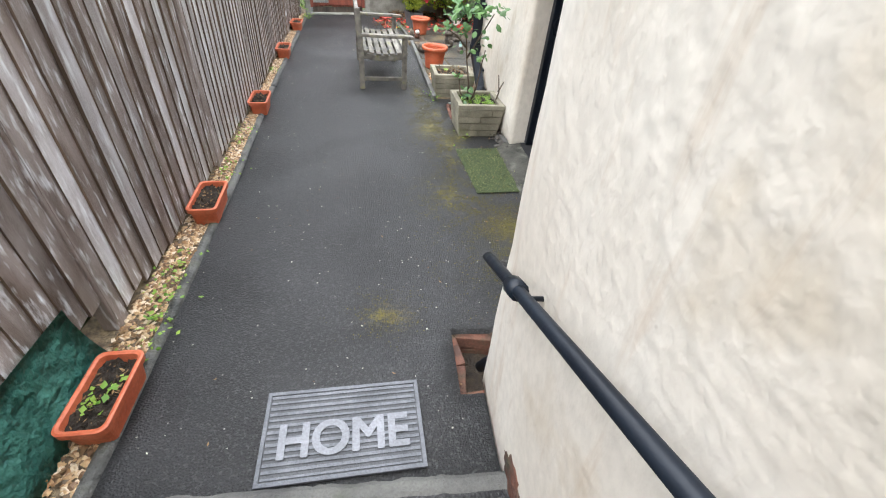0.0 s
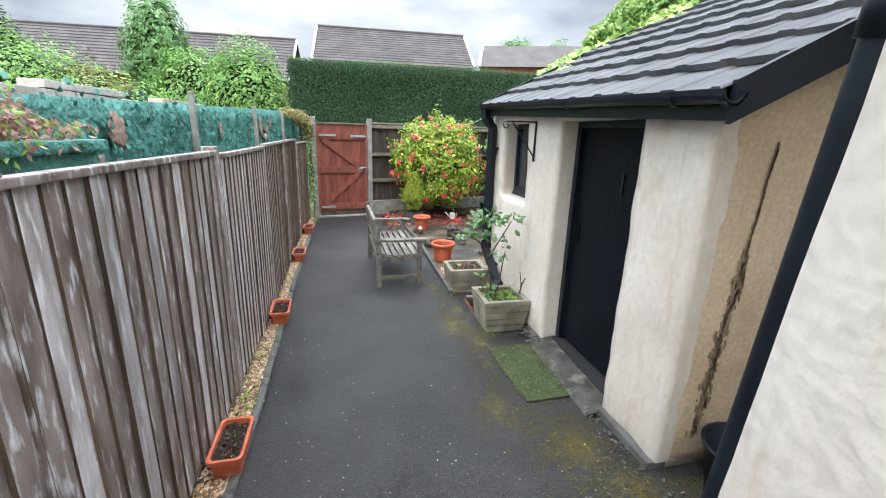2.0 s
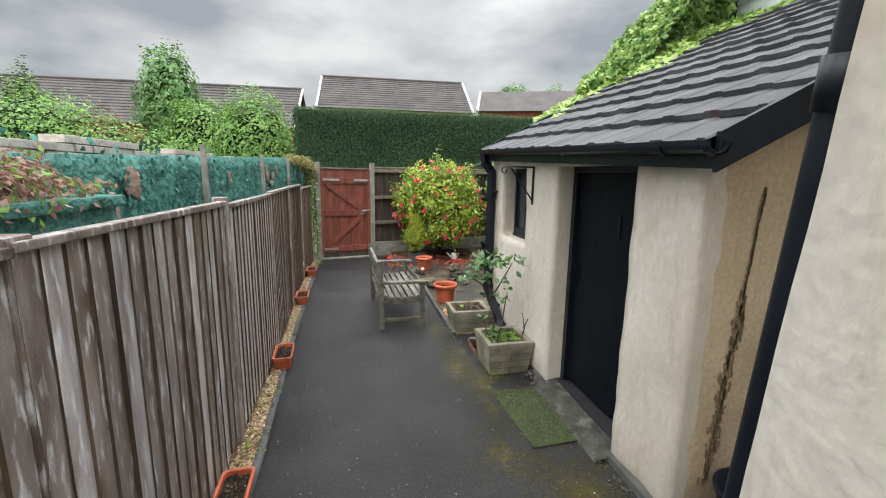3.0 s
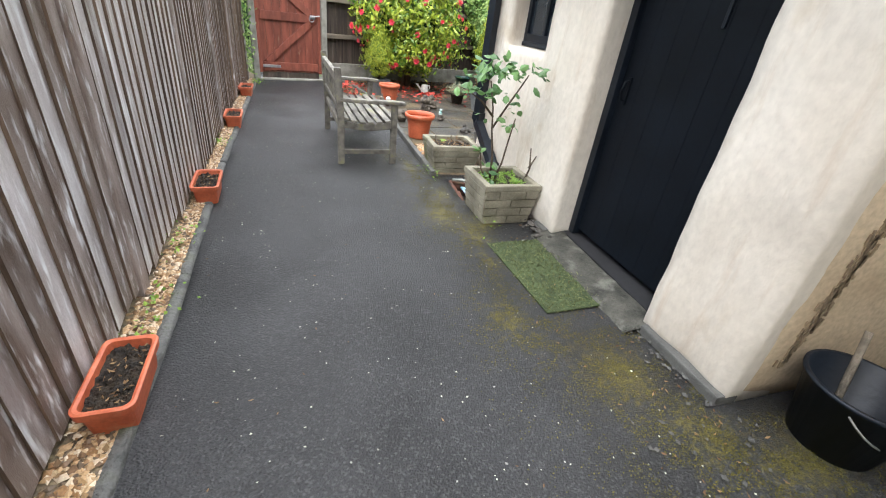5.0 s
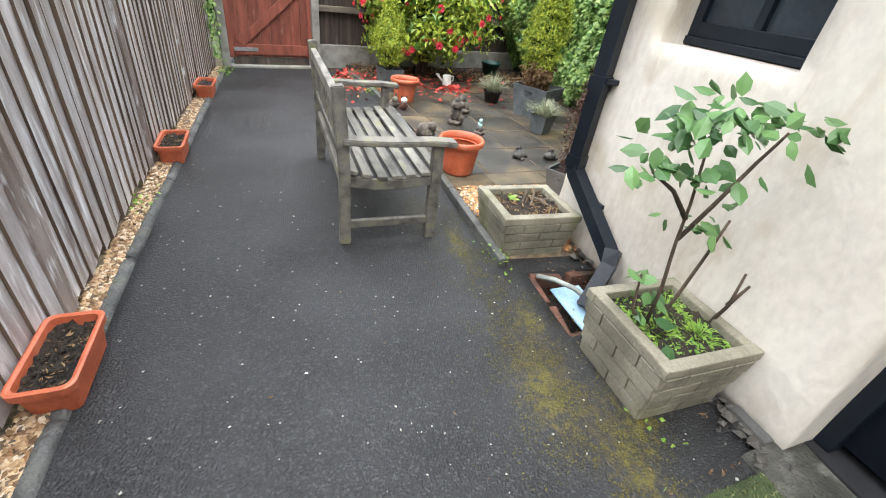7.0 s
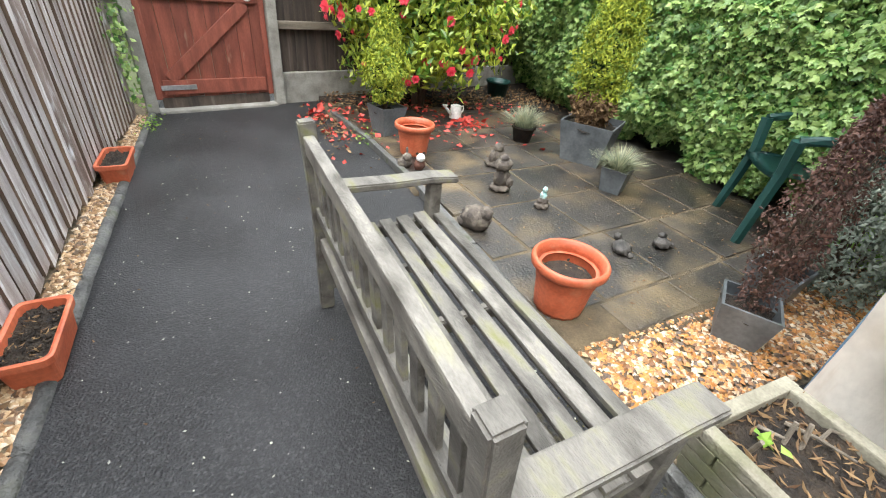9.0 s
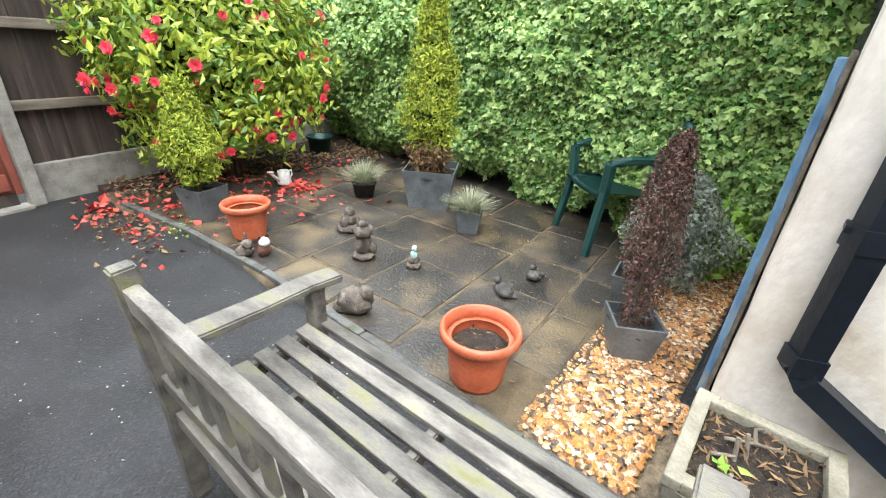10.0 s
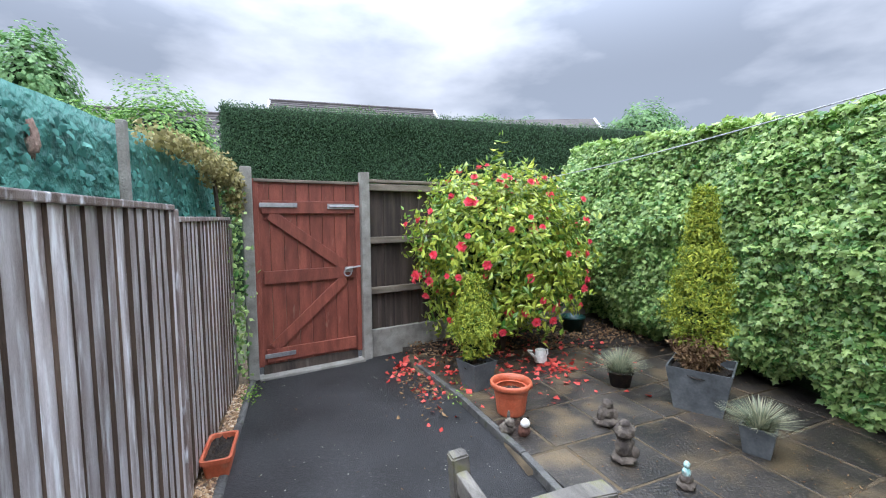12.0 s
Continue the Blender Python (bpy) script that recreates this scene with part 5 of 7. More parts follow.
# ---- patio ----
patio = thing("patio", label="small patio of worn dark paving slabs with sandy mossy joints", category="patio", kind="structure")
bed = grid_sheet(lines(0.8, 4.6, step=0.15), lines(6.9, 12.0, step=0.15), lambda x, y: x < lerp_line(PATIO_X, y) + 0.03, lambda x, y: 0.031 + 0.004 * noise.noise(Vector((x * 5, y * 5, 0))))
part("bedding", bed, JOINT, patio, smooth=True)
slab_meshes = []
for k in range(4):
    bm = box(bmesh.new(), (0.508, 0.508, 0.04), (0, 0, 0), bevel=0.007)
    for v in bm.verts:
        v.co.x += 0.007 * noise.noise(Vector((v.co.x * 3, v.co.y * 3, k * 7)))
        v.co.y += 0.007 * noise.noise(Vector((v.co.x * 3, v.co.y * 3, k * 7 + 3)))
    slab_meshes.append(mesh_of(bm, SLAB))
narrow_mesh = mesh_of(box(bmesh.new(), (0.508, 0.215, 0.04), (0, 0, 0), bevel=0.007), SLAB)
rng = random.Random(12)
lay = pose(2.09, 9.33, 0, 0, 0, 7)
for j in range(-5, 4):
    for i in range(-3, 5):
        u, w = (i + 0.5) * 0.531 - 0.07 * (j % 2), (j + 0.5) * 0.531
        if j == -5:
            w += 0.15
        q = lay @ Vector((u, w, 0))
        if q.x - 0.22 < lerp_line(PATIO_X, q.y) - 0.02 or q.y > 10.75 or q.x > 4.3:
            if not (q.x + 0.15 > lerp_line(PATIO_X, q.y) and q.y < 10.75 and q.x < 4.3):
                continue
            # cut slab against the edging
            left = lerp_line(PATIO_X, q.y) + 0.06
            wide = q.x + 0.25 - left
            if wide > 0.08 and j > -5:
                part("slab", box(bmesh.new(), (wide, 0.5, 0.04), (q.x + 0.25 - wide / 2, q.y, 0.016), (0, 0, 7), 0.006), SLAB, patio)
            continue
        part("slab", narrow_mesh if j == -5 else slab_meshes[rng.randrange(4)], SLAB, patio,
             m=pose(q.x, q.y, 0.016 + rng.uniform(-0.003, 0.003), rng.uniform(-0.4, 0.4), rng.uniform(-0.4, 0.4), 7 + rng.uniform(-0.5, 0.5)))
patio_kerb = thing("patio_kerb", label="low mossy concrete edging along the patio", category="kerb", kind="structure")
ys = [5.92, 6.85, 7.78, 8.71, 9.64, 10.57]
for a, b in zip(ys, ys[1:]):
    xa, xb = lerp_line(PATIO_X, a), lerp_line(PATIO_X, b)
    ln = math.hypot(b - a, xb - xa)
    part("edging_stone", box(bmesh.new(), (0.05, ln - 0.008, 0.2), ((xa + xb) / 2 + 0.02, (a + b) / 2, -0.04), (0, 0, math.degrees(math.atan2(xa - xb, b - a))), 0.01), KERB, patio_kerb)
bed2 = grid_sheet(lines(0.7, 4.8, step=0.12), lines(10.1, 12.2, step=0.12), lambda x, y: x < lerp_line(PATIO_X, y) or y < 10.75 - 0.2 * (x - 2), lambda x, y: 0.05 + 0.02 * noise.noise(Vector((x * 3, y * 3, 0))))
tagged(new("flower_bed", mesh_of(bed2, SOIL, True)), "dark soil bed with leaf litter below the back fence", "flower bed", kind="structure")
bed3 = grid_sheet(lines(1.43, 4.6, step=0.12), lines(6.0, 6.96, step=0.12), lambda x, y: (x < 2.2 and y < 6.45 and x > 2.1) or (x > 2.1 and y < 6.5), lambda x, y: 0.012 + 0.008 * noise.noise(Vector((x * 6, y * 6, 3))))
tagged(new("gravel_bed", mesh_of(bed3, GRAVEL_BED, True)), "gravel bed between patio and outbuilding", "gravel bed", kind="structure")

# ---- pebbles ----
def strip_place(r):
    y = r.uniform(1.2, 10.6)
    a, b = lerp_line(FENCE_X, y) + 0.02, lerp_line(KERB_X, y) - 0.05
    return (r.uniform(a, b), y, 0.012)


def gravel_place(r):
    while True:
        x, y = r.uniform(1.46, 3.9), r.uniform(6.02, 6.98)
        if not (x > 2.08 and y < 6.5) and not (x < 1.9 and y < 6.48) and y < 6.93 + 0.03 * (x - 1.5):
            return (x, y, 0.026)


pebbles("gravel", 7500, strip_place, 0.018, GRAVEL, 3, label="loose tan and orange gravel along the fence", category="gravel")
pebbles("gravel", 6800, gravel_place, 0.019, ORANGE_GRAVEL, 4, label="loose orange gravel beside the paving", category="gravel")

# ---- drains ----
def pit(name, lim, label, z=-0.16, sunk=0.0):
    a, b, c, d = lim
    t = thing(name, ((a + b) / 2, (c + d) / 2, 0), 0, label, "drain", kind="structure")
    part("pit_floor", boxes(((b - a + 0.1, d - c + 0.1, 0.02), (0, 0, z))), SOIL, t)
    r = random.Random(7)
    bmesh_brick = mesh_of(box(bmesh.new(), (0.2, 0.09, 0.07), (0, 0, 0), bevel=0.008), BRICK)
    for x0, y0, lx, turn in ((0, (c - d) / 2, b - a, 0), (0, (d - c) / 2, b - a, 0), ((a - b) / 2, 0, d - c, 90), ((b - a) / 2, 0, d - c, 90)):
        k = max(1, round(lx / 0.21))
        for lay in range(2):
            for i in range(k):
                u = (i + 0.5) / k * lx - lx / 2
                dx, dy = (u, 0) if turn == 0 else (0, u)
                part("brick", bmesh_brick, BRICK, t, m=pose(x0 + dx, y0 + dy, -0.048 - sunk - lay * 0.075, r.uniform(-9, 9), r.uniform(-7, 7), turn + r.uniform(-10, 10)))
    return t


pit("drain", PIT_A, "broken brick-edged drain hole at the house corner", sunk=0.03)
pit("drain", PIT_B, "broken brick-edged drain gully beside the planters")
tray = thing("drain_cover", (1.78, 5.58, -0.07), 8, "pale blue plastic sheet lying in the drain", "plastic sheet")
part("sheet", box(bmesh.new(), (0.2, 0.34, 0.012), (0, 0, 0.02), (6, 4, 0), 0.004), BLUE, tray)
hose = new("hose", mesh_of(tube(bmesh.new(), [(1.6, 5.8, 0.02), (1.66, 5.72, 0.05), (1.73, 5.64, 0.05), (1.82, 5.56, 0.0), (1.86, 5.46, -0.02), (1.95, 5.42, 0.02), (2.02, 5.44, 0.0)], 0.014, 8), HOSE, True))
tagged(hose, "short grey hose curled in the drain", "hose")


def square_pipe(bm, pts, w):
    return tube(bm, pts, w * 0.7, 4)


pipe = thing("downpipe", (0, 0, 0), 0, "black square plastic downpipe with an offset to the drain", "downpipe")
PIPE_X, PIPE_Y = 1.91, 6.2
part("pipe_top", square_pipe(bmesh.new(), [(PIPE_X - 0.09, PIPE_Y + 0.03, 2.13), (PIPE_X - 0.08, PIPE_Y + 0.03, 2.04), (PIPE_X, PIPE_Y + 0.01, 1.93), (PIPE_X, PIPE_Y, 1.8)], 0.076), BLACK, pipe)
part("pipe_upper", square_pipe(bmesh.new(), [(PIPE_X, PIPE_Y, 1.9), (PIPE_X, PIPE_Y, 0.49)], 0.076), BLACK, pipe)
part("pipe_offset", square_pipe(bmesh.new(), [(PIPE_X, PIPE_Y + 0.02, 0.53), (PIPE_X, PIPE_Y - 0.03, 0.47), (PIPE_X + 0.02, 5.75, 0.23), (PIPE_X + 0.02, 5.68, 0.19)], 0.076), BLACK, pipe)
part("pipe_shoe", square_pipe(bmesh.new(), [(PIPE_X + 0.03, 5.7, 0.24), (PIPE_X, 5.66, 0.17), (1.77, 5.57, -0.02)], 0.076), BLACK, pipe)
for z0 in (0.93, 1.62, 0.5):
    part("socket", square_pipe(bmesh.new(), [(PIPE_X, PIPE_Y, z0), (PIPE_X, PIPE_Y, z0 + 0.07)], 0.09), BLACK, pipe)
for y, z in ((PIPE_Y, 0.98), (PIPE_Y, 1.7), (6.0, 0.36)):
    part("pipe_clip", box(bmesh.new(), (0.1, 0.12, 0.025), (PIPE_X + 0.045, y, z), bevel=0.004), BLACK, pipe)

# house downpipe and handrail
hp = thing("house_downpipe", label="black round downpipe at the house corner tied with blue string", category="downpipe")


def house_pipe_at(z):
    dx, dy = house_lean(z)
    return (HOUSE_X + 0.085 + dx, HOUSE_Y + 0.058 + dy, z)


part("pipe", tube(bmesh.new(), [house_pipe_at(z) for z in (5.4, 2.3, 1.2, 0.2)] + [(1.37, 2.2, 0.06), (1.34, 2.26, -0.08)], 0.03, 14), BLACK, hp, smooth=True)
for z in (0.62, 2.0, 3.4):
    part("socket", tube(bmesh.new(), [house_pipe_at(z), house_pipe_at(z + 0.09)], 0.037, 14), BLACK, hp, smooth=True)
string_bm = bmesh.new()
for k in range(7):
    tube(string_bm, [(house_pipe_at(0.25)[0] + 0.039 * math.cos(a), house_pipe_at(0.25)[1] + 0.039 * math.sin(a), 0.2 + 0.014 * k + 0.02 * math.sin(a + k)) for a in [2 * math.pi * i / 14 for i in range(15)]], 0.004, 5, False)
part("string", string_bm, HOSE, hp, "pale blue string wound round the pipe")
rail = thing("handrail", label="black iron handrail sloping along the house wall", category="handrail")
part("bar", tube(bmesh.new(), [(1.172, 1.945, 0.902), (1.172, 1.903, 0.923), (1.172, 0.322, 1.611)], 0.016, 12), BLACK, rail, smooth=True)
part("collar", tube(bmesh.new(), [(1.172, 1.716, 1.004), (1.172, 1.673, 1.023)], 0.025, 12), BLACK, rail, smooth=True)
for y, z in ((1.695, 1.013), (0.75, 1.425)):
    part("bracket", tube(bmesh.new(), [(1.172, y, z), (1.19, y, z - 0.035), (1.28, y, z - 0.04)], 0.007, 8), BLACK, rail, smooth=True)

# ---- mats ----
home = thing("door_mat", (0.695, 1.925, 0.005), 3, "grey ribbed rubber door mat lettered HOME", "door mat")
part("backing", box(bmesh.new(), (0.64, 0.39, 0.008), (0, 0, 0.004), bevel=0.003), MAT_DARK, home)
fr = bmesh.new()
for x, y, lx, ly in ((0, 0.187, 0.64, 0.016), (0, -0.187, 0.64, 0.016), (-0.312, 0, 0.016, 0.36), (0.312, 0, 0.016, 0.36)):
    box(fr, (lx, ly, 0.008), (x, y, 0.011), bevel=0.002)
part("border", fr, MAT_GREY, home)
ribs = bmesh.new()
for k in range(14):
    thick = 0.013 if k % 3 else 0.009
    box(ribs, (0.6, thick, 0.005), (0, -0.168 + k * 0.0258, 0.0105))
part("ribs", ribs, MAT_GREY, home)
text = bpy.data.curves.new("lettering", "FONT")
text.fill_mode = "BOTH"
text.body, text.size, text.align_x, text.align_y, text.offset, text.extrude = "HOME", 0.205, "CENTER", "CENTER", 0.0, 0.003
text_ob = new("lettering_curve", text)
bpy.context.view_layer.update()
plain = bpy.data.meshes.new_from_object(text_ob)
bpy.data.objects.remove(text_ob)
bold = bmesh.new()
for ox, oy in ((0, 0), (0.006, 0), (-0.006, 0), (0, 0.005), (0, -0.005), (0.005, 0.004), (-0.005, -0.004), (0.005, -0.004), (-0.005, 0.004)):
    first = len(bold.verts)
    bold.from_mesh(plain)
    bold.verts.ensure_lookup_table()
    for v in bold.verts[first:]:
        v.co += Vector((ox, oy, 0.0001 + 0.01 * (ox + oy)))
part("lettering", bold, LETTER_GREY, home, m=pose(0, -0.04, 0.015) @ Matrix.Diagonal((0.9, 0.96, 1, 1)))

turf = thing("turf_mat", (1.76, 4.225, 0.004), 5, "worn rectangle of green artificial turf before the black door", "door mat")
part("backing", box(bmesh.new(), (0.42, 0.79, 0.008), (0, 0, 0.004), bevel=0.002), TURF_BASE, turf)
r = np.random.default_rng(2)
tp = np.stack([r.uniform(-0.208, 0.208, 9000), r.uniform(-0.392, 0.392, 9000), np.full(9000, 0.008)], 1)
leaves("turf", tp, np.tile((0.9, 0.1, 0.35), (9000, 1)), 0.017, TURF, turf, 0.3, 0.5, 0.1, 5)


# ---- small ornaments ----
def figure(name, at, turn, lumps, mat, label):
    bm = bmesh.new()
    for i, (c, r3) in enumerate(lumps):
        b = lump_mesh(c, r3, i + 2, 3, 0.28, 3.2)
        me = bpy.data.meshes.new("lump")
        b.to_mesh(me)
        b.free()
        bm.from_mesh(me)
        bpy.data.meshes.remove(me)
    ob = new(name, mesh_of(bm, mat, True))
    ob.matrix_basis = pose(*at, 0, 0, turn)
    return tagged(ob, label, "garden ornament", "garden ornaments on the patio")


figure("garden_ornament", (1.9, 8.47, 0.035), 20, [((0, 0, 0.025), (0.085, 0.075, 0.03)), ((0, 0, 0.1), (0.065, 0.055, 0.08)), ((0, 0, 0.2), (0.075, 0.06, 0.05)), ((0, 0.0, 0.245), (0.04, 0.035, 0.03)), ((0.03, -0.05, 0.07), (0.035, 0.03, 0.04))], STONE, "weathered stone seated-figure ornament on the patio")
figure("garden_ornament", (2.1, 8.91, 0.035), -10, [((0, 0, 0.03), (0.1, 0.08, 0.04)), ((0, 0, 0.1), (0.06, 0.055, 0.06)), ((0, -0.01, 0.165), (0.042, 0.04, 0.04)), ((-0.05, -0.02, 0.08), (0.03, 0.03, 0.05)), ((0.05, -0.02, 0.08), (0.03, 0.03, 0.05))], STONE, "squat weathered stone ornament on the patio")
figure("garden_ornament", (1.46, 7.98, 0.035), 30, [((0, 0, 0.07), (0.075, 0.1, 0.08)), ((0.01, -0.06, 0.12), (0.045, 0.045, 0.05)), ((0, 0.06, 0.03), (0.06, 0.06, 0.035))], STONE, "lumpy pale stone animal ornament by the bench")
figure("garden_ornament", (1.32, 9.0, 0.035), 0, [((0, 0, 0.04), (0.06, 0.05, 0.045)), ((0.01, -0.02, 0.09), (0.035, 0.035, 0.035)), ((0.02, 0.02, 0.125), (0.012, 0.012, 0.035))], STONE, "small dark stone rabbit ornament by the kerb")
panda = thing("garden_ornament", (1.42, 8.93, 0.035), 0, "small white and brown animal ornament", "garden ornament", "garden ornaments on the patio")
part("body", lump_mesh((0, 0, 0.045), (0.045, 0.04, 0.05), 3, 3, 0.15), BRICK, panda, smooth=True)
part("head", lump_mesh((0, -0.015, 0.105), (0.036, 0.034, 0.034), 4, 3, 0.1), WHITE, panda, smooth=True)
for x in (-0.026, 0.026):
    part("ear", lump_mesh((x, -0.005, 0.135), (0.012, 0.008, 0.013), 4, 2, 0.1), SOIL, panda, smooth=True)
figure("garden_ornament", (2.06, 8.14, 0.035), 10, [((0, 0, 0.02), (0.055, 0.05, 0.03)), ((0.0, 0, 0.055), (0.04, 0.035, 0.03))], STONE, "dark base stone under a small figure")
figure("garden_ornament", (2.06, 8.14, 0.095), 10, [((0, 0, 0.03), (0.025, 0.022, 0.035)), ((0, 0, 0.08), (0.018, 0.018, 0.022)), ((-0.02, 0, 0.045), (0.012, 0.012, 0.02))], TEAL_WHITE, "small turquoise and white figure on a stone base")
figure("garden_ornament", (2.24, 7.53, 0.035), 50, [((0, 0, 0.028), (0.085, 0.055, 0.034)), ((0.06, 0.03, 0.062), (0.026, 0.022, 0.026)), ((-0.05, -0.05, 0.012), (0.03, 0.02, 0.015)), ((0.05, -0.05, 0.012), (0.03, 0.02, 0.015))], DARK_STONE, "low dark stone tortoise ornament on the slabs")
figure("garden_ornament", (2.54, 7.5, 0.035), 20, [((0, 0, 0.03), (0.06, 0.05, 0.035)), ((0.025, 0.02, 0.068), (0.028, 0.024, 0.022)), ((0.05, -0.03, 0.02), (0.02, 0.03, 0.02))], DARK_STONE, "low dark stone frog ornament on the slabs")
can = thing("watering_can", (2.28, 10.24, 0.055), 15, "small white watering can among fallen petals", "watering can")
part("body", lathe(bmesh.new(), [(0, 0), (0.065, 0), (0.068, 0.01), (0.058, 0.13), (0.05, 0.135), (0.048, 0.12), (0, 0.1)], seg=24), WHITE, can, smooth=True)
part("spout", tube(bmesh.new(), [(-0.05, 0, 0.03), (-0.11, 0, 0.09), (-0.15, 0, 0.13)], 0.014, 8), WHITE, can, smooth=True)
part("rose", lathe(bmesh.new(), [(0.012, 0), (0.03, 0.025), (0.0, 0.03)], (-0.155, 0, 0.125), 12), WHITE, can)
part("handle", tube(bmesh.new(), [(0.055, 0, 0.115), (0.1, 0, 0.12), (0.105, 0, 0.07), (0.06, 0, 0.03)], 0.008, 8), WHITE, can, smooth=True)

bucket = thing("bucket", (2.43, 2.89, 0.0), 20, "black rubber builder's bucket in the recess", "bucket")
part("tub", lathe(bmesh.new(), [(0, 0), (0.14, 0), (0.19, 0.27), (0.2, 0.27), (0.202, 0.285), (0.185, 0.285), (0.14, 0.03), (0, 0.03)], seg=32), BLACK, bucket, smooth=True)
part("bail", tube(bmesh.new(), [(0.2 * math.cos(a), -0.2 * abs(math.sin(a)) * 0.7, 0.25 - 0.12 * abs(math.sin(a))) for a in [math.pi * i / 14 for i in range(15)]], 0.004, 6), STEEL, bucket, "steel wire handle")
bucket.matrix_basis = bucket.matrix_basis @ Matrix.Scale(1.06, 4)
tool = thing("hand_brush", (2.46, 2.94, 0.06), 0, "wooden-handled tool standing in the bucket", "hand tool")
part("handle", tube(bmesh.new(), [(0, 0, 0), (0.05, 0.06, 0.22), (0.08, 0.1, 0.38)], 0.014, 8), RAIL_WOOD, tool, smooth=True)

wash = thing("plastic_tray", (2.33, 2.37, 0.0), 2, "pale plastic tray with a turquoise rim on the ground", "tray")
part("tub", ring_shell([rounded_ring(0.25, 0.11, 0.03, 0.0), rounded_ring(0.28, 0.135, 0.035, 0.085), rounded_ring(0.265, 0.12, 0.03, 0.085), rounded_ring(0.24, 0.1, 0.025, 0.012)]), WHITE, wash)
part("rim", ring_shell([rounded_ring(0.279, 0.134, 0.035, 0.078), rounded_ring(0.296, 0.15, 0.04, 0.08), rounded_ring(0.296, 0.15, 0.04, 0.093), rounded_ring(0.266, 0.121, 0.03, 0.094), rounded_ring(0.266, 0.121, 0.03, 0.086)], False), FLAKE, wash, "turquoise rolled rim")

# hanging-basket bracket beside the window
br = thing("basket_bracket", label="black scrolled iron hanging-basket bracket on the wall", category="bracket")
bx, by = 2.0, 5.12
part("back_plate", box(bmesh.new(), (0.012, 0.025, 0.36), (bx, by, 1.8), bevel=0.003), BLACK, br)
part("arm", tube(bmesh.new(), [(bx, by, 1.97), (bx - 0.28, by, 1.97)], 0.007, 6), BLACK, br)
part("brace", tube(bmesh.new(), [(bx, by, 1.66), (bx - 0.03, by, 1.7), (bx - 0.1, by, 1.8), (bx - 0.22, by, 1.96)], 0.007, 6), BLACK, br)
part("scroll", tube(bmesh.new(), [(bx - 0.28 - 0.035 * math.sin(a) * (1 - a / 9), by, 1.935 + 0.035 * math.cos(a) * (1 - a / 9)) for a in [0.5 * i for i in range(12)]], 0.006, 6), BLACK, br)

# washing line
line_bm = bmesh.new()
tube(line_bm, [Vector((1.99, 6.4, 2.13)).lerp(Vector((2.7, 11.55, 2.08)), k / 12) - Vector((0, 0, 0.05 * math.sin(math.pi * k / 12))) for k in range(13)], 0.004, 6)
tagged(new("washing_line", mesh_of(line_bm, WIRE)), "pale washing line from the outbuilding to the fence", "washing line")
panel = thing("leaning_panel", (2.2, 6.385, 0.0), 0, "old board with peeling blue paint against the end wall", "board")
part("sheet", box(bmesh.new(), (0.5, 0.03, 1.4), (0.27, 0.042, 0.72), (0, 0, 0), 0.006), PEELING_BLUE, panel)
part("edge_batten", box(bmesh.new(), (0.5, 0.016, 1.42), (0.265, 0.02, 0.73), (0, 0, 0), 0.003), RAIL_WOOD, panel)

# green sheeting under the raised first fence panel
sheet = bmesh.new()
g = [[sheet.verts.new((lerp_line(FENCE_X, y) + 0.03 + 0.13 * max(0.0, 1 - z / 0.34) ** 1.5 * (0.6 + 0.5 * noise.noise(Vector((y * 2.4, z * 3, 1)))), y, z)) for z in np.linspace(0.0, 0.36, 6)] for y in np.linspace(0.3, 2.3, 22)]
for a, b in zip(g, g[1:]):
    for i in range(5):
        sheet.faces.new((a[i], b[i], b[i + 1], a[i + 1]))
bmesh.ops.solidify(sheet, geom=sheet.faces[:], thickness=0.006)
tagged(new("ground_sheet", mesh_of(sheet, GREEN_PAINT, True)), "crumpled green sheeting tucked under the fence panel", "sheeting")


# ---- planting ----
def cone_points(k, at, h, r, seed, waist=0.25, power=1.0):
    """Points in the outer part of an upright pointed shrub whose widest level is at waist."""
    rng = np.random.default_rng(seed)
    u = rng.uniform(0, 1, k) ** 0.85
    prof = np.where(u < waist, 0.55 + 0.45 * u / waist, ((1 - u) / (1 - waist)) ** power)
    a = rng.uniform(0, 2 * np.pi, k)
    wob = 1 + 0.2 * np.sin(3 * a + 9 * u + seed) + 0.14 * np.sin(7 * a - 17 * u)
    rad = r * prof * wob * (1 - 0.45 * rng.uniform(0, 1, k) ** 1.5)
    d = np.stack([np.cos(a), np.sin(a), 0.55 + 0 * u], 1)
    return np.array(at) + np.stack([rad * np.cos(a), rad * np.sin(a), u * h], 1), d


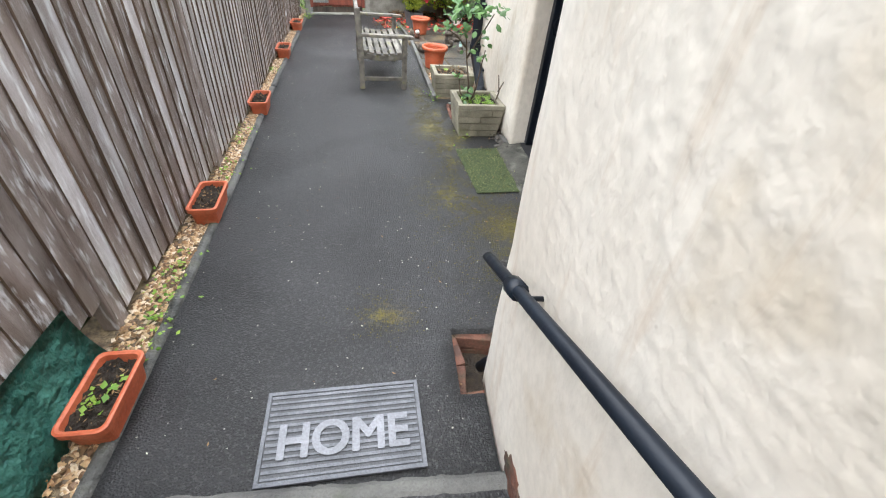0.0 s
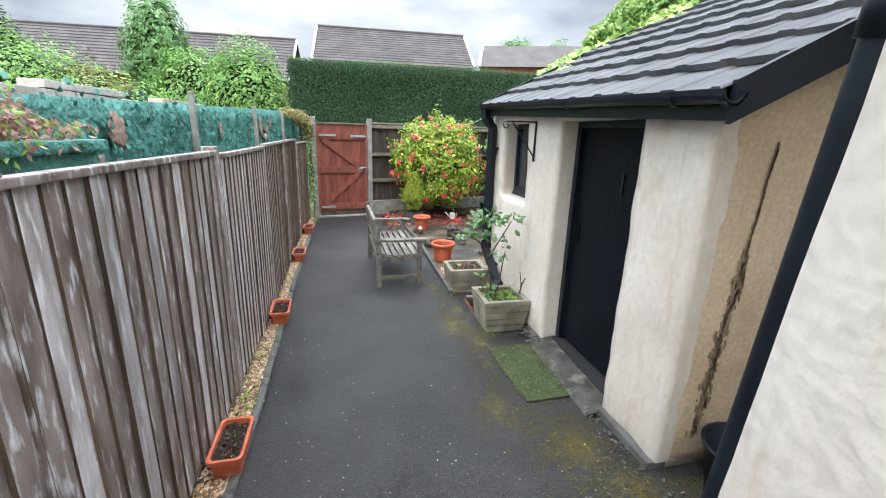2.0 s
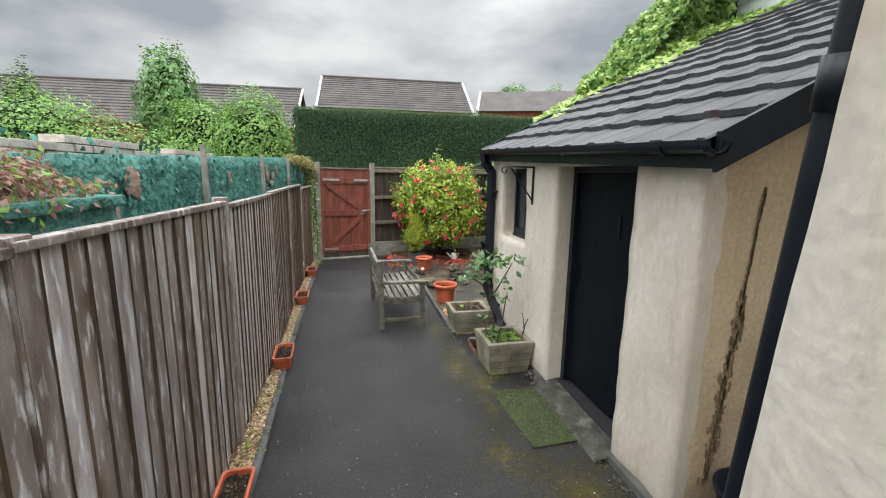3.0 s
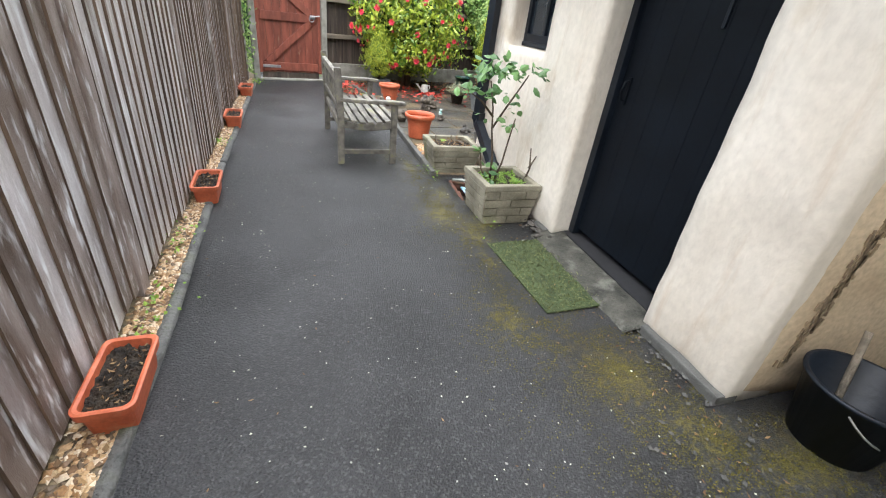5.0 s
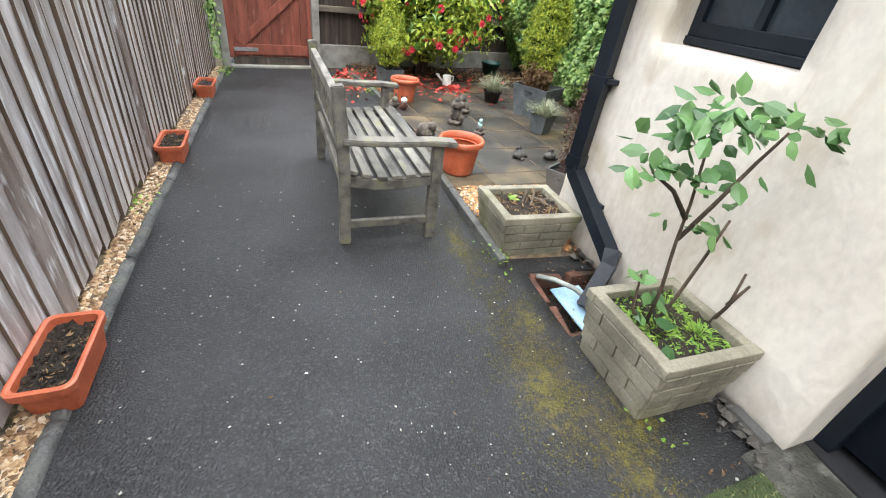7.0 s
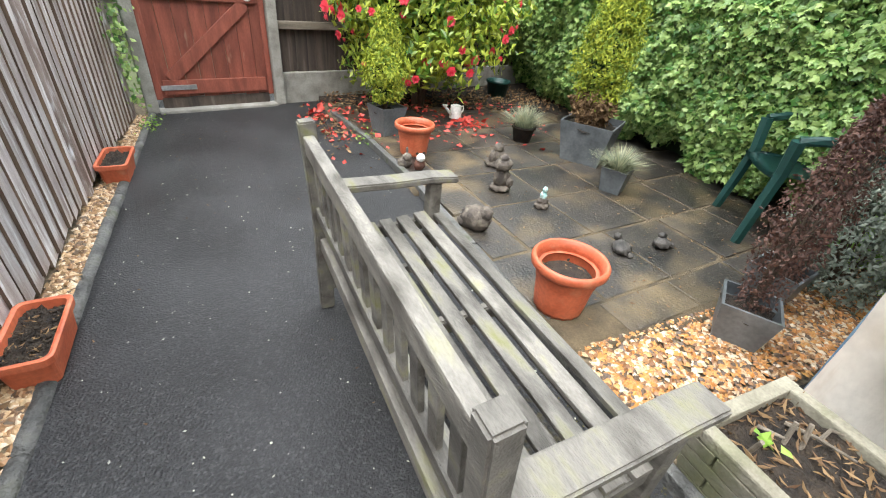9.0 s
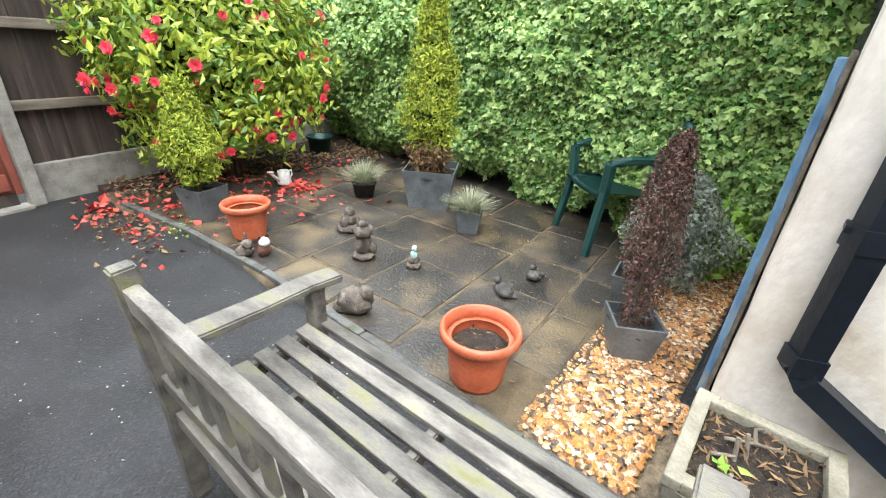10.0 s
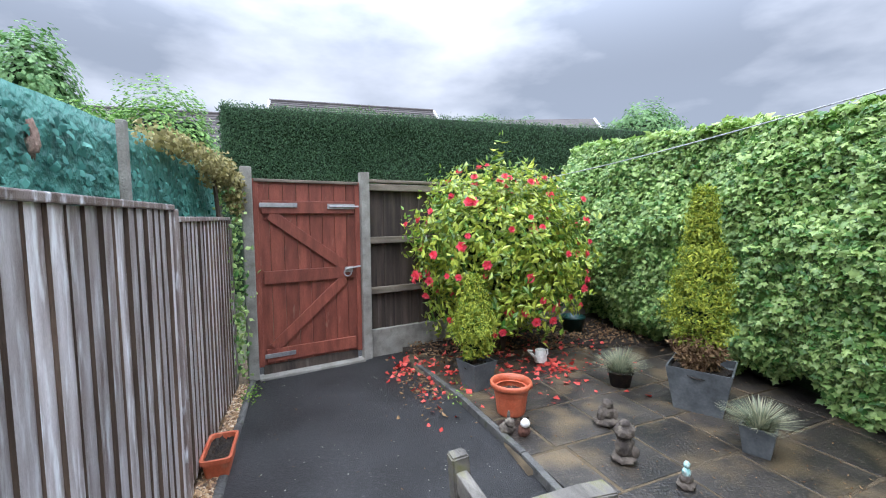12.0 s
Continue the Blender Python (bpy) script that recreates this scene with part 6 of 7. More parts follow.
def conifer(at, h, r, seed, k, label, waist=0.25, power=1.0, brown=0, low=0.0):
    t = thing("conifer", at, 0, label, "conifer")
    part("trunk", tube(bmesh.new(), [(0, 0, -0.05), (0.01, 0, h * 0.4), (0, 0.01, h * 0.85)], 0.025, 8, taper=0.4), BARK, t, smooth=True)
    # solid core, coloured near-black for the shade inside the shrub
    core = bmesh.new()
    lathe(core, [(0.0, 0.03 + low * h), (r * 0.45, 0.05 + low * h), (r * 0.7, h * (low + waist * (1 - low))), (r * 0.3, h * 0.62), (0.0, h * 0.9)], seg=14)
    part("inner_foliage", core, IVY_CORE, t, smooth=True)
    q = np.random.default_rng(seed + 50)
    c, d = cone_points(k // 34, (0, 0, low * h), h * (1 - low), r, seed, waist, power)
    c, d = np.repeat(c, 34, 0), np.repeat(d, 34, 0)
    o = q.normal(0, 1, c.shape) * (0.032, 0.032, 0.022)
    leaves("foliage", c + o, o * 10 + d * (0.9, 0.9, 0.5), 0.036, CONIFER, t, 0.42, 0.6, 0.3, seed, sag=-0.7)
    if brown:
        p, d = cone_points(brown, (0, 0, -0.02), h * 0.3, r * 0.8, seed + 3, 0.6, 0.6)
        leaves("dead_foliage", p, d, 0.05, LITTER, t, 0.35, 0.9, 0.3, seed + 1)
    return t


conifer((1.38, 9.86, 0.27), 0.78, 0.18, 3, 13000, "small golden-green conifer with a pointed tip in a zinc planter", 0.36, 1.15, 0, 0.1)
conifer((3.0, 8.95, 0.34), 1.46, 0.225, 5, 22000, "tall golden-green conifer browning at its base in a zinc planter", 0.22, 0.85, 2600, 0.16)

# camellia
cam_at = (2.0, 10.72, 0.04)
camellia = thing("camellia", cam_at, 0, "large flowering camellia bush with glossy leaves and red blooms", "bush")
limbs = bmesh.new()
rng = random.Random(21)
for k in range(9):
    a = rng.uniform(0, 6.28)
    q = rng.uniform(0.2, 0.75)
    tube(limbs, [(0.05 * math.cos(a), 0.05 * math.sin(a), 0), (0.2 * q * math.cos(a), 0.2 * q * math.sin(a), 0.5), (q * math.cos(a), 0.75 * q * math.sin(a), rng.uniform(1.1, 1.7))], 0.028, 7, taper=0.3)
part("branches", limbs, BARK, camellia, smooth=True)
# solid dark core: shade deep in the bush painted as colour
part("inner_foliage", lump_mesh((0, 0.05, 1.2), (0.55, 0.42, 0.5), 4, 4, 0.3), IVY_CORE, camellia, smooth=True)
p, d = blob_points(13000, (0, 0, 1.15), (1.0, 0.8, 0.95), 6, 0.5, 0.4, 3.1)
keep = p[:, 2] > 0.22
leaves("foliage", p[keep], d[keep] + np.array((0, 0, 0.35)), 0.086, CAMELLIA, camellia, 0.5, 0.55, 0.3, 7, sag=-0.9)
p, d = blob_points(1300, (0, 0, 1.2), (1.03, 0.83, 1.0), 6, 0.1, 0.42, 3.1)
keep = p[:, 2] > 1.2
leaves("young_growth", p[keep], d[keep] * 0.4 + np.array((0, 0, 0.3)), 0.075, WEED, camellia, 0.34, 0.7, 0.2, 8, sag=-0.6, label="yellow-green young shoots")
bloom = bmesh.new()
heart = bloom.verts.new((0, 0, 0.006))
for ring, (k, r0, tilt) in enumerate(((6, 0.042, 0.35), (5, 0.032, 0.8), (4, 0.018, 1.2))):
    for i in range(k):
        a = 2 * math.pi * (i + 0.5 * ring) / k
        c, s = math.cos(a), math.sin(a)
        v = [heart] + [bloom.verts.new((r * c - w * s, r * s + w * c, z + 0.012 * ring)) for r, w, z in ((r0 * 0.7, -r0 * 0.5, r0 * tilt * 0.6), (r0 * 1.15, 0, r0 * tilt), (r0 * 0.7, r0 * 0.5, r0 * tilt * 0.6))]
        bloom.faces.new((v[0], v[1], v[2]))
        bloom.faces.new((v[0], v[2], v[3]))
bloom_mesh = mesh_of(bloom, PETAL)
p, d = blob_points(150, (0, 0, 1.15), (1.02, 0.82, 0.97), 6, 0.06, 0.4, 3.1)
for q, w in zip(p, d):
    if q[2] > 0.3 and w[1] < 0.55:
        part("bloom", bloom_mesh, PETAL, camellia, m=Matrix.Translation(q) @ Vector((w[0], w[1] - 0.3, w[2] + 0.1)).to_track_quat("Z", "Y").to_matrix().to_4x4() @ Matrix.Scale(rng.uniform(0.7, 1.3), 4))


def scatter(name, k, place, size, mat, seed, label, category, width=0.7, tilt=0.35):
    r = np.random.default_rng(seed)
    pts = np.array([place(r) for _ in range(k)])
    ob = leaves(name, pts, np.tile((0, 0, 1.0), (k, 1)), size, mat, None, width, tilt, 0.35, seed, label)
    return tagged(ob, category=category)


def patch_place(cx, cy, rx, ry, z):
    return lambda r: (cx + r.normal(0, rx), cy + r.normal(0, ry), z)


def petal_place(r):
    while True:
        x, y = r.normal(1.75, 0.75), r.normal(10.25, 0.42)
        if lerp_line(PATIO_X, y) - 0.35 < x < 3.4 and 9.2 < y < 11.3 and not (x < lerp_line(PATIO_X, y) and r.uniform() < 0.55):
            return (x, y, 0.02 if x < lerp_line(PATIO_X, y) else (0.045 if y < 10.5 else 0.075))


scatter("fallen_blooms", 420, petal_place, 0.06, FALLEN, 5, "fallen red camellia petals on path and paving", "petals", 0.85, 0.5)
scatter("fallen_blooms", 46, patch_place(0.86, 10.55, 0.1, 0.16, 0.02), 0.075, FALLEN, 25, "heap of fallen red blooms beside the gate post", "petals", 0.85, 0.6)
scatter("fallen_blooms", 30, patch_place(1.0, 9.95, 0.1, 0.2, 0.02), 0.06, FALLEN, 26, "fallen red petals on the path edge", "petals", 0.85, 0.6)
scatter("fallen_blooms", 60, patch_place(2.3, 10.05, 0.16, 0.1, 0.05), 0.075, FALLEN, 27, "fallen red blooms round the watering can", "petals", 0.85, 0.6)
scatter("leaf_litter", 260, patch_place(0.95, 10.2, 0.12, 0.35, 0.014), 0.045, LITTER, 28, "brown fallen leaves at the patio edge", "leaf litter", 0.55)
scatter("leaf_litter", 1500, lambda r: (r.uniform(1.0, 4.2), r.normal(11.0, 0.3), 0.085), 0.05, LITTER, 6, "brown fallen leaves in the flower bed", "leaf litter", 0.5)


def strip_leaf(r):
    y = r.uniform(1.2, 10.4)
    return (r.uniform(lerp_line(FENCE_X, y) + 0.02, lerp_line(KERB_X, y) - 0.06), y, 0.03)


scatter("leaf_litter", 380, strip_leaf, 0.035, LITTER, 7, "brown and tan fallen leaves on the gravel strip", "leaf litter", 0.55)
for i, (cx, cy, n) in enumerate(((-0.27, 2.62, 60), (-0.3, 2.95, 40), (-0.22, 2.42, 30), (-0.35, 4.05, 50), (-0.4, 4.7, 40), (-0.6, 10.3, 90), (-0.55, 6.7, 30), (1.45, 6.0, 40), (1.2, 9.75, 60), (1.62, 4.84, 12))):
    rr = np.random.default_rng(i)
    pts = np.stack([rr.normal(cx, 0.05, n), rr.normal(cy, 0.12, n), rr.uniform(0.02, 0.07, n)], 1)
    tagged(leaves("weeds", pts, np.tile((0, 0, 1.0), (n, 1)), 0.024, WEED, None, 0.75, 0.5, 0.2, i, "small bright green weeds at the path edge"), category="weeds")


def debris_place(r):
    while True:
        x, y = r.uniform(-0.5, 2.0), r.uniform(1.8, 10.6)
        if lerp_line(KERB_X, y) + 0.03 < x < min(1.98, lerp_line(PATIO_X, y) - 0.03 if y > 5.9 else 2.0) and not in_pit(x, y):
            return (x, y, 0.007)


GRIT = material("pale_grit", (0.3, 0.29, 0.26), (0.55, 0.54, 0.5), 30, 0.8, 0.1, 90, island=0.4)
pebbles("grit", 900, debris_place, 0.0048, GRIT, 11, label="pale grit and petals scattered on the asphalt", category="grit")
scatter("leaf_litter", 130, debris_place, 0.018, LITTER, 12, "small dry leaves and twigs on the asphalt", "leaf litter", 0.35, 0.3)
scatter("leaf_litter", 260, lambda r: (1.98 + r.normal(0, 0.12) - 0.35 * r.uniform() ** 3, r.uniform(2.5, 6.4), 0.012), 0.022, LITTER, 14, "dry leaf scraps along the foot of the wall", "leaf litter", 0.4, 0.3)
scatter("leaf_litter", 800, lambda r: (r.uniform(1.5, 3.9), r.uniform(7.0, 10.3), 0.042), 0.024, LITTER, 15, "dry leaf scraps on the paving", "leaf litter", 0.4, 0.3)


# bits on the soil of pots and troughs
for bx, by, bz, rx, ry in ((1.55, 7.2, 0.225, 0.1, 0.1), (1.49, 9.3, 0.22, 0.09, 0.09), (-0.235, 2.08, 0.118, 0.06, 0.14), (-0.295, 3.535, 0.118, 0.06, 0.14), (-0.39, 5.44, 0.118, 0.06, 0.14), (-0.53, 7.5, 0.118, 0.06, 0.14)):
    scatter("leaf_litter", 46, lambda q: (bx + q.uniform(-rx, rx), by + q.uniform(-ry, ry), bz + q.uniform(0, 0.008)), 0.022, LITTER, round(bx * 100 + by * 10) % 97 + 100, "dry leaf scraps on the dark pot soil", "leaf litter", 0.4, 0.5)
    pebbles("soil_crumbs", 90, lambda q: (bx + q.uniform(-rx, rx), by + q.uniform(-ry, ry), bz + q.uniform(-0.004, 0.004)), 0.009, SOIL, round(by * 10), label="crumbs of dark soil in the pot", category="soil")


# fescue tufts
def tuft(name, at, h, spread, k, mat, seed, label, category):
    r = np.random.default_rng(seed)
    v, f = [], []
    for i in range(k):
        a, q = r.uniform(0, 6.28), r.uniform(0.1, 1) ** 0.7
        c, s = math.cos(a), math.sin(a)
        hh = h * r.uniform(0.6, 1.1) * (1 - 0.25 * q)
        b = len(v)
        for u, w in ((0, 0.0025), (0.5, 0.0022), (1.0, 0.0006)):
            rad = 0.04 * q + spread * q * u ** 1.7
            z = hh * (u - 0.35 * q * u * u)
            v += [(rad * c - w * s, rad * s + w * c, z), (rad * c + w * s, rad * s - w * c, z)]
        f += [(b, b + 1, b + 3, b + 2), (b + 2, b + 3, b + 5, b + 4)]
    me = bpy.data.meshes.new("tuft")
    me.from_pydata(v, [], f)
    me.materials.append(mat)
    ob = new(name, me)
    ob.matrix_basis = pose(*at)
    return tagged(ob, label, category, kind="stuff")


tuft("fescue_grass", (2.7, 9.5, 0.12), 0.32, 0.24, 600, FESCUE, 3, "spiky blue-green fescue grass tuft", "grass")
tuft("fescue_grass", (2.83, 8.3, 0.17), 0.27, 0.22, 520, FESCUE, 4, "spiky blue-green fescue grass tuft in a zinc pot", "grass")
for n, (tx, ty) in enumerate(((-0.22, 2.1), (-0.26, 2.02))):
    rr = np.random.default_rng(90 + n)
    pts = np.stack([rr.normal(tx, 0.02, 14), rr.normal(ty, 0.035, 14), rr.uniform(0.115, 0.14, 14)], 1)
    tagged(leaves("seedling", pts, np.tile((0, 0, 1.0), (14, 1)), 0.03, WEED, None, 0.75, 0.5, 0.2, n, "small green seedlings in the trough soil"), category="seedlings")
tuft("grass_tuft", (1.7, 5.08, 0.27), 0.055, 0.07, 110, WEED, 5, "fresh grass growing in the stone planter", "grass")
tuft("grass_tuft", (1.84, 5.2, 0.27), 0.055, 0.07, 110, WEED, 6, "fresh grass growing in the stone planter", "grass")
tuft("grass_tuft", (1.86, 5.04, 0.27), 0.055, 0.07, 110, WEED, 7, "fresh grass growing in the stone planter", "grass")

# rose
rose = thing("rose_bush", (1.8, 5.17, 0.26), 0, "young rose bush with green leaves in a stone planter", "rose bush")
for pts in ([(-0.12, -0.04, 0), (-0.13, -0.04, 0.2), (-0.17, -0.04, 0.4), (-0.19, -0.04, 0.56), (-0.24, -0.05, 0.74)], [(-0.17, -0.04, 0.42), (-0.1, -0.05, 0.56), (-0.02, -0.05, 0.7), (0.03, -0.06, 0.8)],
            [(-0.18, -0.04, 0.5), (-0.28, -0.04, 0.6), (-0.38, -0.03, 0.66)], [(-0.1, -0.05, 0.0), (-0.05, -0.05, 0.16), (-0.03, -0.06, 0.36), (-0.01, -0.06, 0.5)],
            [(0.15, -0.08, 0.02), (0.17, -0.1, 0.14), (0.14, -0.11, 0.3)], [(0.16, -0.1, 0.14), (0.2, -0.11, 0.24)], [(-0.14, -0.04, 0.02), (-0.2, -0.02, 0.1), (-0.23, -0.02, 0.26)]):
    part("stem", tube(bmesh.new(), pts, 0.009, 6, taper=0.5), BARK, rose, smooth=True)
rr = np.random.default_rng(9)
pts, nn = [], []
for tip, n, sp in (((-0.28, -0.05, 0.8), 34, 0.06), ((-0.18, -0.05, 0.84), 26, 0.06), ((0.04, -0.06, 0.82), 30, 0.055), ((-0.07, -0.05, 0.84), 12, 0.05), ((-0.39, -0.03, 0.68), 22, 0.045), ((-0.22, -0.04, 0.66), 14, 0.05),
                   ((-0.18, -0.04, 0.5), 8, 0.05), ((-0.03, -0.06, 0.44), 6, 0.04), ((-0.23, -0.02, 0.26), 5, 0.03), ((-0.12, -0.04, 0.1), 10, 0.06), ((-0.02, -0.06, 0.6), 6, 0.05)):
    for _ in range(n):
        pts.append(np.array(tip) + rr.normal(0, sp, 3) * (1, 1, 0.6))
        nn.append((rr.normal(0, 0.4), -0.35 + rr.normal(0, 0.3), 0.9))
leaves("foliage", pts, nn, 0.062, ROSE, rose, 0.7, 0.35, 0.25, 10, oval=True)
twig = thing("dry_stems", (1.6, 6.2, 0.2), 0, "dry cut stems standing in the planter soil", "stems")
for a, b in (((0.05, 0.05), (0.08, 0.07)), ((0.1, 0.02), (0.12, 0.05)), ((-0.06, 0.08), (-0.09, 0.06))):
    part("stalk", tube(bmesh.new(), [(*a, 0), (*b, 0.12)], 0.007, 6), RAIL_WOOD, twig)
for pts in ([(0.12, 0.1, 0.06), (0.15, 0.02, 0.075), (0.2, -0.06, 0.06)], [(0.15, 0.02, 0.07), (0.22, 0.03, 0.075), (0.27, 0.0, 0.06)], [(0.02, 0.12, 0.06), (0.05, 0.06, 0.07)]):
    part("root", tube(bmesh.new(), pts, 0.007, 6, taper=0.6), RAIL_WOOD, twig)


weed_pts = [(1.6 + 0.035 * math.cos(a), 6.28 + 0.035 * math.sin(a), 0.27) for a in (0.3, 1.6, 2.8, 4.1, 5.2)]
tagged(leaves("weeds", weed_pts, [(0.2, -0.1, 1.0)] * 5, 0.06, WEED, None, 0.6, 0.25, 0.2, 5, "broad-leaved green weed in the planter soil"), category="weeds")


# purple shrubs, grey shrub
def shrub(name, at, h, r, k, size, mat, seed, label, lean_x=0.0, lean_y=0.0):
    t = thing(name, at, 0, label, "shrub")
    q = random.Random(seed)
    for i in range(7):
        a = q.uniform(0, 6.28)
        part("stem", tube(bmesh.new(), [(0, 0, -0.05), (0.3 * r * math.cos(a) + lean_x * 0.4, 0.3 * r * math.sin(a) + lean_y * 0.4, h * 0.45), (0.6 * r * math.cos(a) + lean_x, 0.6 * r * math.sin(a) + lean_y, h * q.uniform(0.75, 0.95))], 0.009, 5, taper=0.3), BARK, t)
    p, d = cone_points(k, (0, 0, 0), h, r, seed, 0.45, 0.6)
    f = (p[:, 2] / h)[:, None] ** 1.3
    p = p + f * np.array((lean_x, lean_y, 0))
    leaves("foliage", p, d, size, mat, t, 0.5, 0.8, 0.2, seed)
    return t


shrub("barberry", (2.28, 6.79, 0.2), 0.92, 0.12, 3200, 0.021, PURPLE, 4, "upright dark purple barberry in a small zinc planter", 0.08, 0.02)
shrub("barberry", (2.75, 6.95, 0.2), 0.85, 0.14, 3000, 0.021, PURPLE, 6, "second dark purple barberry behind the first", 0.05, 0.0)
shrub("lavender", (3.25, 6.9, 0.02), 0.75, 0.34, 7000, 0.03, LAVENDER, 8, "grey-leaved lavender bush on the gravel", 0.0, 0.0)
shrub("fern", (3.7, 6.75, 0.02), 0.5, 0.35, 900, 0.07, WEED, 9, "bright green fern beside the ivy", 0.0, 0.0)

# ---- ivy ----
ivy = thing("ivy_wall", label="thick ivy hanging over the side boundary wall", category="ivy")


def ivy_x(y, z):
    far = np.clip((y - 8.0) / 4.0, 0, 1)
    bulge = np.sin(np.pi * np.clip(z / 2.7, 0, 1)) ** 1.2
    return 3.98 + 0.22 * far - (0.28 + 0.35 * far ** 2) * bulge


def lumpy(y, z, seed):
    return np.array([0.2 * noise.noise(Vector((a * 1.3, b * 1.3, seed))) + 0.1 * noise.noise(Vector((a * 3.7, b * 3.7, seed))) for a, b in zip(y, z)])




def ivy_rise(y):
    """The hedge of ivy stands higher towards the back fence."""
    return 1 + 0.034 * (y - 8.4)


# solid backing behind the ivy leaves, its colour darkened to stand for shade
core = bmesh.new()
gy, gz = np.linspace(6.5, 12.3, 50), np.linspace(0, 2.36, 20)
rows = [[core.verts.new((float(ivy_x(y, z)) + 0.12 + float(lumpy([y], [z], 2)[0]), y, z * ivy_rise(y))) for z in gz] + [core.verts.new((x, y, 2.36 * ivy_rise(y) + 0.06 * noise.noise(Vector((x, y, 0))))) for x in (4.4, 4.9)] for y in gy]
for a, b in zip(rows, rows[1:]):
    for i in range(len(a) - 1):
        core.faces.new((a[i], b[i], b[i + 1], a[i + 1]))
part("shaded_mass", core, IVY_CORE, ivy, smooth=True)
r = np.random.default_rng(31)
k = 72000
y = r.uniform(6.45, 12.3, k)
z = r.uniform(0.03, 2.4, k)
base_fringe = 0.12 + 0.12 * np.sin(y * 5.1) + 0.1 * np.sin(y * 11.7)
keep = z > np.clip(base_fringe, 0.02, 1)
y, z = y[keep], z[keep]
x = ivy_x(y, z) + lumpy(y, z, 2) - r.uniform(-0.05, 0.1, len(y))
leaves("ivy_leaves", np.stack([x, y, z * ivy_rise(y)], 1), np.tile((-0.85, -0.15, 0.7), (len(y), 1)), 0.058, IVY, ivy, 1.0, 0.6, 0.25, 32, lobed=True)
k = 10000
y, x = r.uniform(6.75, 12.3, k), r.uniform(3.55, 5.0, k)
keep = x > ivy_x(y, 2.3) - 0.05
x, y = x[keep], y[keep]
z = 2.37 * ivy_rise(y) + 0.12 * np.array([noise.noise(Vector((a * 1.5, b * 1.5, 7))) for a, b in zip(x, y)]) + r.uniform(-0.05, 0.06, len(x))
leaves("ivy_top_leaves", np.stack([x, y, z], 1), np.tile((-0.3, 0, 1.0), (len(x), 1)), 0.085, IVY_ROOF, ivy, 1.0, 0.6, 0.25, 33, lobed=True)

tower = thing("ivy_gable", label="ivy climbing the gable end of the house", category="ivy")
OUT_X = (3.1, 3.7, 4.24, 4.5, 5.15, 5.76, 6.6)
OUT_Z = (3.0, 3.35, 3.9, 4.25, 4.8, 5.45, 6.4)
# gable-shaped core, near-black so gaps between leaves look shaded
core = bmesh.new()
prof = [(3.95, 2.2), (3.95, 3.4), (4.28, 3.8), (4.55, 4.15), (5.15, 4.7), (5.76, 5.35), (6.6, 6.3), (6.6, 2.2)]
fr = [core.verts.new((px_, 6.95, pz)) for px_, pz in prof]
bk = [core.verts.new((px_, 7.6, pz)) for px_, pz in prof]
core.faces.new(fr)
core.faces.new(bk[::-1])
for i in range(len(prof)):
    j = (i + 1) % len(prof)
    core.faces.new((fr[i], bk[i], bk[j], fr[j]))
bmesh.ops.recalc_face_normals(core, faces=core.faces[:])
part("gable_wall", core, IVY_CORE, tower)
k = 17000
y, z = r.uniform(6.45, 7.72, k), r.uniform(2.2, 6.2, k)
x = np.interp(z, [2.2, 3.4, 3.8, 4.15, 4.7, 5.35, 6.3], [3.9, 3.92, 4.22, 4.5, 5.1, 5.7, 6.5]) + lumpy(y * 2, z * 1.5, 5) * 0.9 - 0.03
leaves("ivy_leaves", np.stack([x, y, z], 1), np.tile((-0.9, -0.1, 0.5), (k, 1)), 0.085, IVY, tower, 1.0, 0.7, 0.25, 34, lobed=True)
k = 6000
x = r.uniform(3.3, 5.45, k)
lo, hi = 2.2 + 0.5 * (x - 1.98) - 0.1, np.interp(x, OUT_X, OUT_Z)
z = lo + (hi - lo) * r.uniform(0, 1, k)
y = 6.88 + lumpy(x * 2, z * 2, 8) * 0.8 - r.uniform(0, 0.06, k)
leaves("ivy_side_leaves", np.stack([x, y, z], 1), np.tile((-0.2, -0.9, 0.5), (k, 1)), 0.085, IVY, tower, 1.0, 0.7, 0.25, 35, lobed=True)
roof_ivy = thing("roof_ivy", label="pale young ivy spreading over the tiled roof", category="ivy")
k = 5200
x = r.uniform(2.7, 5.6, k)
edge = 6.25 - 0.05 * (x - 2.7) + 0.22 * np.sin(x * 4.3) + 0.1 * np.sin(x * 11)
y = edge + (6.95 - edge) * r.uniform(0, 1, k) ** 0.8
hump = 0.04 + 0.16 * np.clip((y - edge) / 0.5, 0, 1) * (0.6 + 0.5 * np.sin(x * 3.1)) * np.clip((x - 2.7) / 0.8, 0.1, 1)
z = 2.05 + 0.04 * (y - 3) + 0.5 * (x - 1.98) + hump * r.uniform(0.4, 1.0, k) + 0.03
leaves("ivy_leaves", np.stack([x, y, z], 1), np.tile((-0.5, -0.3, 1.0), (k, 1)), 0.09, IVY_ROOF, roof_ivy, 1.0, 0.5, 0.25, 36, lobed=True)
barge = new("gable_board", mesh_of(boxes(((0.06, 0.5, 0.3), (4.75, 7.75, 2.95), (0, -20, 0))), BLACK))
tagged(barge, "dark end of a roof board above the ivy", "roof board", kind="structure")

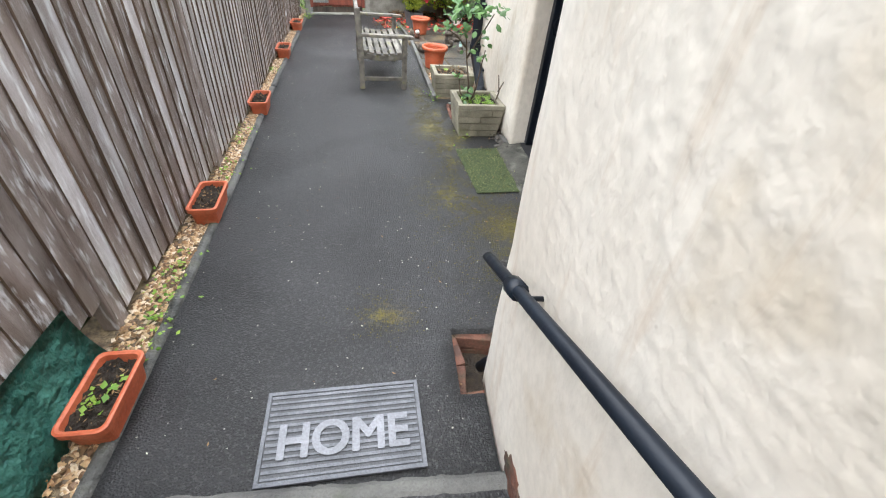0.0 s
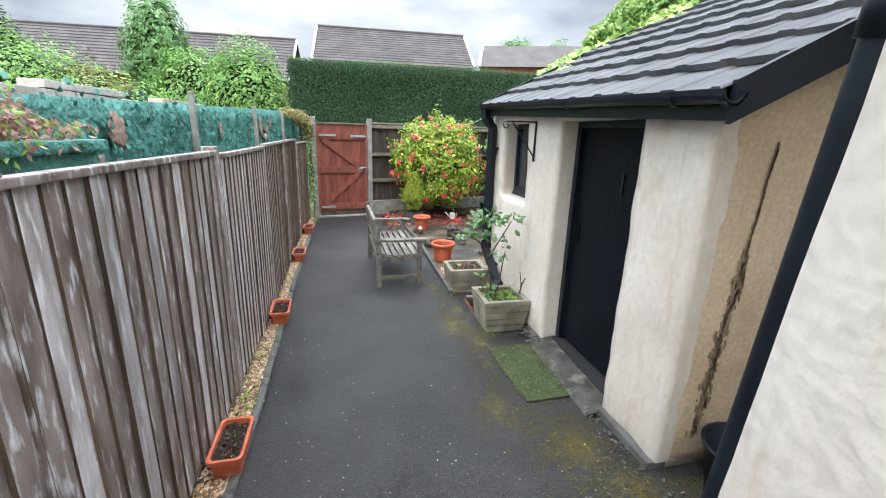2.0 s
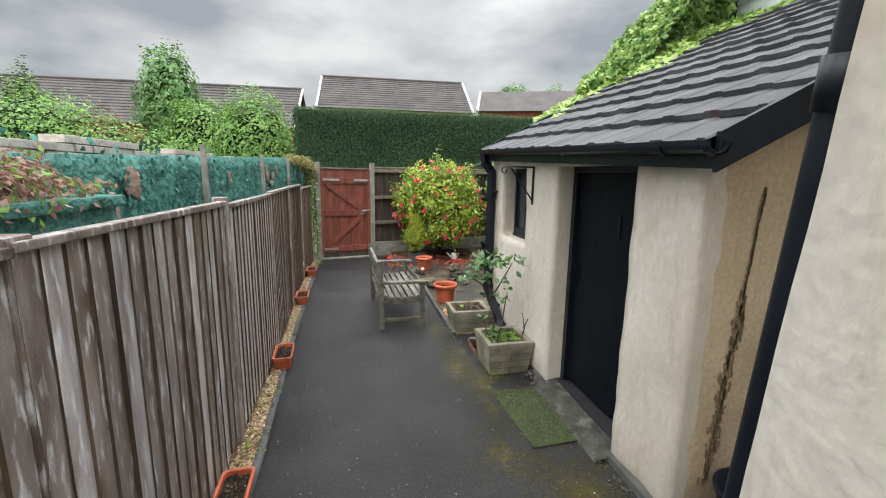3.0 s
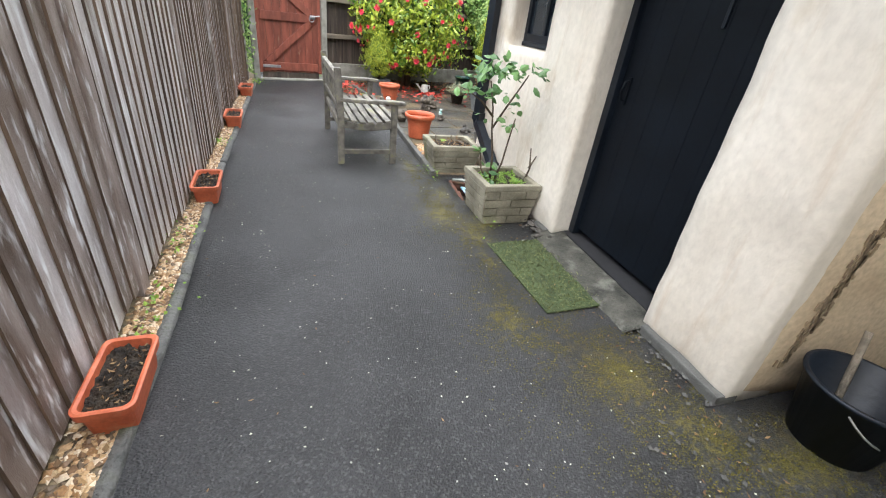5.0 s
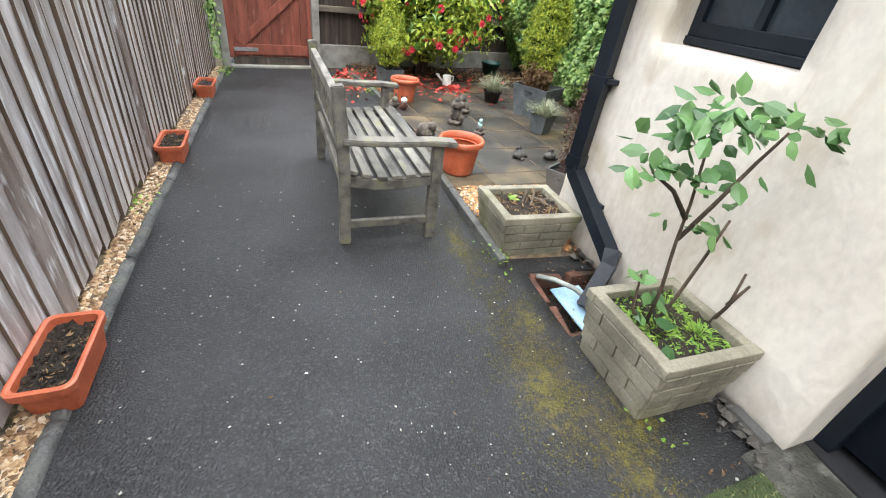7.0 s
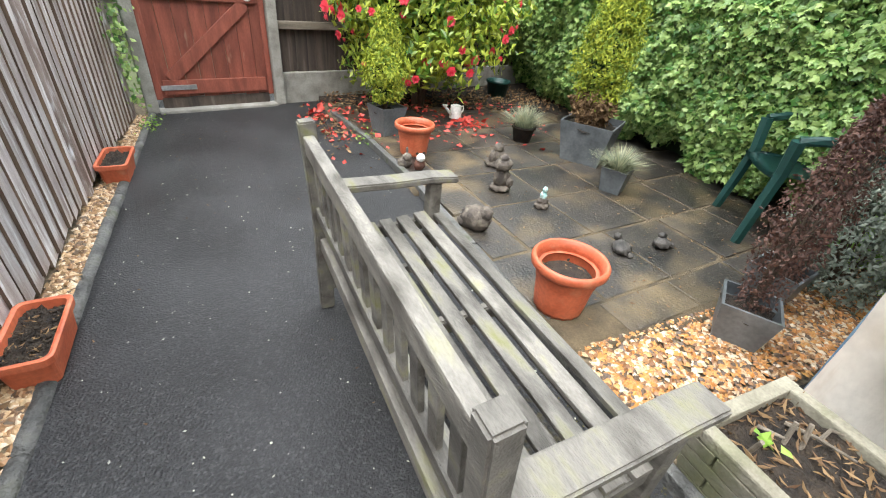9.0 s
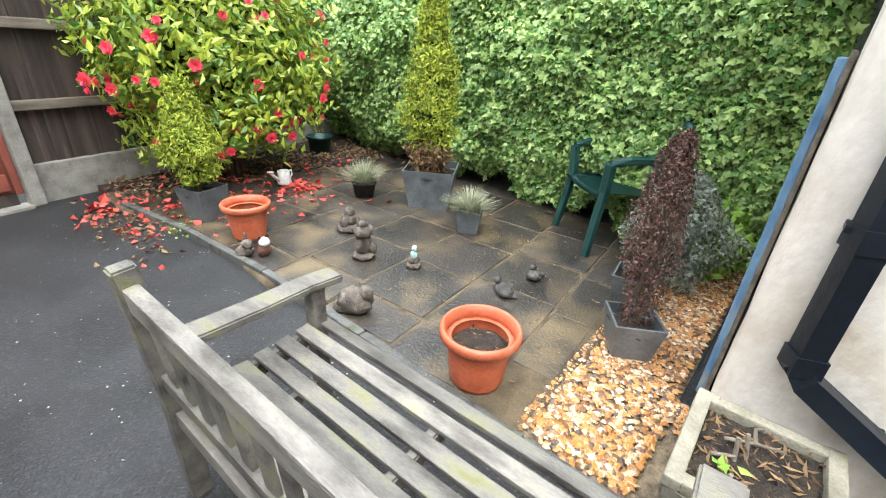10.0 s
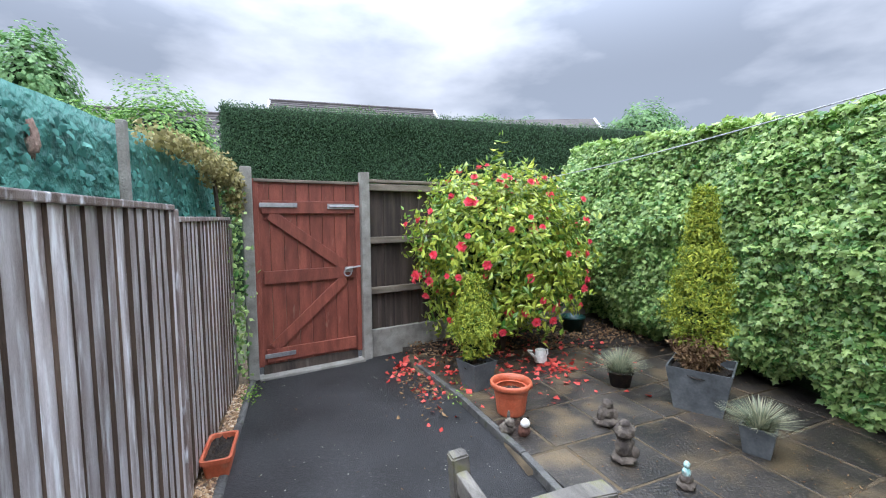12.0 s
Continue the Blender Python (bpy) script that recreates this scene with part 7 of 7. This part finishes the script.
# creeper at the end of the green wall and sedum on the ledge
creeper = thing("creeper", (-0.88, 10.35, 0), 0, "yellowing creeper over the end of the green wall", "creeper")
part("stems", tube(bmesh.new(), [(0.05, 0.1, 0.0), (0.08, 0.12, 1.0), (0.03, 0.05, 2.0)], 0.02, 6), BARK, creeper)
for j, (c, radii, k) in enumerate((((-0.02, -0.55, 2.14), (0.13, 0.75, 0.09), 900), ((0.05, 0.1, 2.05), (0.15, 0.3, 0.16), 900), ((0.16, 0.22, 1.86), (0.08, 0.13, 0.24), 700))):
    p, d = blob_points(k, c, radii, 4 + j, 0.7, 0.5)
    leaves("foliage", p, d + np.array((0.3, 0, 0.3)), 0.038, CREEPER, creeper, 0.75, 0.7, 0.2, 41 + 10 * j)
p = np.stack([r.normal(0.14, 0.05, 500), r.normal(0.25, 0.12, 500), r.uniform(0.1, 1.9, 500)], 1)
leaves("hanging_foliage", p, np.tile((0.5, -0.8, 0.2), (500, 1)), 0.05, IVY, creeper, 0.7, 0.6, 0.2, 42)
ledge = thing("wall_trough", (-0.83, 2.75, 0), 0, "green-painted trough on the boundary wall filled with sedum", "planter")
part("trough_body", box(bmesh.new(), (0.3, 1.5, 0.22), (0, 0, 1.62), bevel=0.015), GREEN_PAINT, ledge)
part("trough_lip", box(bmesh.new(), (0.36, 1.56, 0.05), (0.0, 0, 1.745), bevel=0.012), GREEN_PAINT, ledge)
part("support", box(bmesh.new(), (0.2, 1.3, 1.55), (0, 0, 0.775), bevel=0.01), GREEN_PAINT, ledge)
p, d = blob_points(3000, (0.0, 0.1, 1.8), (0.2, 0.65, 0.16), 12, 0.6, 0.5, 3.0)
leaves("sedum", p, d + np.array((0, 0, 0.6)), 0.032, SEDUM, ledge, 0.6, 0.6, 0.2, 43, "pink and green sedum")
p, d = blob_points(900, (0.0, 0.1, 1.8), (0.21, 0.66, 0.17), 12, 0.5, 0.5, 3.0)
leaves("sedum_green", p, d + np.array((0, 0, 0.6)), 0.03, WEED, ledge, 0.6, 0.6, 0.2, 44, "fresh green sedum shoots")

scatter("leaf_litter", 170, lambda q: (1.68 + q.uniform(-0.18, 0.18), 6.23 + q.uniform(-0.17, 0.17), 0.245 + q.uniform(0, 0.02)), 0.045, LITTER, 61, "dry leaves and stalks on the planter soil", "leaf litter", 0.22, 0.5)
scatter("moss", 700, lambda q: (1.775 + q.uniform(-0.2, 0.2), 5.13 + q.uniform(-0.18, 0.18), 0.285 + q.uniform(0, 0.012)), 0.025, WEED, 62, "green moss covering the planter soil", "moss", 0.5, 0.5)


def rubble_place(q):
    while True:
        y = q.uniform(2.2, 5.0)
        x = 2.05 - abs(q.normal(0, 0.05))
        if y < 3.1 and x > 1.4:
            x = q.uniform(1.5, 2.2)
        if not in_pit(x, y) and not 3.75 < y < 4.58:
            return (x, y, 0.012)


pebbles("rubble", 46, lambda q: (2.02 - abs(q.normal(0, 0.07)), q.choice((4.72, 4.85, 5.0, 5.35, 5.95)) + q.normal(0, 0.07), 0.03), 0.032, DARK_STONE, 72, label="lumps of broken stone at the foot of the wall", category="rubble")
pebbles("rubble", 130, rubble_place, 0.014, STEP, 71, label="broken bits of mortar along the wall foot", category="rubble")


def moss_place(q):
    spots = ((1.75, 3.35, 0.22, 0.3), (1.95, 2.85, 0.3, 0.2), (1.4, 3.75, 0.16, 0.25), (1.45, 4.6, 0.1, 0.35), (1.35, 5.2, 0.14, 0.35), (1.3, 6.1, 0.1, 0.3), (2.3, 2.6, 0.4, 0.2), (0.85, 2.55, 0.12, 0.1))
    while True:
        cx, cy, rx, ry = spots[q.choice(8, p=(0.22, 0.2, 0.12, 0.1, 0.16, 0.08, 0.1, 0.02))]
        x, y = q.normal(cx, rx), q.normal(cy, ry)
        if (x < 2.05 or y < 3.05) and not in_pit(x, y) and not (x > 1.26 and y < 1.95) and noise.noise(Vector((x * 9, y * 9, 0))) + 0.6 * noise.noise(Vector((x * 31, y * 31, 0))) > -0.05:
            return (x, y, 0.006)


scatter("moss", 19000, moss_place, 0.0075, MOSS, 81, "yellow-green moss growing over the damp asphalt", "moss", 0.7, 0.5)

# ---- beyond the garden ----
hedge = thing("hedge", label="tall dark clipped conifer hedge behind the back fence", category="hedge")
# solid hedge core, with the shade behind its leaves put into the colour
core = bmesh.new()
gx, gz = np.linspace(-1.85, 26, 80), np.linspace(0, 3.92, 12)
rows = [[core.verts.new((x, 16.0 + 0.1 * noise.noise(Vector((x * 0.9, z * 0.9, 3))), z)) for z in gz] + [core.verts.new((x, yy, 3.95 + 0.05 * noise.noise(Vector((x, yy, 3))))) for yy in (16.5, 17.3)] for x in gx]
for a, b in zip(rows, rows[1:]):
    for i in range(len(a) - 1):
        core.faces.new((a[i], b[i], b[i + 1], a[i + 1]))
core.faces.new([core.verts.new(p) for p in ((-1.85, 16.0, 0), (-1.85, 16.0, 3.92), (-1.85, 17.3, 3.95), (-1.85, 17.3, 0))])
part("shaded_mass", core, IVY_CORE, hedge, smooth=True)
r = np.random.default_rng(51)
k = 130000
x = -1.9 + 28 * r.uniform(0, 1, k) ** 1.35
z = r.uniform(1.2, 3.98, k)
y = 15.97 + 0.12 * np.array([noise.noise(Vector((a * 0.9, b * 0.9, 3))) for a, b in zip(x, z)]) - r.uniform(0, 0.07, k)
leaves("hedge_foliage", np.stack([x, y, z], 1), np.tile((0, -1.0, 0.4), (k, 1)), 0.052, HEDGE, hedge, 0.36, 0.7, 0.2, 52)
k = 14000
x, y = -1.9 + 28 * r.uniform(0, 1, k) ** 1.35, r.uniform(15.95, 17.2, k)
z = 3.97 + r.uniform(-0.04, 0.1, k) + 0.05 * np.sin(x * 1.9)
leaves("hedge_top_growth", np.stack([x, y, z], 1), np.tile((0, -0.2, 1.0), (k, 1)), 0.06, HEDGE_TOP, hedge, 0.3, 0.8, 0.2, 53)
k = 3000
y, z = r.uniform(16.0, 17.3, k), r.uniform(1.2, 4.0, k)
leaves("hedge_end_foliage", np.stack([np.full(k, -1.9) - r.uniform(0, 0.07, k), y, z], 1), np.tile((-1.0, 0, 0.3), (k, 1)), 0.11, HEDGE, hedge, 0.3, 0.7, 0.2, 54)


def bush(name, at, radii, k, size, mat, seed, label, trunk=0.0, lump=0.3):
    t = thing(name, at, 0, label, "tree" if trunk else "bush")
    limbs = bmesh.new()
    q = random.Random(seed)
    h = radii[2] * 2
    base = trunk
    for i in range(6):
        a = q.uniform(0, 6.28)
        tube(limbs, [(0, 0, -0.05), (0.05 * math.cos(a), 0.05 * math.sin(a), base + 0.3 * radii[2]), (radii[0] * 0.4 * math.cos(a), radii[1] * 0.4 * math.sin(a), base + radii[2]), (radii[0] * 0.7 * math.cos(a), radii[1] * 0.7 * math.sin(a), base + radii[2] * q.uniform(1.2, 1.6))], 0.09 if trunk else 0.05, 6, taper=0.2)
    part("trunk", limbs, BARK, t, smooth=True)
    # near-black core in place of the shade within the crown
    part("inner_foliage", lump_mesh((0, 0, base + radii[2]), [v * 0.66 for v in radii], seed, 4, 0.4), IVY_CORE, t, smooth=True)
    p, d = blob_points(round(k * 1.7), (0, 0, base + radii[2]), radii, seed, 0.4, lump, 3.0)
    leaves("crown", p, d + np.array((0, 0, 0.3)), size * 0.74, mat, t, 0.6, 0.6, 0.25, seed)
    return t


bush("tree", (-7.5, 20.7, 0), (1.15, 1.15, 2.3), 4300, 0.24, TREE_LEAF, 61, "young leafy green tree in the next garden", 2.1, 0.45)
bush("bush", (-3.7, 18.2, 0), (1.6, 1.2, 2.4), 8000, 0.16, SHRUB, 62, "dense bright green ivy-covered bush beyond the wall", 0.0, 0.25)
bush("bush", (-5.6, 19.0, 0), (1.7, 1.2, 2.35), 6500, 0.17, SHRUB, 63, "rounded green bush beyond the wall", 0.0, 0.25)
bush("bush", (-11.0, 18.0, 0), (3.4, 1.6, 2.3), 9000, 0.17, SHRUB, 64, "broad bright green bush beyond the wall", 0.0, 0.3)
bush("bush", (-15.0, 17.0, 0), (2.8, 1.6, 2.05), 6000, 0.17, SHRUB, 65, "broad green bush beyond the wall", 0.0, 0.3)
bush("bush", (-8.0, 17.0, 0), (1.0, 0.8, 1.95), 2200, 0.12, LITTER, 66, "dry brown twiggy bush beyond the wall", 0.0, 0.4)
bush("bush", (-6.9, 15.5, 0), (3.0, 1.0, 1.6), 6000, 0.14, SHRUB, 67, "low green bush behind the white brick wall", 0.0, 0.3)
bush("tree", (-13.5, 22.0, 0), (0.8, 0.8, 2.7), 2600, 0.2, HEDGE_TOP, 68, "narrow dark conifer beyond the wall", 0.6, 0.35)
bush("tree", (20.0, 29.0, 0), (2.6, 2.2, 2.6), 5500, 0.3, TREE_LEAF, 71, "rounded tree beyond the hedge", 3.4, 0.35)
bush("tree", (14.2, 42.0, 0), (2.2, 2.0, 2.6), 3600, 0.38, TREE_LEAF, 72, "far rounded tree behind the roofs", 5.4, 0.35)
bush("tree", (18.5, 43.0, 0), (2.4, 2.0, 2.4), 3600, 0.38, TREE_LEAF, 73, "far rounded tree behind the roofs", 5.8, 0.35)
bush("tree", (33.0, 30.0, 0), (2.4, 2.0, 2.2), 3000, 0.35, TREE_LEAF, 74, "far tree beyond the ivy", 3.2, 0.35)


def far_house(x0, x1, y, eave, ridge, depth, label, gable=False):
    t = thing("house", (0, 0, 0), 0, label, "house")
    part("wall", boxes(((x1 - x0 - 0.8, depth - 0.8, eave), ((x0 + x1) / 2, y + depth / 2, eave / 2))), BRICK_FAR, t)
    bm = bmesh.new()
    ym = y + depth / 2
    v = [bm.verts.new(p) for p in ((x0, y, eave), (x1, y, eave), (x1, y + depth, eave), (x0, y + depth, eave), (x0, ym, ridge), (x1, ym, ridge))]
    for q in ((0, 1, 5, 4), (2, 3, 4, 5), (3, 2, 1, 0)):
        bm.faces.new([v[i] for i in q])
    part("roof", bm, ROOF_FAR, t)
    for x in (x0 + 0.4, x1 - 0.4):
        bm = bmesh.new()
        v = [bm.verts.new(p) for p in ((x, y + 0.4, eave - 0.05), (x, y + depth - 0.4, eave - 0.05), (x, ym, ridge - 0.35))]
        bm.faces.new(v)
        part("gable", bm, BRICK_FAR, t)
    for s in (0, 1):
        part("verge_board", tube(bmesh.new(), [((x0, x1)[s], y, eave), ((x0, x1)[s], ym, ridge)], 0.1, 4), WHITE, t)
    # courses of tiles show as fine lines
    rows = bmesh.new()
    for k in range(1, 14):
        u = k / 14
        box(rows, (x1 - x0, 0.05, 0.03), ((x0 + x1) / 2, y + u * depth / 2, eave + u * (ridge - eave) + 0.015))
    tagged(part("roof_tiling", rows, ROOF_FAR, t), kind="stuff")
    part("ridge_tiles", tube(bmesh.new(), [(x0, ym, ridge), (x1, ym, ridge)], 0.12, 6), ROOF_FAR, t)
    return t


far_house(-34, -4.4, 31.0, 4.8, 7.95, 8.0, "long brown-tiled bungalow roof in the distance")
far_house(-3.0, 7.6, 31.0, 6.2, 8.95, 8.0, "brown-tiled house behind the hedge")
t = thing("house", (14.0, 34.0, 0), 72, "red-brick house with a brown tiled gable roof", "house")
bm = bmesh.new()
v = [bm.verts.new(p) for p in ((-3.0, -5, 6.6), (3.0, -5, 6.6), (3.0, 5, 6.6), (-3.0, 5, 6.6), (0, -5, 8.5), (0, 5, 8.5))]
for q in ((0, 3, 5, 4), (2, 1, 4, 5), (0, 1, 2, 3)):
    bm.faces.new([v[i] for i in q])
part("roof", bm, ROOF_FAR, t)
part("wall", boxes(((5.4, 9.6, 6.6), (0, 0, 3.3))), BRICK_FAR, t)
for y in (-4.8, 4.8):
    bm = bmesh.new()
    bm.faces.new([bm.verts.new(p) for p in ((-2.7, y, 6.6), (2.7, y, 6.6), (0, y, 8.3))])
    part("gable", bm, BRICK_FAR, t)
for x in (-3.0, 3.0):
    for y in (-5, 5):
        part("verge_board", tube(bmesh.new(), [(x, y, 6.6), (0, y, 8.5)], 0.1, 4), WHITE, t)
pole = thing("telegraph_pole", (14.2, 12.0, 0), 0, "weathered wooden telegraph pole beyond the ivy", "telegraph pole")
part("pole", tube(bmesh.new(), [(0, 0, 0), (0, 0, 8.8)], 0.13, 12, taper=0.75), POLE, pole, smooth=True)
part("pole_cap", tube(bmesh.new(), [(0, 0, 8.8), (0, 0, 8.9)], 0.12, 12), BLACK, pole)
